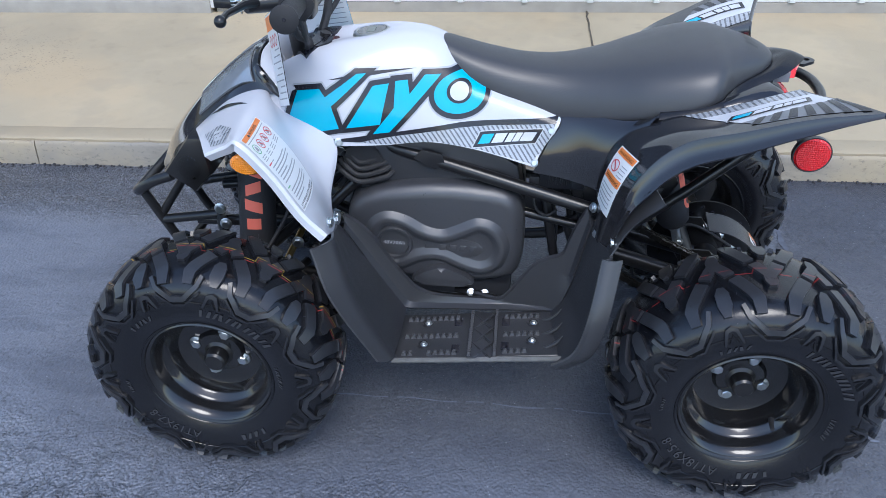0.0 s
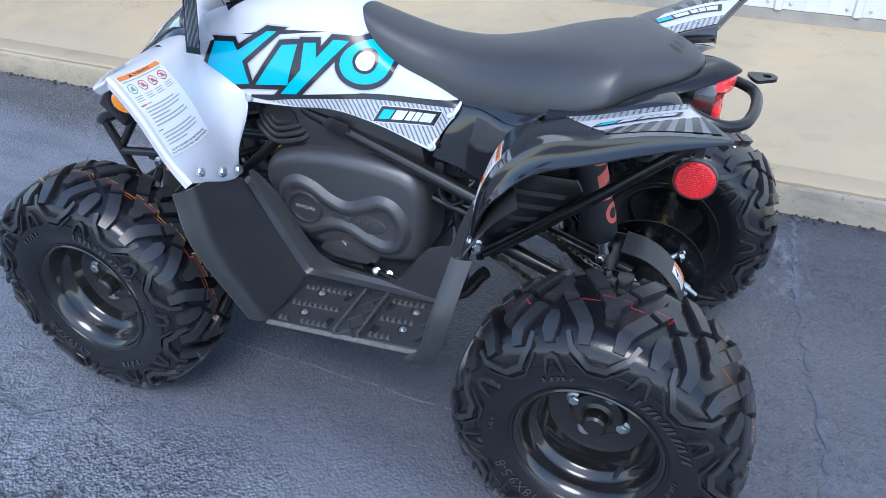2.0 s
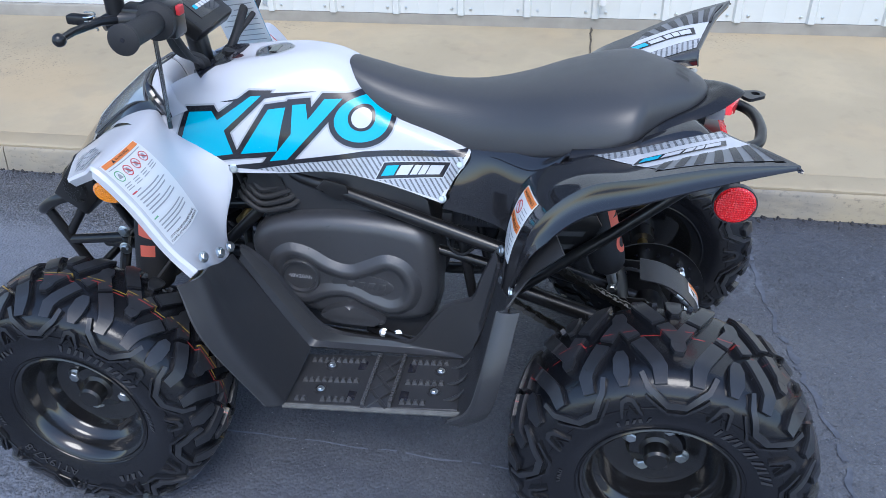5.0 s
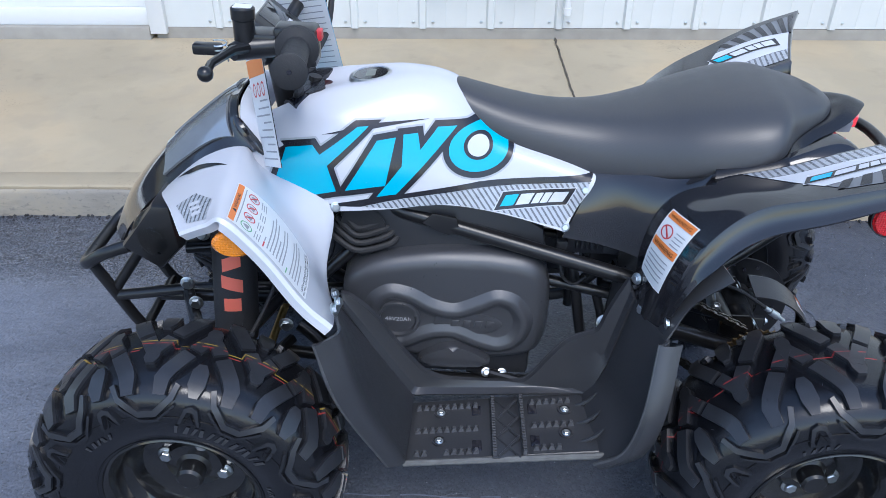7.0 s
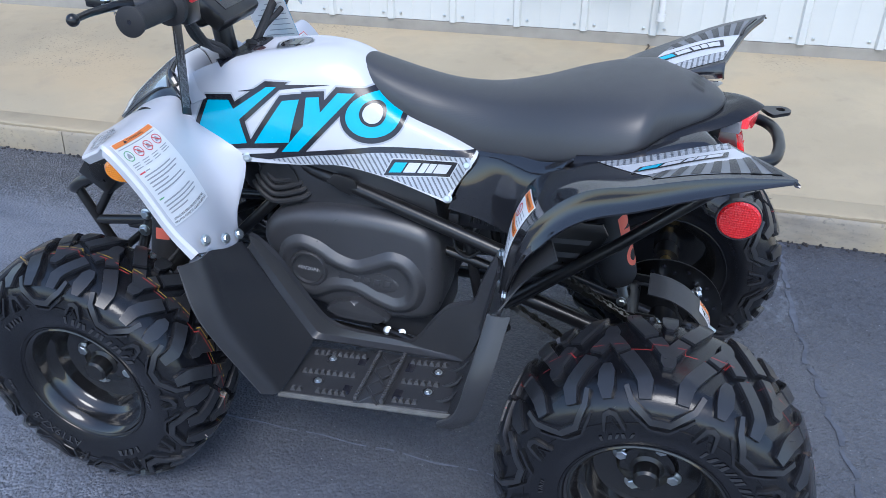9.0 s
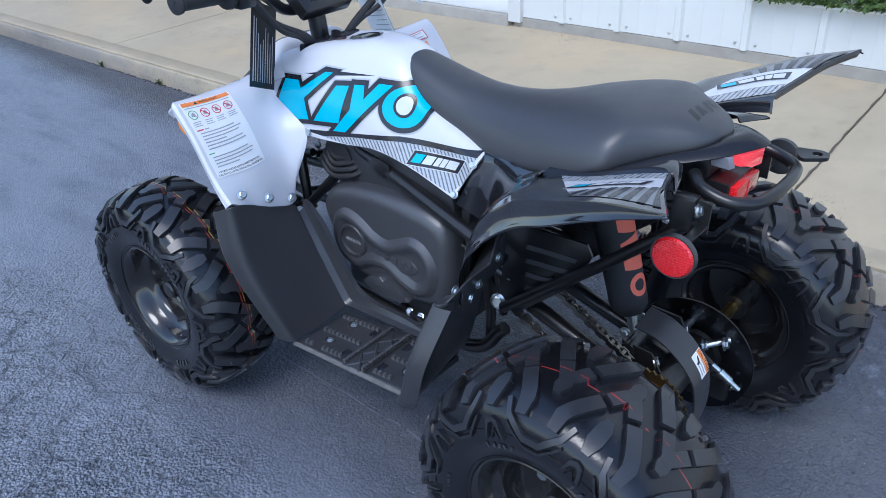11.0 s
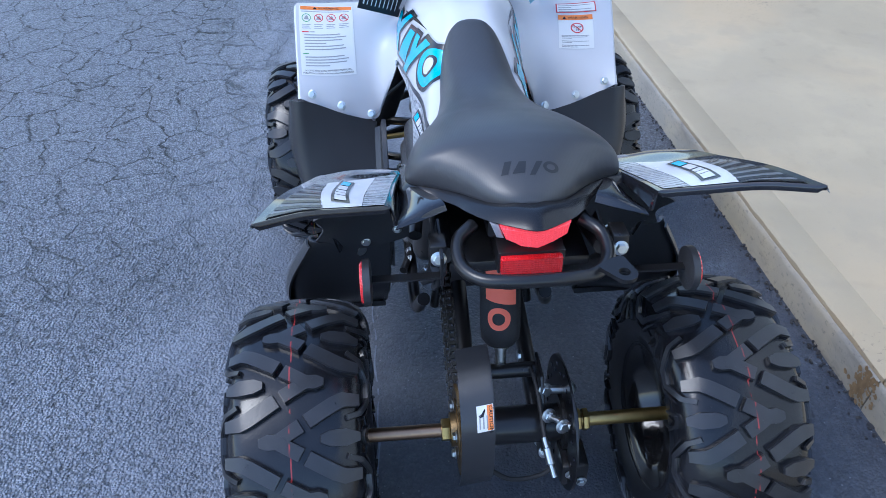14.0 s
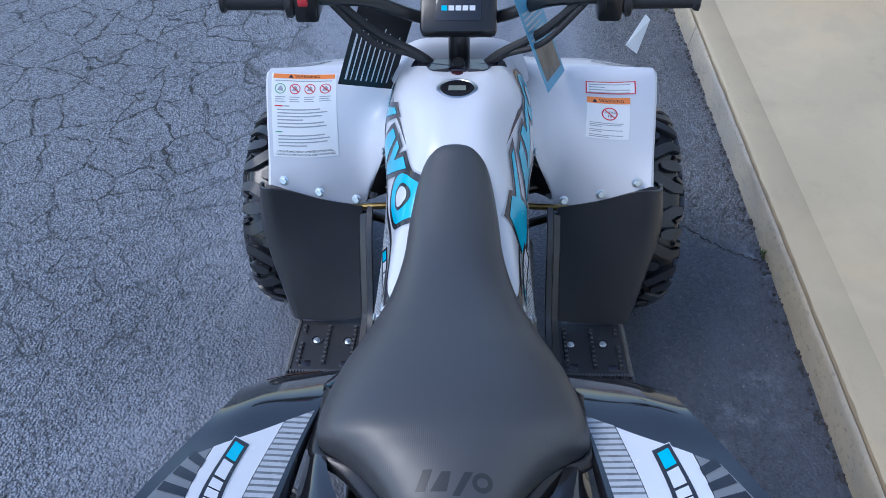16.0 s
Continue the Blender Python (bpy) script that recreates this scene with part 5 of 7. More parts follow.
    part("bracket", prism([(-0.075, 0.540), (-0.058, 0.560), (-0.018, 0.553), (-0.012, 0.532), (-0.030, 0.518), (-0.050, 0.526)], side * 0.115, side * 0.111, 0.001), FRAME, quad)
    part("lower_rail", tube([(-0.30, side * 0.10, 0.30), (-0.16, side * 0.135, 0.225), (0.20, side * 0.140, 0.225), (0.29, side * 0.125, 0.30)], 0.0135, 12, 24), FRAME, quad)
    part("peg_bracket", tube([(0.02, side * 0.128, 0.236), (0.12, side * 0.160, 0.236)], 0.009, 10), FRAME, quad)
    for x in (0.054, 0.084):
        bolt("bolt", (x, side * 0.144, 0.240), (0.1, side * 0.8, 0.6), 0.0060, quad)
    part("frame_tube", tube([(0.268, side * 0.100, 0.31), (0.258, side * 0.096, 0.36), (0.243, side * 0.092, 0.402)], 0.0085, 12), FRAME, quad)
    bolt("bolt", (0.262, side * 0.112, 0.345), (0.4, side * 1.0, 0.3), 0.0105, quad)


sided(motor)
bm = block((-0.19, -0.09, 0.19), (0.14, 0.09, 0.26), 0.01)
part("skid_plate", bm, MATTE, quad)
part("motor", block((-0.15, -0.09, 0.262), (0.135, 0.09, 0.45), 0.01), FRAME, quad)

# --- front end ---
def front_end(side):
    top, low = np.array((-0.398, side * 0.112, 0.560)), np.array((-0.388, side * 0.200, 0.330))
    d = (low - top) / np.linalg.norm(low - top)
    pts = [top, top + d * 0.006, top + d * 0.012, low - d * 0.03, low - d * 0.01, low]
    sleeve = part("shock_absorber", tube(pts, [0.026, 0.035, 0.0375, 0.0375, 0.034, 0.024], 24), SLEEVE, quad, "black shock absorber sleeve with coral marks")
    part("shock_eye", tube([low, low + d * 0.03], 0.012, 10), ZINC, sleeve)
    for i, (w, sh) in enumerate(((0.030, 0.008), (0.026, -0.006), (0.030, 0.006), (0.024, 0.0))):
        c = top + d * (0.060 + 0.036 * i)
        bm = bmesh.new()
        rings = []
        for j in range(9):
            a = math.radians(6) + math.radians(-29 + 58 * j / 8) * (w / 0.030)
            n_ = np.array((math.sin(a), side * math.cos(a), 0.36 * math.cos(a)))
            n_ = n_ - d * (n_ @ d)
            n_ /= np.linalg.norm(n_)
            rings.append([c + n_ * 0.0381 + d * (-0.011 + sh * (j - 4) / 5), c + n_ * 0.0381 + d * (0.011 + sh * (j - 4) / 5)])
        loft(rings, bm, closed=False)
        part("coral_mark", bm, CORAL, sleeve)
    for x, z in ((-0.52, 0.25), (-0.32, 0.25)):
        part("control_arm", tube([(x, side * 0.085, z), (-0.420, side * 0.300, 0.235)], 0.011, 10), FRAME, quad)
    for x in (-0.50, -0.33):
        part("control_arm", tube([(x, side * 0.10, 0.36), (-0.415, side * 0.285, 0.335)], 0.011, 10), FRAME, quad)
    part("steering_knuckle", tube([(-0.415, side * 0.295, 0.345), (-0.420, side * 0.312, 0.225)], 0.018, 12), FRAME, quad)
    part("stub_axle", tube([(-0.419, side * 0.30, 0.240), (-0.419, side * 0.375, 0.240)], 0.019, 14), FRAME, quad)
    part("tie_rod", tube([(-0.325, side * 0.06, 0.335), (-0.345, side * 0.295, 0.300)], 0.0075, 10), BRASS, quad)
    part("brake_hose", tube([(-0.30, side * 0.12, 0.50), (-0.33, side * 0.20, 0.42), (-0.37, side * 0.29, 0.36)], 0.004, 8, 16), RUBBERGRIP, quad)
    for p in ((-0.450, side * 0.125, 0.505), (-0.498, side * 0.105, 0.385), (-0.468, side * 0.155, 0.380), (-0.300, side * 0.205, 0.380)):
        bolt("bolt", p, (0, side, 0.1), 0.0085, quad)
    part("frame_tube", tube([(-0.56, side * 0.08, 0.34), (-0.30, side * 0.10, 0.36), (-0.15, side * 0.09, 0.52)], 0.012, 12), FRAME, quad)
    part("frame_tube", tube([(-0.36, side * 0.07, 0.62), (-0.30, side * 0.10, 0.36)], 0.012, 12), FRAME, quad)
    part("frame_tube", tube([(-0.50, side * 0.09, 0.24), (-0.20, side * 0.115, 0.235)], 0.012, 12), FRAME, quad)
    # bumper half
    bum = part("bumper_tube", tube([(-0.592, side * 0.105, 0.460), (-0.640, side * 0.105, 0.440), (-0.682, side * 0.090, 0.408), (-0.696, side * 0.050, 0.394), (-0.698, 0, 0.392)], 0.0115, 12, 22), FRAME, quad)
    part("bumper_tube", tube([(-0.675, side * 0.085, 0.405), (-0.640, side * 0.085, 0.335), (-0.600, side * 0.085, 0.262), (-0.560, side * 0.085, 0.240), (-0.500, side * 0.085, 0.245)], 0.0105, 12, 22), FRAME, quad)
    part("bumper_tube", tube([(-0.640, side * 0.085, 0.335), (-0.505, side * 0.095, 0.365)], 0.0105, 12), FRAME, quad)
    part("bumper_tube", tube([(-0.645, side * 0.080, 0.345), (-0.560, side * 0.080, 0.470)], 0.0095, 12), FRAME, quad)
    # headlamp and amber reflector
    lamp = part("headlamp", prism([(-0.560, 0.520), (-0.500, 0.600), (-0.470, 0.600), (-0.462, 0.520), (-0.500, 0.478)], side * 0.205, side * 0.11, 0.012), FRAME, quad, "black headlamp housing with clear lens")
    bm = bmesh.new()
    bmesh.ops.create_uvsphere(bm, u_segments=20, v_segments=12, radius=1)
    bmesh.ops.transform(bm, matrix=Matrix.Translation((-0.505, side * 0.178, 0.535)) @ Matrix.Diagonal((0.040, 0.034, 0.045, 1)), verts=list(bm.verts))
    part("lens", bm, CLEAR, lamp)
    bm = bmesh.new()
    lathe([(0, -0.008), (0.016, -0.007), (0.020, -0.002), (0.020, 0.004), (0, 0.004)], 28, bm=bm)
    bmesh.ops.transform(bm, matrix=Matrix.Translation((-0.330, side * 0.352, 0.632)) @ Matrix.Diagonal((1.45, -side, 1.0, 1)), verts=list(bm.verts))
    part("amber_reflector", bm, AMBER, quad, "amber side reflector")


sided(front_end)
part("bumper_tube", tube([(-0.600, -0.085, 0.262), (-0.600, 0.085, 0.262)], 0.0095, 12), FRAME, quad)

# finned controller under the side covers, with a plug on each side
box_ = part("motor_controller", block((0.172, -0.078, 0.470), (0.292, 0.078, 0.560), 0.006), MATTE, quad, "black finned motor controller")
for side in (-1, 1):
    for i in range(5):
        part("fin", block((0.196 + 0.009 * i, side * 0.082 - 0.005, 0.486), (0.200 + 0.009 * i, side * 0.082 + 0.005, 0.548), 0.001), MATTE, box_)
    part("cover_plate", prism(rounded([(0.246, 0.482), (0.246, 0.536), (0.258, 0.548), (0.284, 0.548), (0.290, 0.500), (0.282, 0.482)], 24), side * 0.088, side * 0.076, 0.003), MATTE, box_)
    part("plug", block((0.160, side * 0.092 - 0.008, 0.482), (0.180, side * 0.092 + 0.008, 0.508), 0.003), RUBBERGRIP, box_)
    bolt("bolt", (0.188, side * 0.084, 0.520), (0, side, 0.1), 0.0050, box_)
    # seat post tubes and the wire behind them
    part("frame_tube", tube([(0.196, side * 0.080, 0.450), (0.208, side * 0.086, 0.398), (0.232, side * 0.092, 0.290), (0.236, side * 0.100, 0.232)], 0.0100, 12), FRAME, quad)
    part("frame_tube", tube([(0.150, side * 0.086, 0.418), (0.205, side * 0.088, 0.408), (0.286, side * 0.100, 0.398)], 0.0100, 12), FRAME, quad)
    part("wire", tube([(0.170, side * 0.094, 0.486), (0.176, side * 0.102, 0.440), (0.200, side * 0.100, 0.420), (0.222, side * 0.090, 0.430)], 0.0030, 8, 16), RUBBERGRIP, quad)

# --- steering ---
part("steering_stem", tube([(-0.300, 0, 0.60), (-0.330, 0, 0.80)], 0.020, 16), FRAME, quad)
bar = [(-0.240, 0.270, 0.888), (-0.262, 0.215, 0.878), (-0.300, 0.150, 0.850), (-0.330, 0.085, 0.806), (-0.335, 0.040, 0.795)]
part("handlebar", tube([(x, -y, z) for x, y, z in bar] + [(-0.335, 0, 0.795)] + bar[::-1], 0.0115, 14, 50), FRAME, quad, "black tubular handlebar")


def controls(side):
    e = np.array((-0.228, side * 0.392, 0.897))
    i_ = np.array((-0.240, side * 0.272, 0.888))
    d = (e - i_) / np.linalg.norm(e - i_)
    pts = [i_, i_ + d * 0.004, i_ + d * 0.012, i_ + d * 0.016, e - d * 0.012, e - d * 0.008, e - d * 0.002, e]
    grip = part("grip", tube(pts, [0.024, 0.0290, 0.0280, 0.0168, 0.0172, 0.0210, 0.0218, 0.0185], 26), RUBBERGRIP, quad, "black rubber hand grip")
    part("end_hole", tube([e - d * 0.001, e + d * 0.0004], 0.0032, 12), INK, grip)
    p = i_ - d * 0.022
    box = part("switch_box", block((p[0] - 0.030, p[1] - 0.020, p[2] - 0.028), (p[0] + 0.026, p[1] + 0.020, p[2] + 0.024), 0.006), FRAME, quad)
    part("switch", block((p[0] + 0.020, p[1] - 0.010, p[2] + 0.006), (p[0] + 0.032, p[1] + 0.006, p[2] + 0.020), 0.002), REDPRINT if side < 0 else FRAME, box)
    # brake lever with ball end
    lev = part("brake_lever", tube([(p[0] - 0.045, p[1], p[2] - 0.004), (-0.318, side * 0.300, 0.888), (-0.332, side * 0.345, 0.886), (-0.328, side * 0.382, 0.887)], [0.009, 0.0065, 0.0055, 0.005], 10), FRAME, quad)
    bm = bmesh.new()
    bmesh.ops.create_uvsphere(bm, u_segments=16, v_segments=10, radius=0.0095)
    bmesh.ops.translate(bm, verts=bm.verts, vec=(-0.328, side * 0.384, 0.887))
    part("ball_end", bm, FRAME, lev)
    part("lever_perch", block((p[0] - 0.062, p[1] - 0.024, p[2] - 0.014), (p[0] - 0.024, p[1] + 0.016, p[2] + 0.016), 0.005), FRAME, lev)
    bm = bmesh.new()
    tube([(-0.332 + 0.0085 * math.cos(a), side * 0.300 + 0.0085 * math.sin(a), p[2] - 0.012 + 0.0009 * a) for a in np.linspace(0, 28, 90)], 0.0011, 5, bm=bm)
    part("return_spring", bm, ZINC, lev)
    bm = bmesh.new()
    lathe([(0, 0), (0.0140, 0), (0.0140, 0.026), (0.0155, 0.028), (0.0155, 0.041), (0.0135, 0.043), (0, 0.043)], 24, bm=bm)
    bmesh.ops.transform(bm, matrix=pose(-0.308, side * 0.268, p[2] + 0.006, 90, 0, 0), verts=list(bm.verts))
    pot = part("fluid_reservoir", bm, FRAME, quad, "round black brake fluid reservoir")
    part("cap_label", block((-0.319, side * 0.268 - 0.008, p[2] + 0.0490), (-0.296, side * 0.268 + 0.010, p[2] + 0.0496)), PAPER, pot)
    part("lever_perch", tube([(p[0] - 0.02, side * 0.262, p[2]), (-0.308, side * 0.268, p[2] - 0.004), (-0.322, side * 0.285, p[2] - 0.006)], [0.015, 0.016, 0.011], 14), FRAME, lev)
    part("parking_latch", block((-0.366, side * 0.300 - 0.008, p[2] - 0.004), (-0.330, side * 0.300 + 0.008, p[2] + 0.010), 0.003), FRAME, lev)
    for k in range(2):
        part("cable", tube([(p[0] - 0.02, p[1] - side * 0.03, p[2] - 0.012 * k), (-0.285 + 0.02 * k, side * 0.150, 0.800 - 0.01 * k), (-0.282, side * (0.070 + 0.012 * k), 0.752), (-0.300, side * 0.030, 0.700)], 0.0055 if k else 0.0085, 10, 30), RUBBERGRIP, quad)
    bolt("bolt", (-0.262, side * 0.205, 0.890), (0.6, side * 0.2, 0.7), 0.006, quad)


sided(controls)
# instrument pod, tilted to the rider
M = Matrix.Translation((-0.325, 0, 0.822)) @ pose(0, 0, 0, 0, 38, 0)
pod = part("instrument_pod", block((-0.042, -0.068, -0.016), (0.050, 0.068, 0.018), 0.008, m=M), FRAME, quad, "black instrument pod with small screen")
part("pod_screen", block((-0.038, -0.040, 0.0175), (0.030, 0.040, 0.0195), 0.0006, m=M), GLOSS, pod)
for i in range(5):
    part("screen_mark", block((0.003, -0.030 + 0.0124 * i, 0.0196), (0.012, -0.020 + 0.0124 * i, 0.0202), m=M), TEAL if i == 0 else PALE, pod)
part("key_cap", tube([(-0.268, 0, 0.742), (-0.266, 0, 0.750)], 0.011, 18), FRAME, quad)
part("stem_boot", tube([(-0.295, -0.075, 0.716), (-0.272, -0.050, 0.722), (-0.262, 0, 0.724), (-0.272, 0.050, 0.722), (-0.295, 0.075, 0.716)], 0.020, 12, 24), INK, quad)

# jagged black plate round the foot of the stem
jag = [(-0.249, -0.052), (-0.243, -0.044), (-0.248, -0.020), (-0.254, -0.012), (-0.254, 0.012), (-0.248, 0.020), (-0.243, 0.044), (-0.249, 0.052), (-0.268, 0.060), (-0.292, 0.052), (-0.292, -0.052), (-0.268, -0.060)]
part("stem_plate", loft([[(x, y, 0.738 + 0.217 * (x + 0.248) - 0.45 * y * y + dz) for x, y in jag] for dz in (0.0100, -0.004)]), INK, quad)

# fuel-cap style gauge on the tank
bm = bmesh.new()
lathe([(0, 0.0045), (0.0255, 0.0045), (0.0270, 0.006), (0.0310, 0.005), (0.0335, 0.0), (0.0335, -0.006), (0, -0.006)], 40, bm=bm)
bmesh.ops.transform(bm, matrix=pose(-0.172, 0, 0.7545, 82, 0, 90) @ Matrix.Diagonal((1.15, 1.0, 1.15, 1)), verts=list(bm.verts))
gauge = part("charge_gauge", bm, surface("brushed_ring", (0.55, 0.56, 0.57), 0.3, metal=1.0, vary=0.1), quad, "round charge gauge with bright ring")
bm = bmesh.new()
lathe([(0, 0.0002), (0.0250, 0.0002), (0.0250, -0.002), (0, -0.002)], 32, bm=bm)
bmesh.ops.transform(bm, matrix=pose(-0.172, 0, 0.7545, 82, 0, 90) @ Matrix.Diagonal((1.15, 1.0, 1.15, 1)) @ Matrix.Translation((0, 0.0052, 0)), verts=list(bm.verts))
part("gauge_glass", bm, GLOSS, gauge)
bm = block((-0.013, 0.0054, -0.007), (0.013, 0.0060, 0.007))
bmesh.ops.transform(bm, matrix=pose(-0.172, 0, 0.7545, 82, 0, 90) @ Matrix.Diagonal((1.15, 1.0, 1.15, 1)), verts=list(bm.verts))
part("gauge_screen", bm, surface("lcd", (0.20, 0.22, 0.19), 0.3, vary=0.1), gauge)
bm = bmesh.new()
lathe([(0, 0.002), (0.008, 0.002), (0.010, 0), (0, 0)], 20, bm=bm)
bmesh.ops.transform(bm, matrix=pose(-0.248, -0.002, 0.7380, 80, 0, 90) @ Matrix.Diagonal((1.2, 1.3, 1.2, 1)), verts=list(bm.verts))
part("rocker_switch", bm, surface("dark_red_switch", (0.045, 0.008, 0.012), 0.35), quad)

# --- rear end ---
def rear_half(side):
    part("side_plate", prism([(0.262, 0.340), (0.300, 0.330), (0.420, 0.445), (0.452, 0.520), (0.440, 0.540), (0.300, 0.530), (0.270, 0.500)], side * 0.108, side * 0.102, 0.001), FRAME, quad)
    for i in range(4):
        z = 0.400 + 0.030 * i
        part("plate_slot", prism([(0.318, z - 0.005), (0.322, z + 0.006), (0.372 + 0.018 * i, z + 0.016), (0.367 + 0.018 * i, z + 0.005)], side * 0.1092, side * 0.1082), surface("slot_edge", (0.05, 0.052, 0.058), 0.5), quad)
    part("frame_tube", tube([(0.282, side * 0.122, 0.345), (0.470, side * 0.124, 0.515), (0.620, side * 0.122, 0.660)], 0.0110, 12), FRAME, quad)
    part("frame_tube", tube([(0.300, side * 0.105, 0.600), (0.620, side * 0.112, 0.680)], 0.0125, 12), FRAME, quad)
    part("swing_arm", tube([(0.285, side * 0.055, 0.330), (0.430, side * 0.058, 0.290), (0.575, side * 0.060, 0.250)], 0.0165, 14), FRAME, quad)
    part("rack_bracket", prism([(0.520, 0.640), (0.640, 0.640), (0.640, 0.690), (0.560, 0.700)], side * 0.120, side * 0.115, 0.001), FRAME, quad)
    bolt("bolt", (0.617, side * 0.121, 0.672), (0.2, side, 0.1), 0.0062, quad)
    # round red side reflector on its stalk
    rx_, ry_, rz_ = (0.637, 0.230, 0.654) if side < 0 else (0.617, 0.258, 0.626)
    part("reflector_stalk", block((rx_ - 0.011, side * 0.118, rz_ - 0.001), (rx_ + 0.003, side * (ry_ - 0.014), rz_ + 0.002)), FRAME, quad)
    bm = bmesh.new()
    lathe([(0, 0.002), (0.033, 0.002), (0.033, 0.012), (0.026, 0.014), (0, 0.014)], 36, bm=bm)
    bmesh.ops.transform(bm, matrix=Matrix.Translation((rx_, side * ry_, rz_)) @ Matrix.Diagonal((1, -side, 1, 1)), verts=list(bm.verts))
    cup = part("side_reflector", bm, MATTE, quad, "round red side reflector in black cup")
    bm = bmesh.new()
    lathe([(0, -0.0035), (0.028, -0.002), (0.031, 0.002), (0, 0.002)], 36, bm=bm)
    bmesh.ops.transform(bm, matrix=Matrix.Translation((rx_, side * ry_, rz_)) @ Matrix.Diagonal((1, -side, 1, 1)), verts=list(bm.verts))
    part("reflector_lens", bm, REDLENS, cup)
    part("axle_shaft", tube([(RX, side * 0.085, 0.246), (RX, side * 0.345, 0.246)], 0.0125, 18), COPPERY if side < 0 else BRASS, quad, "zinc plated axle shaft")
    # step panel between tail cowl and mudguard
    rows = [[(0.400, -0.150, 0.672), (0.406, -0.162, 0.671), (0.410, -0.172, 0.664)], [(0.500, -0.140, 0.716), (0.502, -0.156, 0.713), (0.505, -0.170, 0.694)], [(0.566, -0.112, 0.737), (0.578, -0.138, 0.735), (0.590, -0.174, 0.722)], [(0.582, -0.105, 0.730), (0.596, -0.140, 0.726), (0.606, -0.178, 0.720)]]
    part("step_panel", sheet(net(side, rows, 14, 8), 0.003, side < 0), GLOSS, quad)


sided(rear_half)
loop_ = [(0.586, 0.078, 0.706), (0.612, 0.102, 0.698), (0.655, 0.102, 0.689), (0.686, 0.078, 0.688), (0.697, 0.038, 0.691)]
part("grab_bar", tube([(x, -y, z) for x, y, z in loop_] + [(0.699, 0, 0.692)] + loop_[::-1], 0.0098, 16, 56), FRAME, quad, "black tubular grab bar")
lean([o for o in quad.children if o.name.startswith("grab_bar")][0])
bm = bmesh.new()
o = [(0.0, -0.018), (0.020, -0.018), (0.040, -0.013), (0.046, 0.0), (0.040, 0.013), (0.020, 0.018), (0.0, 0.018)]
outer = rounded(o, 28)
hole = [(0.028 + 0.008 * math.cos(a), 0.008 * math.sin(a)) for a in np.linspace(0, 2 * math.pi, len(outer), endpoint=False)]
k0 = min(range(len(outer)), key=lambda i: -outer[i][0])
outer = outer[k0:] + outer[:k0]
if (outer[3][1] - outer[0][1]) < 0:
    outer = outer[:1] + outer[:0:-1]
loft([[(x, y, 0.003) for x, y in outer], [(x, y, 0.003) for x, y in hole], [(x, y, -0.003) for x, y in hole], [(x, y, -0.003) for x, y in outer], [(x, y, 0.003) for x, y in outer]], bm, caps=False)
bmesh.ops.transform(bm, matrix=Matrix.Translation((0.682, 0.104, 0.702)) @ pose(0, 0, 0, 0, 0, 28), verts=list(bm.verts))
part("towing_tab", bm, FRAME, quad, "black steel tab with a hole")

lens_face = [(-0.046, 0.738), (0.0, 0.737), (0.052, 0.738), (0.048, 0.719), (0.026, 0.713), (0.004, 0.711), (-0.018, 0.713), (-0.038, 0.718)]
tail = part("tail_light", prism(lens_face, -0.658, -0.600, 0.003), TAILLENS, quad, "lit red tail light")
for v in tail.data.vertices:
    v.co = Vector((-v.co.y - 0.42 * abs(v.co.x), v.co.x + 0.007, v.co.z))
end = part("clear_end", prism([(-0.058, 0.735), (-0.0465, 0.735), (-0.0385, 0.714), (-0.049, 0.713)], -0.650, -0.600, 0.002), surface("clear_end_plastic", (0.30, 0.30, 0.33), 0.12, vary=0.2, scale=60, coat=0.8), tail)
for v in end.data.vertices:
    v.co = Vector((-v.co.y - 0.42 * abs(v.co.x), v.co.x + 0.007, v.co.z))
part("lamp_back", block((0.545, -0.050, 0.690), (0.600, 0.052, 0.728), 0.005), FRAME, tail)
low = part("rear_reflector", block((0.632, -0.036, 0.652), (0.645, 0.052, 0.684), 0.003), REDLENS, quad, "flat red rear reflector")
part("lens_rib", block((0.6445, 0.007, 0.653), (0.6462, 0.010, 0.683), 0.0005), REDLENS, low)
part("reflector_back", block((0.560, -0.039, 0.650), (0.633, 0.057, 0.688), 0.003), FRAME, low)

# rear shock
top, lo = np.array((0.395, 0.0, 0.640)), np.array((0.486, 0.0, 0.363))
d = (lo - top) / np.linalg.norm(lo - top)
sleeve = part("shock_absorber", tube([top, top + d * 0.008, top + d * 0.014, lo - d * 0.03, lo - d * 0.012, lo], [0.026, 0.034, 0.036, 0.036, 0.034, 0.026], 28), SLEEVE, quad, "black shock absorber sleeve with coral marks")
part("shock_rod", tube([lo, lo + d * 0.012, lo + d * 0.0125, lo + d * 0.055], [0.014, 0.014, 0.010, 0.010], 12), ZINC, sleeve)
bolt("bolt", tuple(lo + d * 0.030 + np.array((0, -0.03, 0))), (0, -1, 0), 0.007, sleeve)
bolt("bolt", tuple(lo + d * 0.030 + np.array((0, 0.03, 0))), (0, 1, 0), 0.007, sleeve)
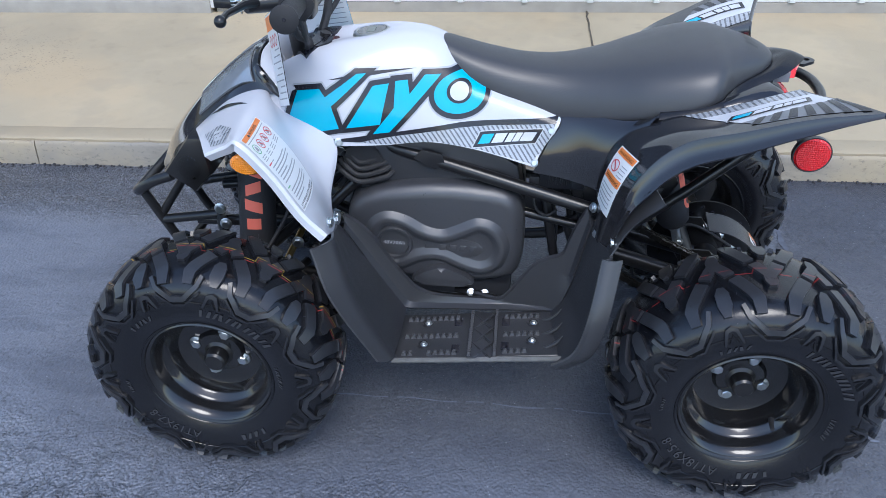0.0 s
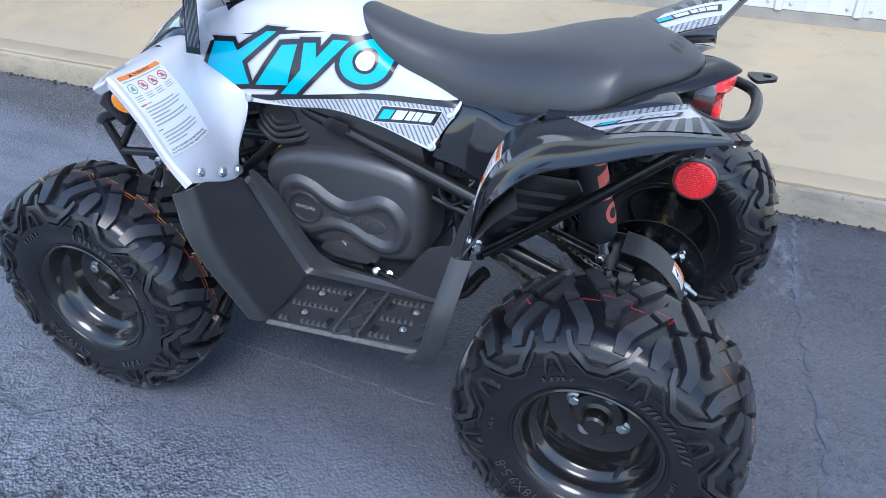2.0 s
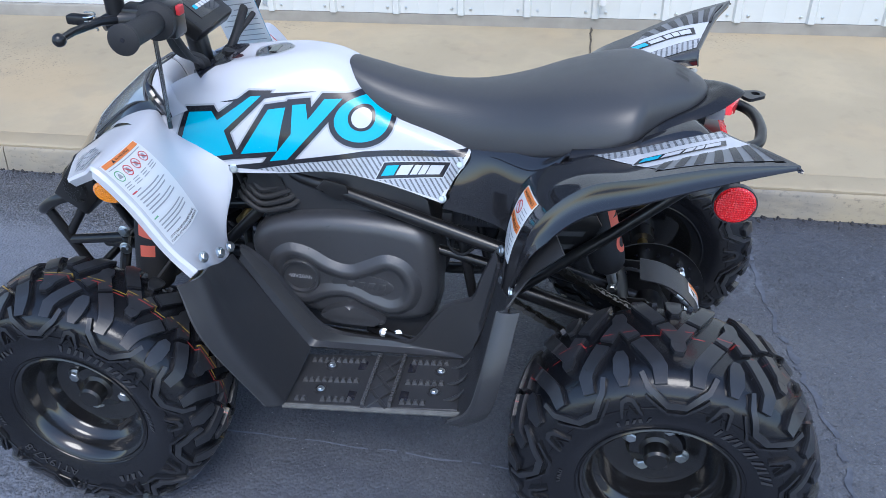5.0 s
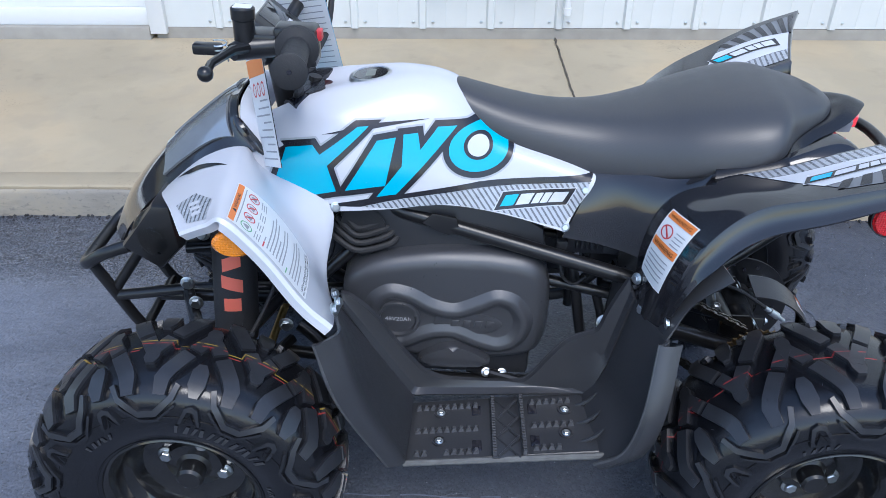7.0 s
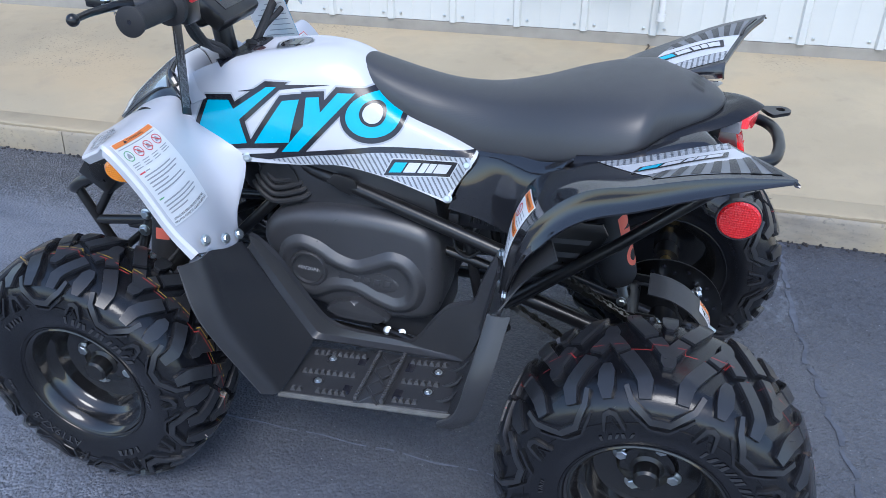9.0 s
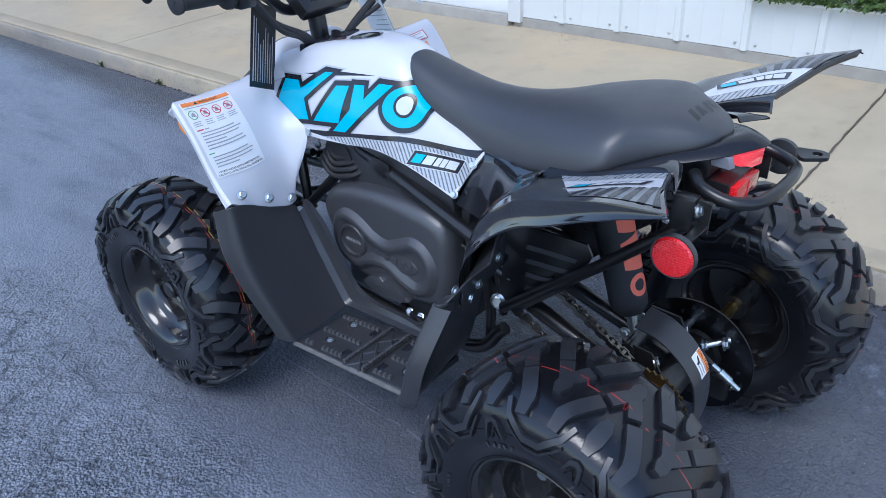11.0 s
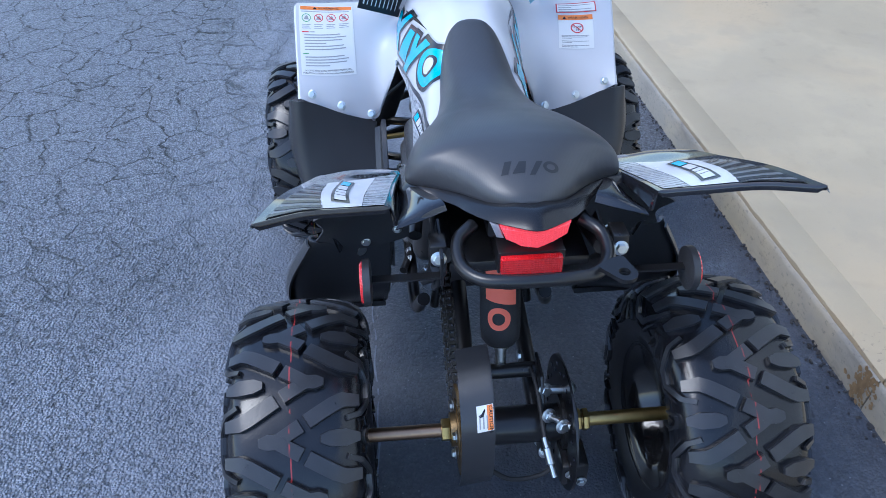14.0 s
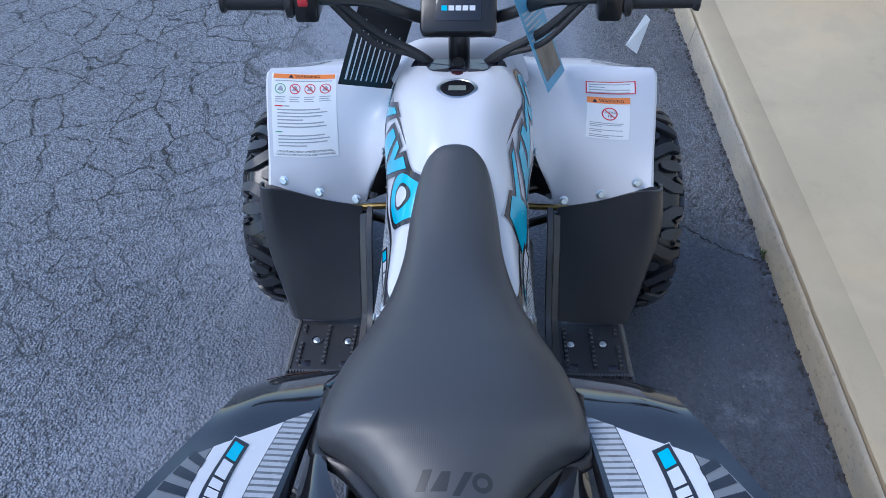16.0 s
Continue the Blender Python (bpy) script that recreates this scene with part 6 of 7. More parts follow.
for i, (w, sh) in enumerate(((0.030, 0.008), (0.027, -0.008), (0.030, 0.007), (0.026, -0.006))):
    c = top + d * (0.078 + 0.036 * i)
    rings = []
    for j in range(9):
        a = math.radians(-48 + 84 * j / 8)
        n_ = np.array((0.8 * math.cos(a), -math.sin(a) - 0.25, 0.3))
        n_ = n_ - d * (n_ @ d)
        n_ /= np.linalg.norm(n_)
        rings.append([c + n_ * 0.0367 + d * (-0.014 + sh * (j - 4) / 4), c + n_ * 0.0367 + d * (0.014 + sh * (j - 4) / 4)])
    part("coral_mark", loft(rings, None, closed=False), CORAL, sleeve)
rings, c = [], top + d * 0.230
for i in range(33):
    a = 2 * math.pi * i / 32
    row = []
    for r in (0.010, 0.019):
        b = r * math.cos(a) / 0.0367 - 0.20
        n_ = np.array((0.8 * math.cos(b), math.sin(b), 0.3))
        n_ = n_ - d * (n_ @ d)
        n_ /= np.linalg.norm(n_)
        row.append(c + n_ * 0.0368 + d * r * math.sin(a) * 1.15)
    rings.append(row)
part("coral_mark", loft(rings, None, closed=False), CORAL, sleeve)

# axle carrier, sprocket, chain and guard, brake disc
part("axle_carrier", tube([(RX, -0.070, 0.246), (RX, 0.095, 0.246)], 0.034, 24), FRAME, quad)
part("carrier_plate", prism([(0.500, 0.345), (0.560, 0.345), (0.625, 0.250), (0.610, 0.185), (0.550, 0.185), (0.510, 0.260)], 0.060, 0.067, 0.002), FRAME, quad)
part("carrier_plate", prism([(0.500, 0.330), (0.560, 0.330), (0.615, 0.250), (0.600, 0.190), (0.550, 0.190), (0.510, 0.260)], -0.052, -0.046, 0.002), FRAME, quad)
part("shock_bridge", tube([(0.515, -0.055, 0.318), (0.515, 0.065, 0.318)], 0.014, 14), FRAME, quad)
for x, y, z in ((0.567, 0.069, 0.318), (0.564, 0.112, 0.314), (0.608, 0.069, 0.299), (0.640, 0.086, 0.308), (0.612, 0.069, 0.205), (0.575, 0.069, 0.190)):
    nut = bolt("bolt", (x, y, z), (0.9, 0.25, 0.35), 0.0090, quad)
part("spacer", tube([(0.566, 0.064, 0.318), (0.566, 0.112, 0.315)], 0.0075, 12), ZINC, quad)
part("spacer", tube([(0.606, 0.064, 0.299), (0.646, 0.100, 0.312)], 0.0060, 12), ZINC, quad)
bolt("bolt", (0.564, -0.044, 0.308), (0.8, 0.5, 0.3), 0.0090, quad)
bolt("bolt", (0.600, -0.044, 0.196), (0.8, 0.5, 0.3), 0.0080, quad)
for y in (-0.121, 0.139):
    part("arm_bracket", block((0.585, y - 0.012, 0.640), (0.620, y + 0.012, 0.696), 0.003), FRAME, quad)
    bolt("bolt", (0.622, y, 0.676), (1, 0, 0.3), 0.0075, quad)
part("brake_hose", tube([(0.600, 0.110, 0.190), (0.625, 0.070, 0.158), (0.628, 0.010, 0.150), (0.618, -0.030, 0.168)], 0.0048, 8, 24), RUBBERGRIP, quad)
bm = bmesh.new()
prof = []
for i in range(74):
    a = 2 * math.pi * i / 74
    r = 0.074 if i % 2 else 0.080
    prof.append((r * math.cos(a), r * math.sin(a)))
inner_ = [(0.052 * math.cos(2 * math.pi * i / 74), 0.052 * math.sin(2 * math.pi * i / 74)) for i in range(74)]
loft([[(RX + x, y, 0.246 + z) for x, z in q] for q, y in ((prof, -0.088), (inner_, -0.088), (inner_, -0.083), (prof, -0.083), (prof, -0.088))], bm, caps=False)
sprocket = part("sprocket", bm, SPROCKET, quad, "yellow zinc chain sprocket", angle=25)
bm = bmesh.new()
lathe([(0.012, -0.100), (0.030, -0.100), (0.032, -0.090), (0.055, -0.090), (0.055, -0.080), (0.012, -0.080)], 32, closed=True, bm=bm, centre=(RX, 0, 0.246))
part("sprocket_hub", bm, SPROCKET, sprocket)
part("axle_nut", prism([(RX + 0.021 * math.cos(math.pi / 3 * i), 0.246 + 0.021 * math.sin(math.pi / 3 * i)) for i in range(6)], -0.116, -0.100, 0.002), BRASS, sprocket)
for s_, y0, y1 in ((1, 0.124, 0.136), (1, 0.139, 0.150)):
    part("axle_nut", prism([(RX + 0.021 * math.cos(math.pi / 3 * i), 0.246 + 0.021 * math.sin(math.pi / 3 * i)) for i in range(6)], y0, y1, 0.002), BRASS, quad)
for i in range(4):
    a = math.radians(35 + 90 * i)
    bolt("bolt", (RX + 0.044 * math.cos(a), -0.092, 0.246 + 0.044 * math.sin(a)), (0, -1, 0), 0.007, sprocket)
arc = catmull([(0.538, 0.409), (0.577, 0.404), (0.610, 0.389), (0.637, 0.366), (0.660, 0.332), (0.668, 0.268), (0.660, 0.210), (0.640, 0.165)], 30)
g = np.array([[(x, y, z + 0.20 * (y + 0.061)) for y in np.linspace(-0.089, -0.033, 4)] for x, z in arc])
guard = part("chain_guard", sheet(g, 0.003, False), MATTE, quad, "black plastic chain guard with caution label")
cen = np.array((0.560, 0.262))
g = np.array([[(x, -0.033, z + 0.0056), tuple(np.insert(cen + (np.array((x, z)) - cen) * 0.93, 1, -0.032))] for x, z in arc])
part("guard_flange", sheet(g, 0.003), MATTE, guard)
OILED = surface("oiled_chain", (0.22, 0.21, 0.19), 0.30, metal=1.0, vary=0.3, scale=80)
bm = bmesh.new()
for (xa, za), (xb, zb) in (((0.310, 0.440), (0.545, 0.322)), ((0.290, 0.320), (0.560, 0.170))):
    n = int(math.hypot(xb - xa, zb - za) / 0.0127)
    for i in range(n):
        x, z = xa + (xb - xa) * i / n, za + (zb - za) * i / n
        w = 0.0046 if i % 2 else 0.0080
        m = Matrix.Translation((x, -0.0855, z)) @ pose(0, 0, 0, 0, -math.degrees(math.atan2(zb - za, xb - xa)), 0)
        for y in (-w, w):
            c0 = bmesh.ops.create_cube(bm, size=1)["verts"]
            bmesh.ops.transform(bm, matrix=m @ Matrix.Translation((0, y, 0)) @ Matrix.Diagonal((0.0150, 0.0022, 0.0105, 1)), verts=c0)
        c0 = bmesh.ops.create_cube(bm, size=1)["verts"]
        bmesh.ops.transform(bm, matrix=m @ Matrix.Diagonal((0.0065, 0.012, 0.0065, 1)), verts=c0)
    if zb > 0.3:
        part("chain", bm, OILED, quad, "oiled steel drive chain")
        bm = bmesh.new()
part("chain", bm, OILED, quad, "oiled steel drive chain")
bm = bmesh.new()
loft([[(RX + r * math.cos(2 * math.pi * i / 48), y, 0.246 + r * math.sin(2 * math.pi * i / 48)) for i in range(48)] for r, y in ((0.121, 0.100), (0.060, 0.100), (0.060, 0.104), (0.121, 0.104), (0.121, 0.100))], bm, caps=False)
disc = part("brake_disc", bm, surface("dark_disc", (0.07, 0.07, 0.074), 0.35, metal=1.0, vary=0.2, scale=40), quad, "dark drilled brake disc")
for i in range(26):
    a = 2 * math.pi * i / 26
    r = 0.094 + 0.012 * (i % 2)
    part("disc_hole", tube([(RX + r * math.cos(a), 0.0985, 0.246 + r * math.sin(a)), (RX + r * math.cos(a), 0.1055, 0.246 + r * math.sin(a))], 0.0040, 10), INK, disc)
part("disc_hub", tube([(RX, 0.095, 0.246), (RX, 0.122, 0.246)], 0.052, 28), FRAME, disc)
cal = part("brake_caliper", block((0.600, 0.088, 0.170), (0.665, 0.138, 0.225), 0.008), FRAME, quad)
bolt("bolt", (0.667, 0.104, 0.208), (1, 0, 0), 0.007, cal)
bolt("bolt", (0.667, 0.124, 0.186), (1, 0, 0), 0.007, cal)
part("brake_cable", tube([(0.508, 0.048, 0.322), (0.535, 0.052, 0.330), (0.580, 0.056, 0.312), (0.640, 0.058, 0.274)], 0.0042, 8, 24), RUBBERGRIP, quad)
part("cable_adjuster", tube([(0.636, 0.057, 0.276), (0.650, 0.060, 0.266), (0.651, 0.060, 0.265), (0.672, 0.064, 0.250), (0.673, 0.064, 0.249), (0.690, 0.068, 0.236)], [0.0055, 0.0055, 0.0080, 0.0080, 0.0048, 0.0048], 12), ZINC, quad)
part("breather_hose", tube([(0.395, -0.085, 0.600), (0.410, -0.100, 0.622), (0.432, -0.104, 0.612), (0.440, -0.100, 0.590)], 0.0055, 8, 20), REDPRINT, quad)
part("under_tail", block((0.30, -0.105, 0.628), (0.60, 0.105, 0.648), 0.006), FRAME, quad)

# --- films, labels and tags ---
from mathutils.bvhtree import BVHTree
from mathutils.geometry import tessellate_polygon


def on_panel(ob, direction):
    """Maps (x, z) onto the first skin of a panel met along the given direction."""
    me = ob.data
    tree = BVHTree.FromPolygons([v.co for v in me.vertices], [p.vertices for p in me.polygons])
    d = Vector(direction).normalized()

    def at(x, z):
        p, n, _, _ = tree.ray_cast(Vector((x, -d.y * 1.0, z)), Vector((0, d.y, 0)))
        if p is None:
            p, n, _, _ = tree.find_nearest(Vector((x, -d.y * 0.12, z)))
        return p, (n if n.dot(d) < 0 else -n)

    return at


def on_net(g, sign):
    """Maps (u, v), in steps of the coarse rows, onto a net of points."""
    k = grid_normals(g) * sign

    def pick(a, u, v):
        i, j = min(max(u, 0), a.shape[0] - 1.001), min(max(v, 0), a.shape[1] - 1.001)
        a0, b0 = int(i), int(j)
        p, q = i - a0, j - b0
        return (a[a0, b0] * (1 - p) + a[a0 + 1, b0] * p) * (1 - q) + (a[a0, b0 + 1] * (1 - p) + a[a0 + 1, b0 + 1] * p) * q

    return lambda u, v: (Vector(pick(g, u, v)), Vector(pick(k, u, v)).normalized())


def film(name, loops, at, mat, parent, lift=0.0008, fine=0.012, label=""):
    """A flat printed shape (outer loop, then holes) laid onto a surface."""
    flat = [p for q in loops for p in q]
    bm = bmesh.new()
    vs = [bm.verts.new((x, y, 0)) for x, y in flat]
    for tri in tessellate_polygon([[Vector((x, y, 0)) for x, y in q] for q in loops]):
        try:
            bm.faces.new([vs[i] for i in tri])
        except ValueError:
            pass
    for _ in range(6):
        long_ = [e for e in bm.edges if (at(*e.verts[0].co.xy)[0] - at(*e.verts[1].co.xy)[0]).length > fine]
        if not long_ or len(bm.verts) > 3000:
            break
        bmesh.ops.subdivide_edges(bm, edges=long_, cuts=1)
        bmesh.ops.triangulate(bm, faces=[f for f in bm.faces if len(f.verts) > 3])
    for v in bm.verts:
        p, n = at(v.co.x, v.co.y)
        v.co = p + n * lift
    return part(name, bm, mat, parent, label)


def ellipse(cx, cz, rx, rz, n=36, tilt=0.0):
    c, s = math.cos(tilt), math.sin(tilt)
    return [(cx + rx * math.cos(a) * c - rz * math.sin(a) * s, cz + rx * math.cos(a) * s + rz * math.sin(a) * c) for a in np.linspace(0, 2 * math.pi, n, endpoint=False)]


def rect(x0, z0, x1, z1):
    return [(x0, z0), (x1, z0), (x1, z1), (x0, z1)]


def lettering(name, text, at2, mat, parent, size, lift, centre=True):
    """Words in the built-in font, laid onto a surface by at2(x, y) in metres."""
    cu = bpy.data.curves.new("words", "FONT")
    cu.body, cu.size, cu.resolution_u = text, size, 2
    if centre:
        cu.align_x = "CENTER"
    ob = bpy.data.objects.new("words", cu)
    scene.collection.objects.link(ob)
    me = bpy.data.meshes.new_from_object(ob.evaluated_get(bpy.context.evaluated_depsgraph_get()))
    bpy.data.objects.remove(ob)
    bm = bmesh.new()
    bm.from_mesh(me)
    bpy.data.meshes.remove(me)
    for v in bm.verts:
        p, n = at2(v.co.x, v.co.y)
        v.co = p + n * lift
    return part(name, bm, mat, parent)


def tank_films(side):
    at = on_panel(tank, (0, -side, 0))
    marks = [
        [(-0.297, 0.675), (-0.254, 0.681), (-0.243, 0.667), (-0.184, 0.709), (-0.166, 0.710), (-0.231, 0.650), (-0.217, 0.608), (-0.258, 0.600), (-0.286, 0.597), (-0.321, 0.605)],
        [(-0.153, 0.688), (-0.123, 0.692), (-0.138, 0.616), (-0.203, 0.609)],
        [(-0.111, 0.696), (-0.088, 0.698), (-0.083, 0.673), (-0.056, 0.706), (-0.025, 0.707), (-0.120, 0.601), (-0.152, 0.597), (-0.112, 0.648)],
        ellipse(0.012, 0.674, 0.049, 0.036, 40, 0.1),
    ]
    ring_x, ring_z, flip_ = 0.012, 0.674, side > 0
    if flip_:  # read from its own side, so it runs from the seat to the nose
        ring_x = -0.262
        marks = [[(-0.250 - x, 0.650 + (z - 0.655) * 0.92) for x, z in m] for m in marks[:3]] + [ellipse(ring_x, ring_z, 0.049, 0.036, 40, -0.1)]
    for edge_, mat, lift in ((0.0125, SILVER, 0.0005), (0.0095, INK, 0.0009), (0.0, TEAL, 0.0015)):
        for k, m in enumerate(marks):
            loop = m if not edge_ else ellipse(ring_x, ring_z, 0.049 + edge_, 0.036 + edge_, 40, -0.1 if flip_ else 0.1) if k == 3 else grown(m, edge_)
            film("badge_shape" if mat is TEAL else "badge_edge", [loop], at, mat, tank, lift)
    film("badge_shape", [ellipse(ring_x - 0.001, ring_z + 0.003, 0.024, 0.021, 28)], at, INK, tank, 0.0019)
    film("badge_shape", [ellipse(ring_x - 0.001, ring_z + 0.003, 0.018, 0.016, 28)], at, PALE, tank, 0.0025)
    film("swoosh", [[(-0.240, 0.697), (-0.171, 0.713), (-0.070, 0.718), (-0.158, 0.706)]], at, INK, tank, 0.0007)
    film("stripe", [[(-0.250, 0.583), (-0.208, 0.588), (-0.112, 0.601), (0.015, 0.623), (0.205, 0.640), (0.201, 0.629), (0.015, 0.613), (-0.111, 0.593), (-0.177, 0.580)]], at, INK, tank, 0.0006)
    film("side_film", [[(-0.177, 0.5795), (-0.111, 0.5925), (0.015, 0.6125), (0.200, 0.6285), (0.172, 0.550), (0.112, 0.562), (0.055, 0.575), (-0.030, 0.586), (-0.129, 0.576)]], at, HATCH, tank, 0.0006, label="silver hatched film")
    model_mark(lambda a, b: at(0.110 + a, 0.598 + b + 0.10 * a), tank, 0.116, 0.023, flip=side > 0)


def model_mark(at, parent, length, height, flip=False):
    """The model badge as plain slanted blocks on a dark plate: one teal, four white."""
    k = -1 if flip else 1

    def P(a, b):
        return at(k * a * 1.0, b)

    L, Hh = length / 2, height / 2
    s = height * 0.25
    film("badge_plate", [grown([(-L + s * -1, -Hh), (L - s, -Hh), (L + s, Hh), (-L + s, Hh)], 0.0035)], P, PALE, parent, 0.0012)
    film("badge_plate", [grown([(-L + s * -1, -Hh), (L - s, -Hh), (L + s, Hh), (-L + s, Hh)], 0.0020)], P, INK, parent, 0.0017)
    w = length / 5.2
    for i, q in enumerate((1.0, 1.0, 0.55, 0.55, 1.1)):
        x = -L + 0.006 + sum((1.0, 1.0, 0.55, 0.55, 1.1)[:i]) * w * 1.16
        b = film("badge_block", [[(x - s, -Hh * 0.72), (x + w * q - s, -Hh * 0.72), (x + w * q + s * 0.6, Hh * 0.72), (x + s * 0.6, Hh * 0.72)]], P, TEAL if i == 0 else PALE, parent, 0.0023)


sided(tank_films)

# rear mudguard films, in steps of the coarse net (rows 0-6 along, 0-3 across)
def rear_films(side):
    g = rear_nets[side][:, :24]
    at0 = on_net(g, 1 if side < 0 else -1)
    p0, n0 = at0(30, 12)
    sign = 1 if n0.z > 0 else -1

    def at(u, v):
        p, n = at0(u * 47 / 6, v * 23 / 3)
        return p, n * sign

    ob = rear_fenders[0 if side < 0 else 1]
    film("hatched_film", [[(3.50, 0.05), (4.0, 0.04), (5.0, 0.03), (5.93, 0.03), (5.93, 0.62), (5.0, 0.63), (4.0, 0.68), (3.68, 0.70)]], at, HATCH_REAR, ob, 0.0008)
    film("white_film", [[(3.70, 0.72), (4.0, 0.695), (5.0, 0.645), (5.93, 0.635), (5.93, 1.62), (5.0, 1.82), (4.15, 2.06)]], at, PALE, ob, 0.0008)
    film("dark_film", [[(4.17, 2.08), (5.0, 1.835), (5.93, 1.635), (5.93, 2.74), (5.0, 2.66), (4.3, 2.52)]], at, GREY, ob, 0.0008)
    for i in range(7):
        u = 4.42 + 0.265 * i
        e = min(u + 0.14, 5.92)
        film("dark_stripe", [[(u, 2.02 - 0.245 * (u - 4.17)), (e, 2.02 - 0.245 * (e - 4.17)), (u - 0.08, 2.48 + 0.05 * i), (u - 0.22, 2.47 + 0.05 * i)]], at, INK, ob, 0.0014)
    model_mark(lambda a, b: at(4.84 + a * 11.2, 1.33 - b * 15.5 - a * 1.8), ob, 0.134, 0.026)


sided(rear_films)


def warning_sheet(name, at, parent_label, w, h, kind):
    """A printed safety label; at(x, y) in metres from its lower left corner."""
    base = film(name, [rect(0, 0, w, h)], at, PAPER, quad, 0.0009, 0.02, parent_label)
    if kind == "tall":
        film("orange_band", [rect(0.003, h - 0.014, w - 0.003, h - 0.002)], at, ORANGE, base, 0.0015)
        lettering("heading", "WARNING", lambda x, y: at(w / 2 + 0.006 + x, h - 0.0115 + y), INK, base, 0.0098, 0.0019)
        film("hazard_sign", [[(w / 2 - 0.030, h - 0.012), (w / 2 - 0.020, h - 0.012), (w / 2 - 0.025, h - 0.004)]], at, INK, base, 0.0019)
        film("print_line", [rect(0.006, h - 0.0205, w - 0.008, h - 0.0185)], at, PRINT, base, 0.0014)
        for i in range(4):
            c = (0.017 + 0.0285 * i, h - 0.036)
            ring = GREENPRINT if i == 0 else REDPRINT
            film("sign_ring", [ellipse(*c, 0.0105, 0.0105, 24), ellipse(*c, 0.0088, 0.0088, 24)], at, ring, base, 0.0014)
            film("sign_figure", [[(c[0] - 0.006, c[1] - 0.004), (c[0] + 0.006, c[1] - 0.005), (c[0] + 0.004, c[1] + 0.002), (c[0] + 0.001, c[1] + 0.006), (c[0] - 0.003, c[1] + 0.002)]], at, PRINT, base, 0.0014)
            if i:
                film("sign_slash", [[(c[0] - 0.0075, c[1] + 0.0055), (c[0] - 0.0060, c[1] + 0.0070), (c[0] + 0.0075, c[1] - 0.0055), (c[0] + 0.0060, c[1] - 0.0070)]], at, REDPRINT, base, 0.0018)
            for j in range(3):
                film("print_line", [rect(c[0] - 0.010, h - 0.0530 - 0.0042 * j, c[0] + 0.010 - 0.003 * (j % 2), h - 0.0515 - 0.0042 * j)], at, PRINT, base, 0.0014)
        film("print_line", [rect(0.006, h - 0.0705, 0.022, h - 0.0680)], at, REDPRINT, base, 0.0014)
        film("print_line", [rect(0.024, h - 0.0702, 0.036, h - 0.0682)], at, PRINT, base, 0.0014)
        for j, q in enumerate((0.80, 0.92, 0.84, 0.50, 0.86, 0.90)):
            film("print_line", [rect(0.011, h - 0.0775 - 0.0065 * j, 0.011 + (w - 0.018) * q, h - 0.0752 - 0.0065 * j)], at, PRINT, base, 0.0014)
        film("print_line", [rect(0.006, h - 0.1185, 0.020, h - 0.1165)], at, GREENPRINT, base, 0.0014)
        for j, q in enumerate((0.86, 0.94, 0.90, 0.55)):
            film("print_line", [rect(0.011, h - 0.1260 - 0.0062 * j, 0.011 + (w - 0.018) * q, h - 0.1238 - 0.0062 * j)], at, PRINT, base, 0.0014)
        lettering("closing_line", "LOCATE AND READ OWNER'S MANUAL.", lambda x, y: at(w / 2 + x, 0.0095 + y), INK, base, 0.0058, 0.0015)
        lettering("closing_line", "FOLLOW ALL INSTRUCTIONS AND WARNINGS.", lambda x, y: at(w / 2 + x, 0.0035 + y), INK, base, 0.0053, 0.0015)
    elif kind == "small":
        film("orange_band", [rect(0, h - 0.013, w, h)], at, ORANGE, base, 0.0015)
        lettering("heading", "WARNING", lambda x, y: at(w / 2 + 0.004 + x, h - 0.0100 + y), INK, base, 0.0088, 0.0019)
        film("hazard_sign", [[(w / 2 - 0.028, h - 0.011), (w / 2 - 0.020, h - 0.011), (w / 2 - 0.024, h - 0.004)]], at, INK, base, 0.0019)
        c = (w / 2, h - 0.034)
        film("sign_ring", [ellipse(*c, 0.0135, 0.0135, 28), ellipse(*c, 0.0112, 0.0112, 28)], at, REDPRINT, base, 0.0014)
        lettering("sign_words", "UNDER", lambda x, y: at(c[0] + x, c[1] + 0.001 + y), INK, base, 0.0062, 0.0014)
        lettering("sign_words", "16", lambda x, y: at(c[0] + x, c[1] - 0.007 + y), INK, base, 0.0080, 0.0014)
        film("sign_slash", [[(c[0] - 0.0095, c[1] + 0.0075), (c[0] - 0.0080, c[1] + 0.0090), (c[0] + 0.0095, c[1] - 0.0075), (c[0] + 0.0080, c[1] - 0.0090)]], at, REDPRINT, base, 0.0019)
        for j, q in enumerate((0.9, 0.84, 0.3, 0, 0.88, 0.3, 0, 0.9, 0.5)):
            if q:
                film("print_line", [rect(0.005, h - 0.0545 - 0.0034 * j, 0.005 + (w - 0.01) * q, h - 0.0530 - 0.0034 * j)], at, PRINT, base, 0.0014)
    elif kind == "boxed":
        film("red_border", [grown(rect(0, 0, w, h), 0.0002), rect(0.002, 0.002, w - 0.002, h - 0.002)], at, REDPRINT, base, 0.0014)
        for j, q in enumerate((0.94, 0.35, 0.94, 0.94)):
            film("print_line", [rect(0.005, h - 0.0085 - 0.0065 * j, 0.005 + (w - 0.01) * q, h - 0.0065 - 0.0065 * j)], at, PRINT, base, 0.0014)
    elif kind == "arch":
        for y in (h - 0.014, h * 0.42):
            film("orange_band", [rect(0.002, y, w - 0.002, y + 0.012)], at, ORANGE, base, 0.0015)
        lettering("heading", "WARNING", lambda x, y: at(w / 2 + x, h - 0.0112 + y), INK, base, 0.0080, 0.0019)
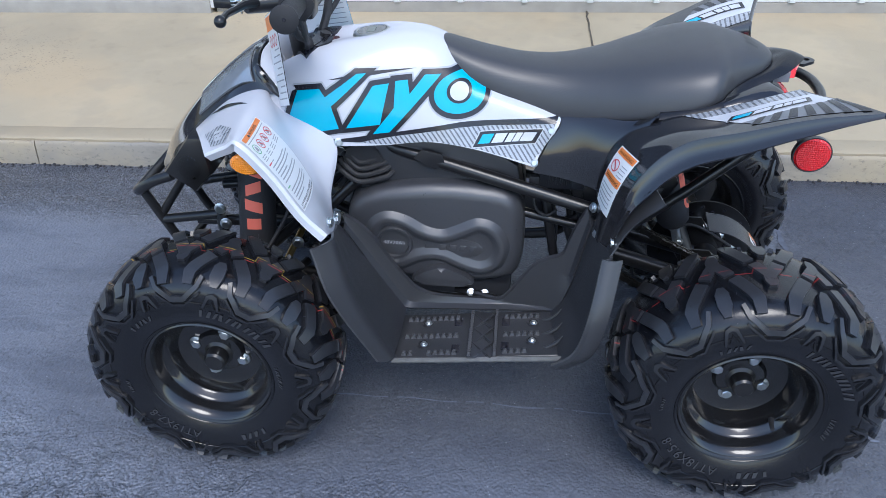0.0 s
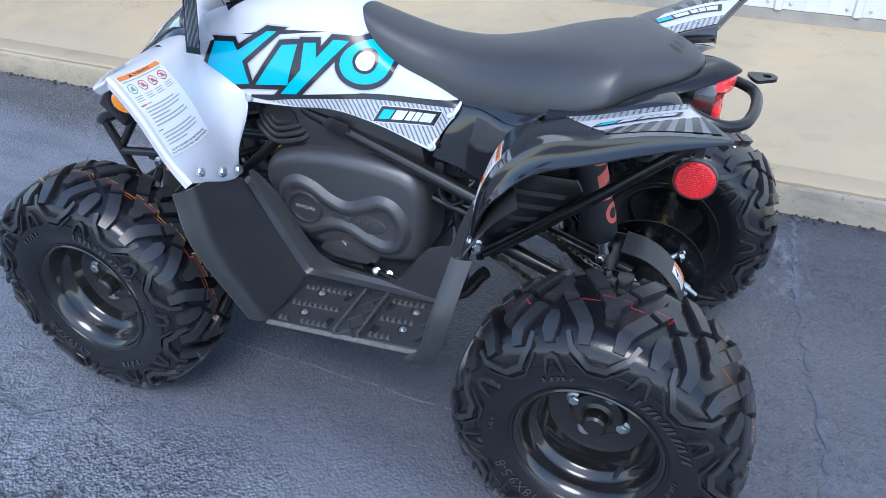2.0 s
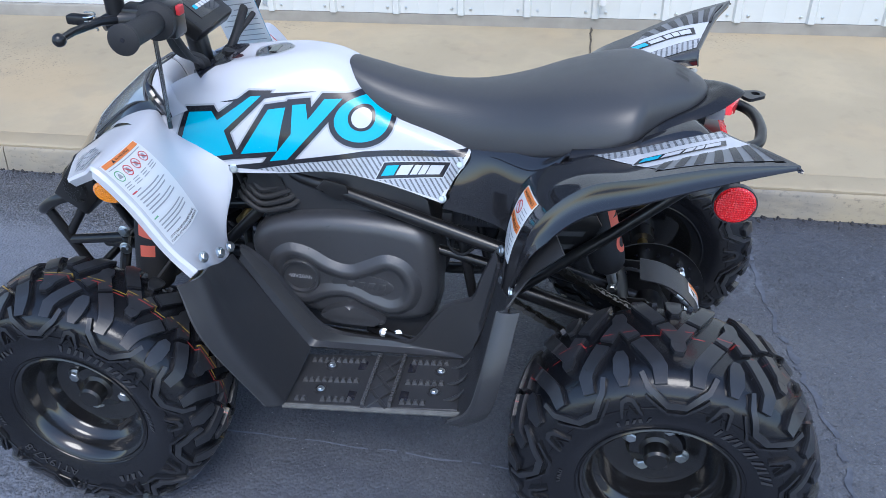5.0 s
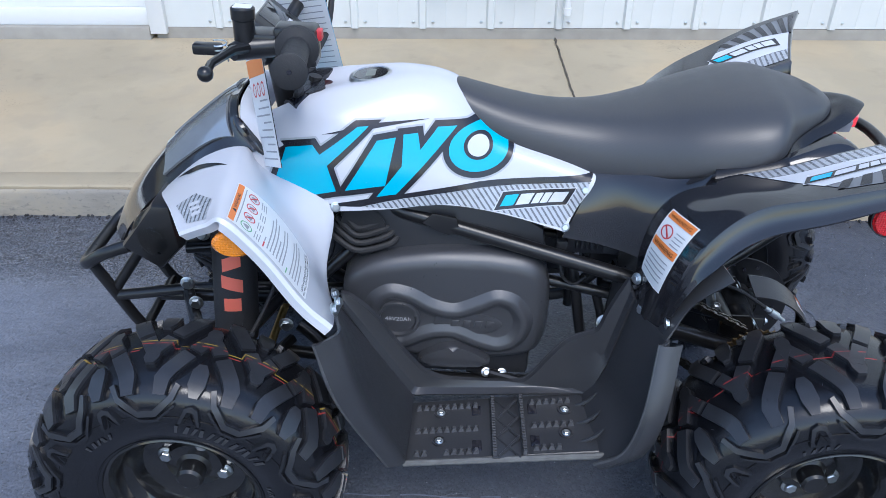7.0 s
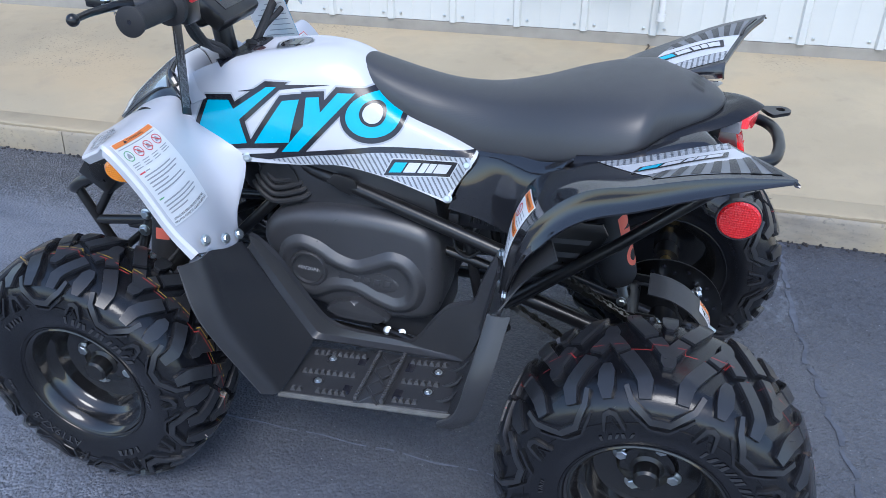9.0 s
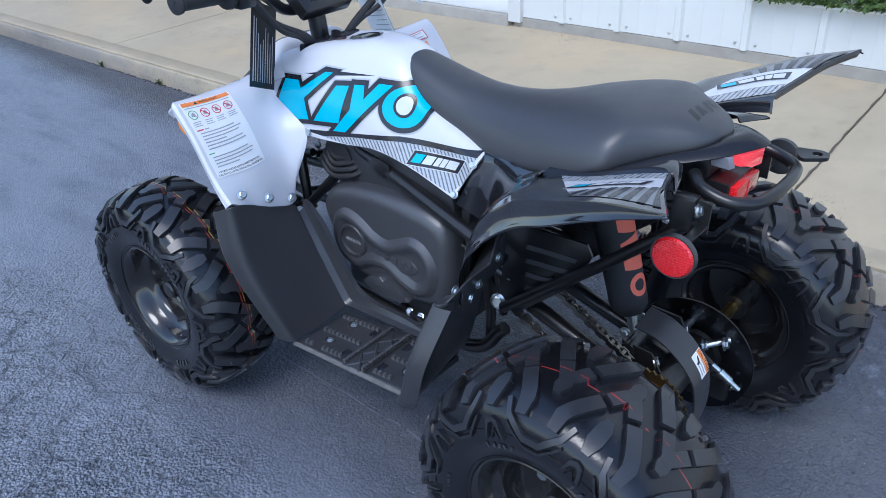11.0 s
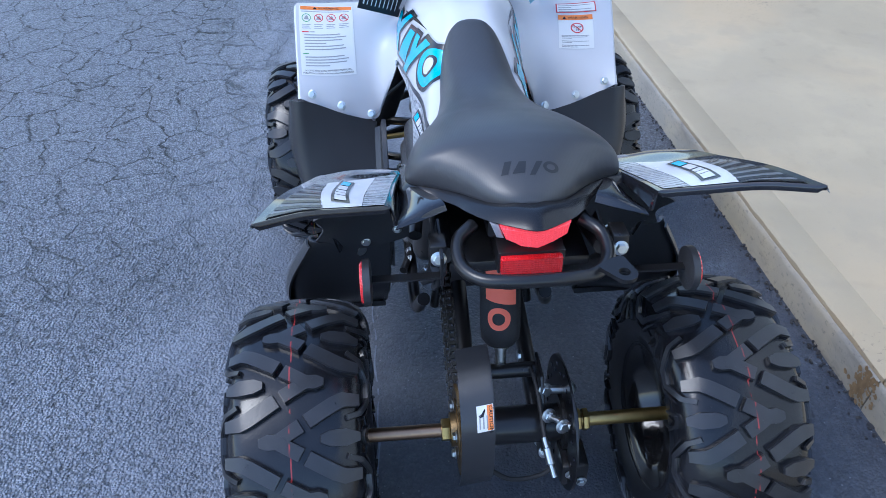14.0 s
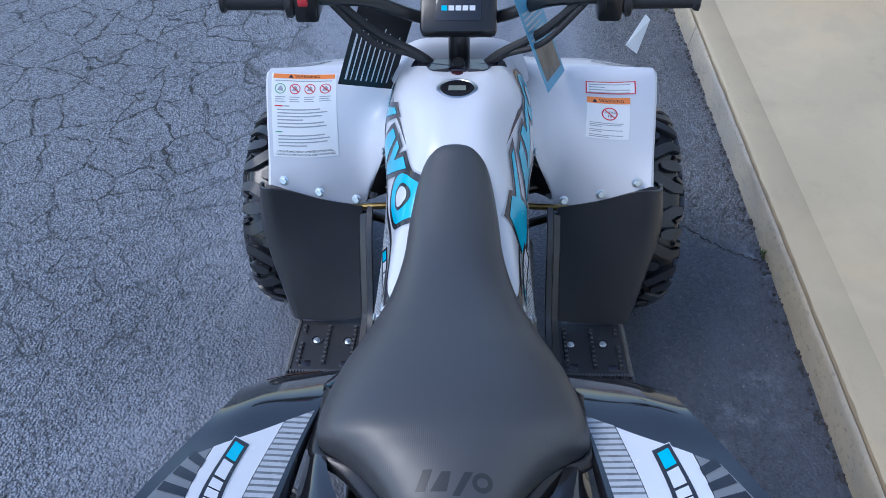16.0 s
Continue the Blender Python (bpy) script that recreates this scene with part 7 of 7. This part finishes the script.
        lettering("heading", "WARNING", lambda x, y: at(w / 2 + x, h * 0.42 + 0.0028 + y), INK, base, 0.0080, 0.0019)
        c = (0.016, h - 0.032)
        film("sign_ring", [ellipse(*c, 0.0105, 0.0105, 24), ellipse(*c, 0.0086, 0.0086, 24)], at, REDPRINT, base, 0.0014)
        film("sign_slash", [[(c[0] - 0.007, c[1] + 0.005), (c[0] - 0.005, c[1] + 0.007), (c[0] + 0.007, c[1] - 0.005), (c[0] + 0.005, c[1] - 0.007)]], at, REDPRINT, base, 0.0018)
        for j in range(4):
            film("print_line", [rect(0.030, h - 0.0255 - 0.0058 * j, w - 0.005, h - 0.0240 - 0.0058 * j)], at, PRINT, base, 0.0014)
        for j in range(5):
            film("print_line", [rect(0.005, h * 0.42 - 0.009 - 0.0060 * j, w - 0.006, h * 0.42 - 0.0074 - 0.0060 * j)], at, PRINT, base, 0.0014)
    elif kind == "caution":
        film("orange_band", [rect(w * 0.62, 0.001, w - 0.001, h - 0.001)], at, ORANGE, base, 0.0013)
        lettering("heading", "CAUTION", lambda x, y: at(w * 0.74 + y, h * 0.44 - x), INK, base, 0.0090, 0.0017)
        film("sign_figure", [[(0.003, h - 0.016), (0.009, h - 0.013), (0.014, h - 0.006), (0.016, h - 0.008), (0.012, h - 0.018), (0.006, h - 0.019)]], at, INK, base, 0.0014)
        for j in range(3):
            film("print_line", [rect(0.004 + 0.0065 * j, 0.004, 0.0065 + 0.0065 * j, h * 0.58)], at, PRINT, base, 0.0014)
    return base


def fender_map(side, u0, v0, u1, v1, w, h):
    """Metres on a label to the front mudguard's net; (u0, v0) its lower left as the rider reads it."""
    g = fender_grid[:, :24] if side < 0 else mirrored(fender_grid[:, :24])
    base = on_net(g, 1)
    p, n = base(25, 12)
    sign = 1 if n.x > 0 else -1

    def at(x, y):
        p, n = base((u0 + (u1 - u0) * y / h) * 39 / 5, (v0 + (v1 - v0) * x / w) * 23 / 3)
        return p, n * sign

    return at


warning_sheet("safety_label", fender_map(-1, 4.02, 2.92, 2.05, 1.50, 0.122, 0.166), "white safety label with orange heading and red signs", 0.122, 0.166, "tall")
warning_sheet("safety_label", fender_map(1, 3.60, 1.55, 2.68, 2.45, 0.072, 0.085), "white safety label with orange heading", 0.072, 0.085, "small")
warning_sheet("safety_label", fender_map(1, 2.60, 1.52, 2.30, 2.58, 0.084, 0.030), "white label with thin red border", 0.084, 0.030, "boxed")
rg = on_net(rear_nets[-1][:, :24], 1)
sg = 1 if rg(8, 12)[1].x < 0 else -1


def arch_at(x, y):
    p, n = rg((0.54 + 1.42 * y / 0.100) * 47 / 6, (0.62 + 1.72 * x / 0.050) * 23 / 3)
    return p, n * sg


warning_sheet("safety_label", arch_at, "white label with two orange headings", 0.050, 0.100, "arch")
ga = np.array([[(x, y, z + 0.20 * (y + 0.061)) for y in np.linspace(-0.089, -0.033, 8)] for x, z in arc])
cg = on_net(ga, 1)
cs = 1 if cg(10, 3)[1].x > 0 else -1


def guard_at(x, y):
    p, n = cg(16.5 - y * 112, 3.3 + x * 115)
    return p, n * cs


warning_sheet("safety_label", guard_at, "white and orange caution label", 0.030, 0.040, "caution")

# front corner film on each mudguard, and the capacity print on the motor cover
for side in (-1, 1):
    fm = fender_map(side, 1.45, 1.70, 0.14, 2.90, 0.08, 0.05)
    film("corner_film", [[(0.0, 0.022), (0.018, 0.046), (0.074, 0.040), (0.078, 0.012), (0.030, 0.002)]], fm, HATCH, front_fenders[0 if side < 0 else 1], 0.0008)
    for i in range(3):
        film("corner_block", [[(0.022 + 0.014 * i, 0.018), (0.031 + 0.014 * i, 0.018), (0.034 + 0.014 * i, 0.031), (0.025 + 0.014 * i, 0.031)]], fm, PALE, front_fenders[0 if side < 0 else 1], 0.0014)
for side in (-1, 1):
    fm = fender_map(side, 1.0, 0.0, 0.0, 3.0, 3.0, 1.0)
    film("air_vent", [[(0.15, 0.62), (0.55, 0.30), (0.72, -0.30), (0.82, -0.62), (0.62, -0.35), (0.34, 0.10)]], fm, GLOSS, front_fenders[0 if side < 0 else 1], 0.0009)
cover = [o for o in quad.children if o.name.startswith("motor_cover")][0]
lettering("capacity_print", "48V20Ah", lambda x, y: (Vector((-0.113 + x, -0.1376, 0.347 + y)), Vector((0, -1, 0))), surface("pale_print", (0.45, 0.46, 0.48), 0.5), cover, 0.0125, 0.0006)

# raised size marking on the tyres
SIDEPRINT = surface("moulded_rubber_mark", (0.040, 0.041, 0.045), 0.38, vary=0.3, scale=60)


def tyre_words(wheels, tread, text, rr, at_deg, size):
    half = len(tread.pts) // 2
    ys, rs = tread.pts[half:, 0][::-1], tread.pts[half:, 1][::-1]
    for w in wheels[:1]:
        tyre = [c for c in w.children if c.name.startswith("tyre")][0]

        def at(x, y):
            r = rr + y
            a = math.radians(at_deg) - x / rr
            yy = -float(np.interp(r, rs, ys))
            return Vector((r * math.cos(a), yy - 0.0006, r * math.sin(a))), Vector((0, -1, 0))

        lettering("size_mark", text, at, SIDEPRINT, tyre, size, 0.0006)

        def turned(deg):
            return lambda x, y: at(x - math.radians(deg - at_deg) * rr, y)

        # raised marks too worn to read: one bold word and lines of small print
        for deg, count, wide, high, low in ((72, 12, 0.0075, 0.016, 0.004), (140, 5, 0.007, 0.010, 0.006), (205, 6, 0.003, 0.006, 0.006), (18, 9, 0.004, 0.008, -0.010), (310, 4, 0.010, 0.012, 0.004)):
            for i in range(count):
                x = (i - count / 2) * wide * 1.45
                skew = 0.002 if i % 3 else -0.002
                film("raised_mark", [[(x, low), (x + wide * (0.5 + 0.35 * (i % 2)), low), (x + wide + skew, low + high), (x + wide * 0.4 + skew, low + high)]], turned(deg), SIDEPRINT, tyre, 0.0009, 0.02)


tyre_words(rear_wheels, rear_tread, "AT18X9.5-8", 0.150, 262, 0.026)
tyre_words(front_wheels, front_tread, "AT19X7-8", 0.148, 250, 0.024)

# stitched-in emblem on the seat as plain raised bars
seat = [o for o in quad.children if o.name.startswith("seat") and not o.name.startswith("seat_base")][0]
tree = BVHTree.FromPolygons([v.co for v in seat.data.vertices], [p.vertices for p in seat.data.polygons])


def seat_at(x, y):
    p, n, _, _ = tree.ray_cast(Vector((0.553 - y, x + 0.012, 1.2)), Vector((0, 0, -1)))
    return p, n


EMBOSS = surface("embossed_vinyl", (0.023, 0.024, 0.027), 0.36, vary=0.1)
for loop in ([(-0.040, -0.010), (-0.030, -0.010), (-0.022, 0.012), (-0.032, 0.012)], [(-0.024, -0.010), (-0.006, -0.010), (-0.002, 0.010), (-0.012, 0.010)], [(0.000, -0.014), (0.008, -0.014), (0.022, 0.010), (0.013, 0.010)]):
    film("emblem", [loop], seat_at, EMBOSS, seat, 0.0005, 0.01)
film("emblem", [ellipse(0.032, 0.0, 0.011, 0.010, 24), ellipse(0.032, 0.0, 0.006, 0.005, 24)], seat_at, EMBOSS, seat, 0.0005, 0.01)


# hang tags: thin card with print on both faces
def card(name, corners, front, back, label, lines, thick=0.0008):
    """A hanging card from lower left, lower right, upper right, upper left as its front is read."""
    a, b, c, d = (Vector(p) for p in corners)
    n = (b - a).cross(d - a).normalized()
    bm = bmesh.new()
    f = [bm.verts.new(p + n * thick) for p in (a, b, c, d)]
    k = [bm.verts.new(p) for p in (a, b, c, d)]
    bm.faces.new(f)
    bm.faces.new(k[::-1])
    for i in range(4):
        bm.faces.new((k[i], k[(i + 1) % 4], f[(i + 1) % 4], f[i]))
    ob = tagged(part(name, bm, front), label, "tag")
    w, h = (b - a).length, (d - a).length

    def at(x, y):
        u, v = x / w, y / h
        return (a * (1 - u) + b * u) * (1 - v) + (d * (1 - u) + c * u) * v, n

    film("back_face", [rect(0.0005, 0.0005, w - 0.0005, h - 0.0005)], lambda x, y: (at(x, y)[0], -n), back, ob, 0.0004, 0.3)
    lines(ob, at, w, h, thick, n)
    return ob


def black_lines(ob, at, w, h, th, n):
    for i in range(9):
        x = 0.010 + i * (w - 0.02) / 8.6
        long_ = (0.92, 0.90, 0.70, 0.55, 0.62, 0.80, 0.74, 0.58, 0.70)[i]
        film("print_line", [rect(x, 0.012, x + (0.0042 if i == 0 else 0.0026), 0.012 + (h - 0.03) * long_)], at, PAPER, ob, th + 0.0004, 0.3)
    back = lambda x, y: (at(x, y)[0], -n)
    film("orange_band", [rect(0.002, h - 0.030, w - 0.002, h - 0.004)], back, ORANGE, ob, 0.0008, 0.3)
    for i in range(3):
        film("sign_ring", [ellipse(w * (0.25 + 0.25 * i), h - 0.050, 0.011, 0.011, 20), ellipse(w * (0.25 + 0.25 * i), h - 0.050, 0.008, 0.008, 20)], back, REDPRINT, ob, 0.0008, 0.3)
    for i in range(9):
        film("print_line", [rect(0.010, 0.012 + 0.011 * i, w - 0.012 - 0.02 * (i % 3), 0.0145 + 0.011 * i)], back, PRINT, ob, 0.0008, 0.3)


card("hang_tag", [(-0.282, -0.229, 0.690), (-0.330, -0.135, 0.644), (-0.360, -0.080, 0.800), (-0.312, -0.174, 0.846)], CARDBLACK, PAPER, "black and white printed card tag hanging from handlebar", black_lines)


def blue_lines(ob, at, w, h, th, n):
    for i in range(6):
        film("print_line", [rect(0.010, h * 0.52 + 0.010 * i, w - 0.012 - 0.012 * (i % 3), h * 0.52 + 0.0028 + 0.010 * i)], at, PALE, ob, th + 0.0004, 0.3)
    film("picture", [rect(0.012, 0.018, w - 0.010, h * 0.44)], at, surface("printed_picture", (0.16, 0.14, 0.12), 0.4, vary=0.9, scale=45), ob, th + 0.0004, 0.3)
    film("red_shape", [[(w * 0.55, h - 0.034), (w * 0.62, h - 0.034), (w * 0.75, h - 0.012), (w * 0.66, h - 0.012)]], at, REDPRINT, ob, th + 0.0004, 0.3)
    back = lambda x, y: (at(x, y)[0], -n)
    for i in range(14):
        film("print_line", [rect(0.010, 0.014 + 0.0125 * i, w - 0.010 - 0.016 * (i % 4), 0.0160 + 0.0125 * i)], back, PRINT, ob, 0.0008, 0.3)


card("hang_tag", [(-0.240, 0.163, 0.700), (-0.352, 0.203, 0.670), (-0.378, 0.131, 0.850), (-0.266, 0.091, 0.880)], CARDBLUE, PAPER, "blue printed brochure card hanging from handlebar", blue_lines)
card("hang_tag", [(-0.318, 0.305, 0.750), (-0.317, 0.328, 0.732), (-0.322, 0.342, 0.800), (-0.330, 0.334, 0.806)], PAPER, PAPER, "small white paper tag on a string", lambda *a: None)
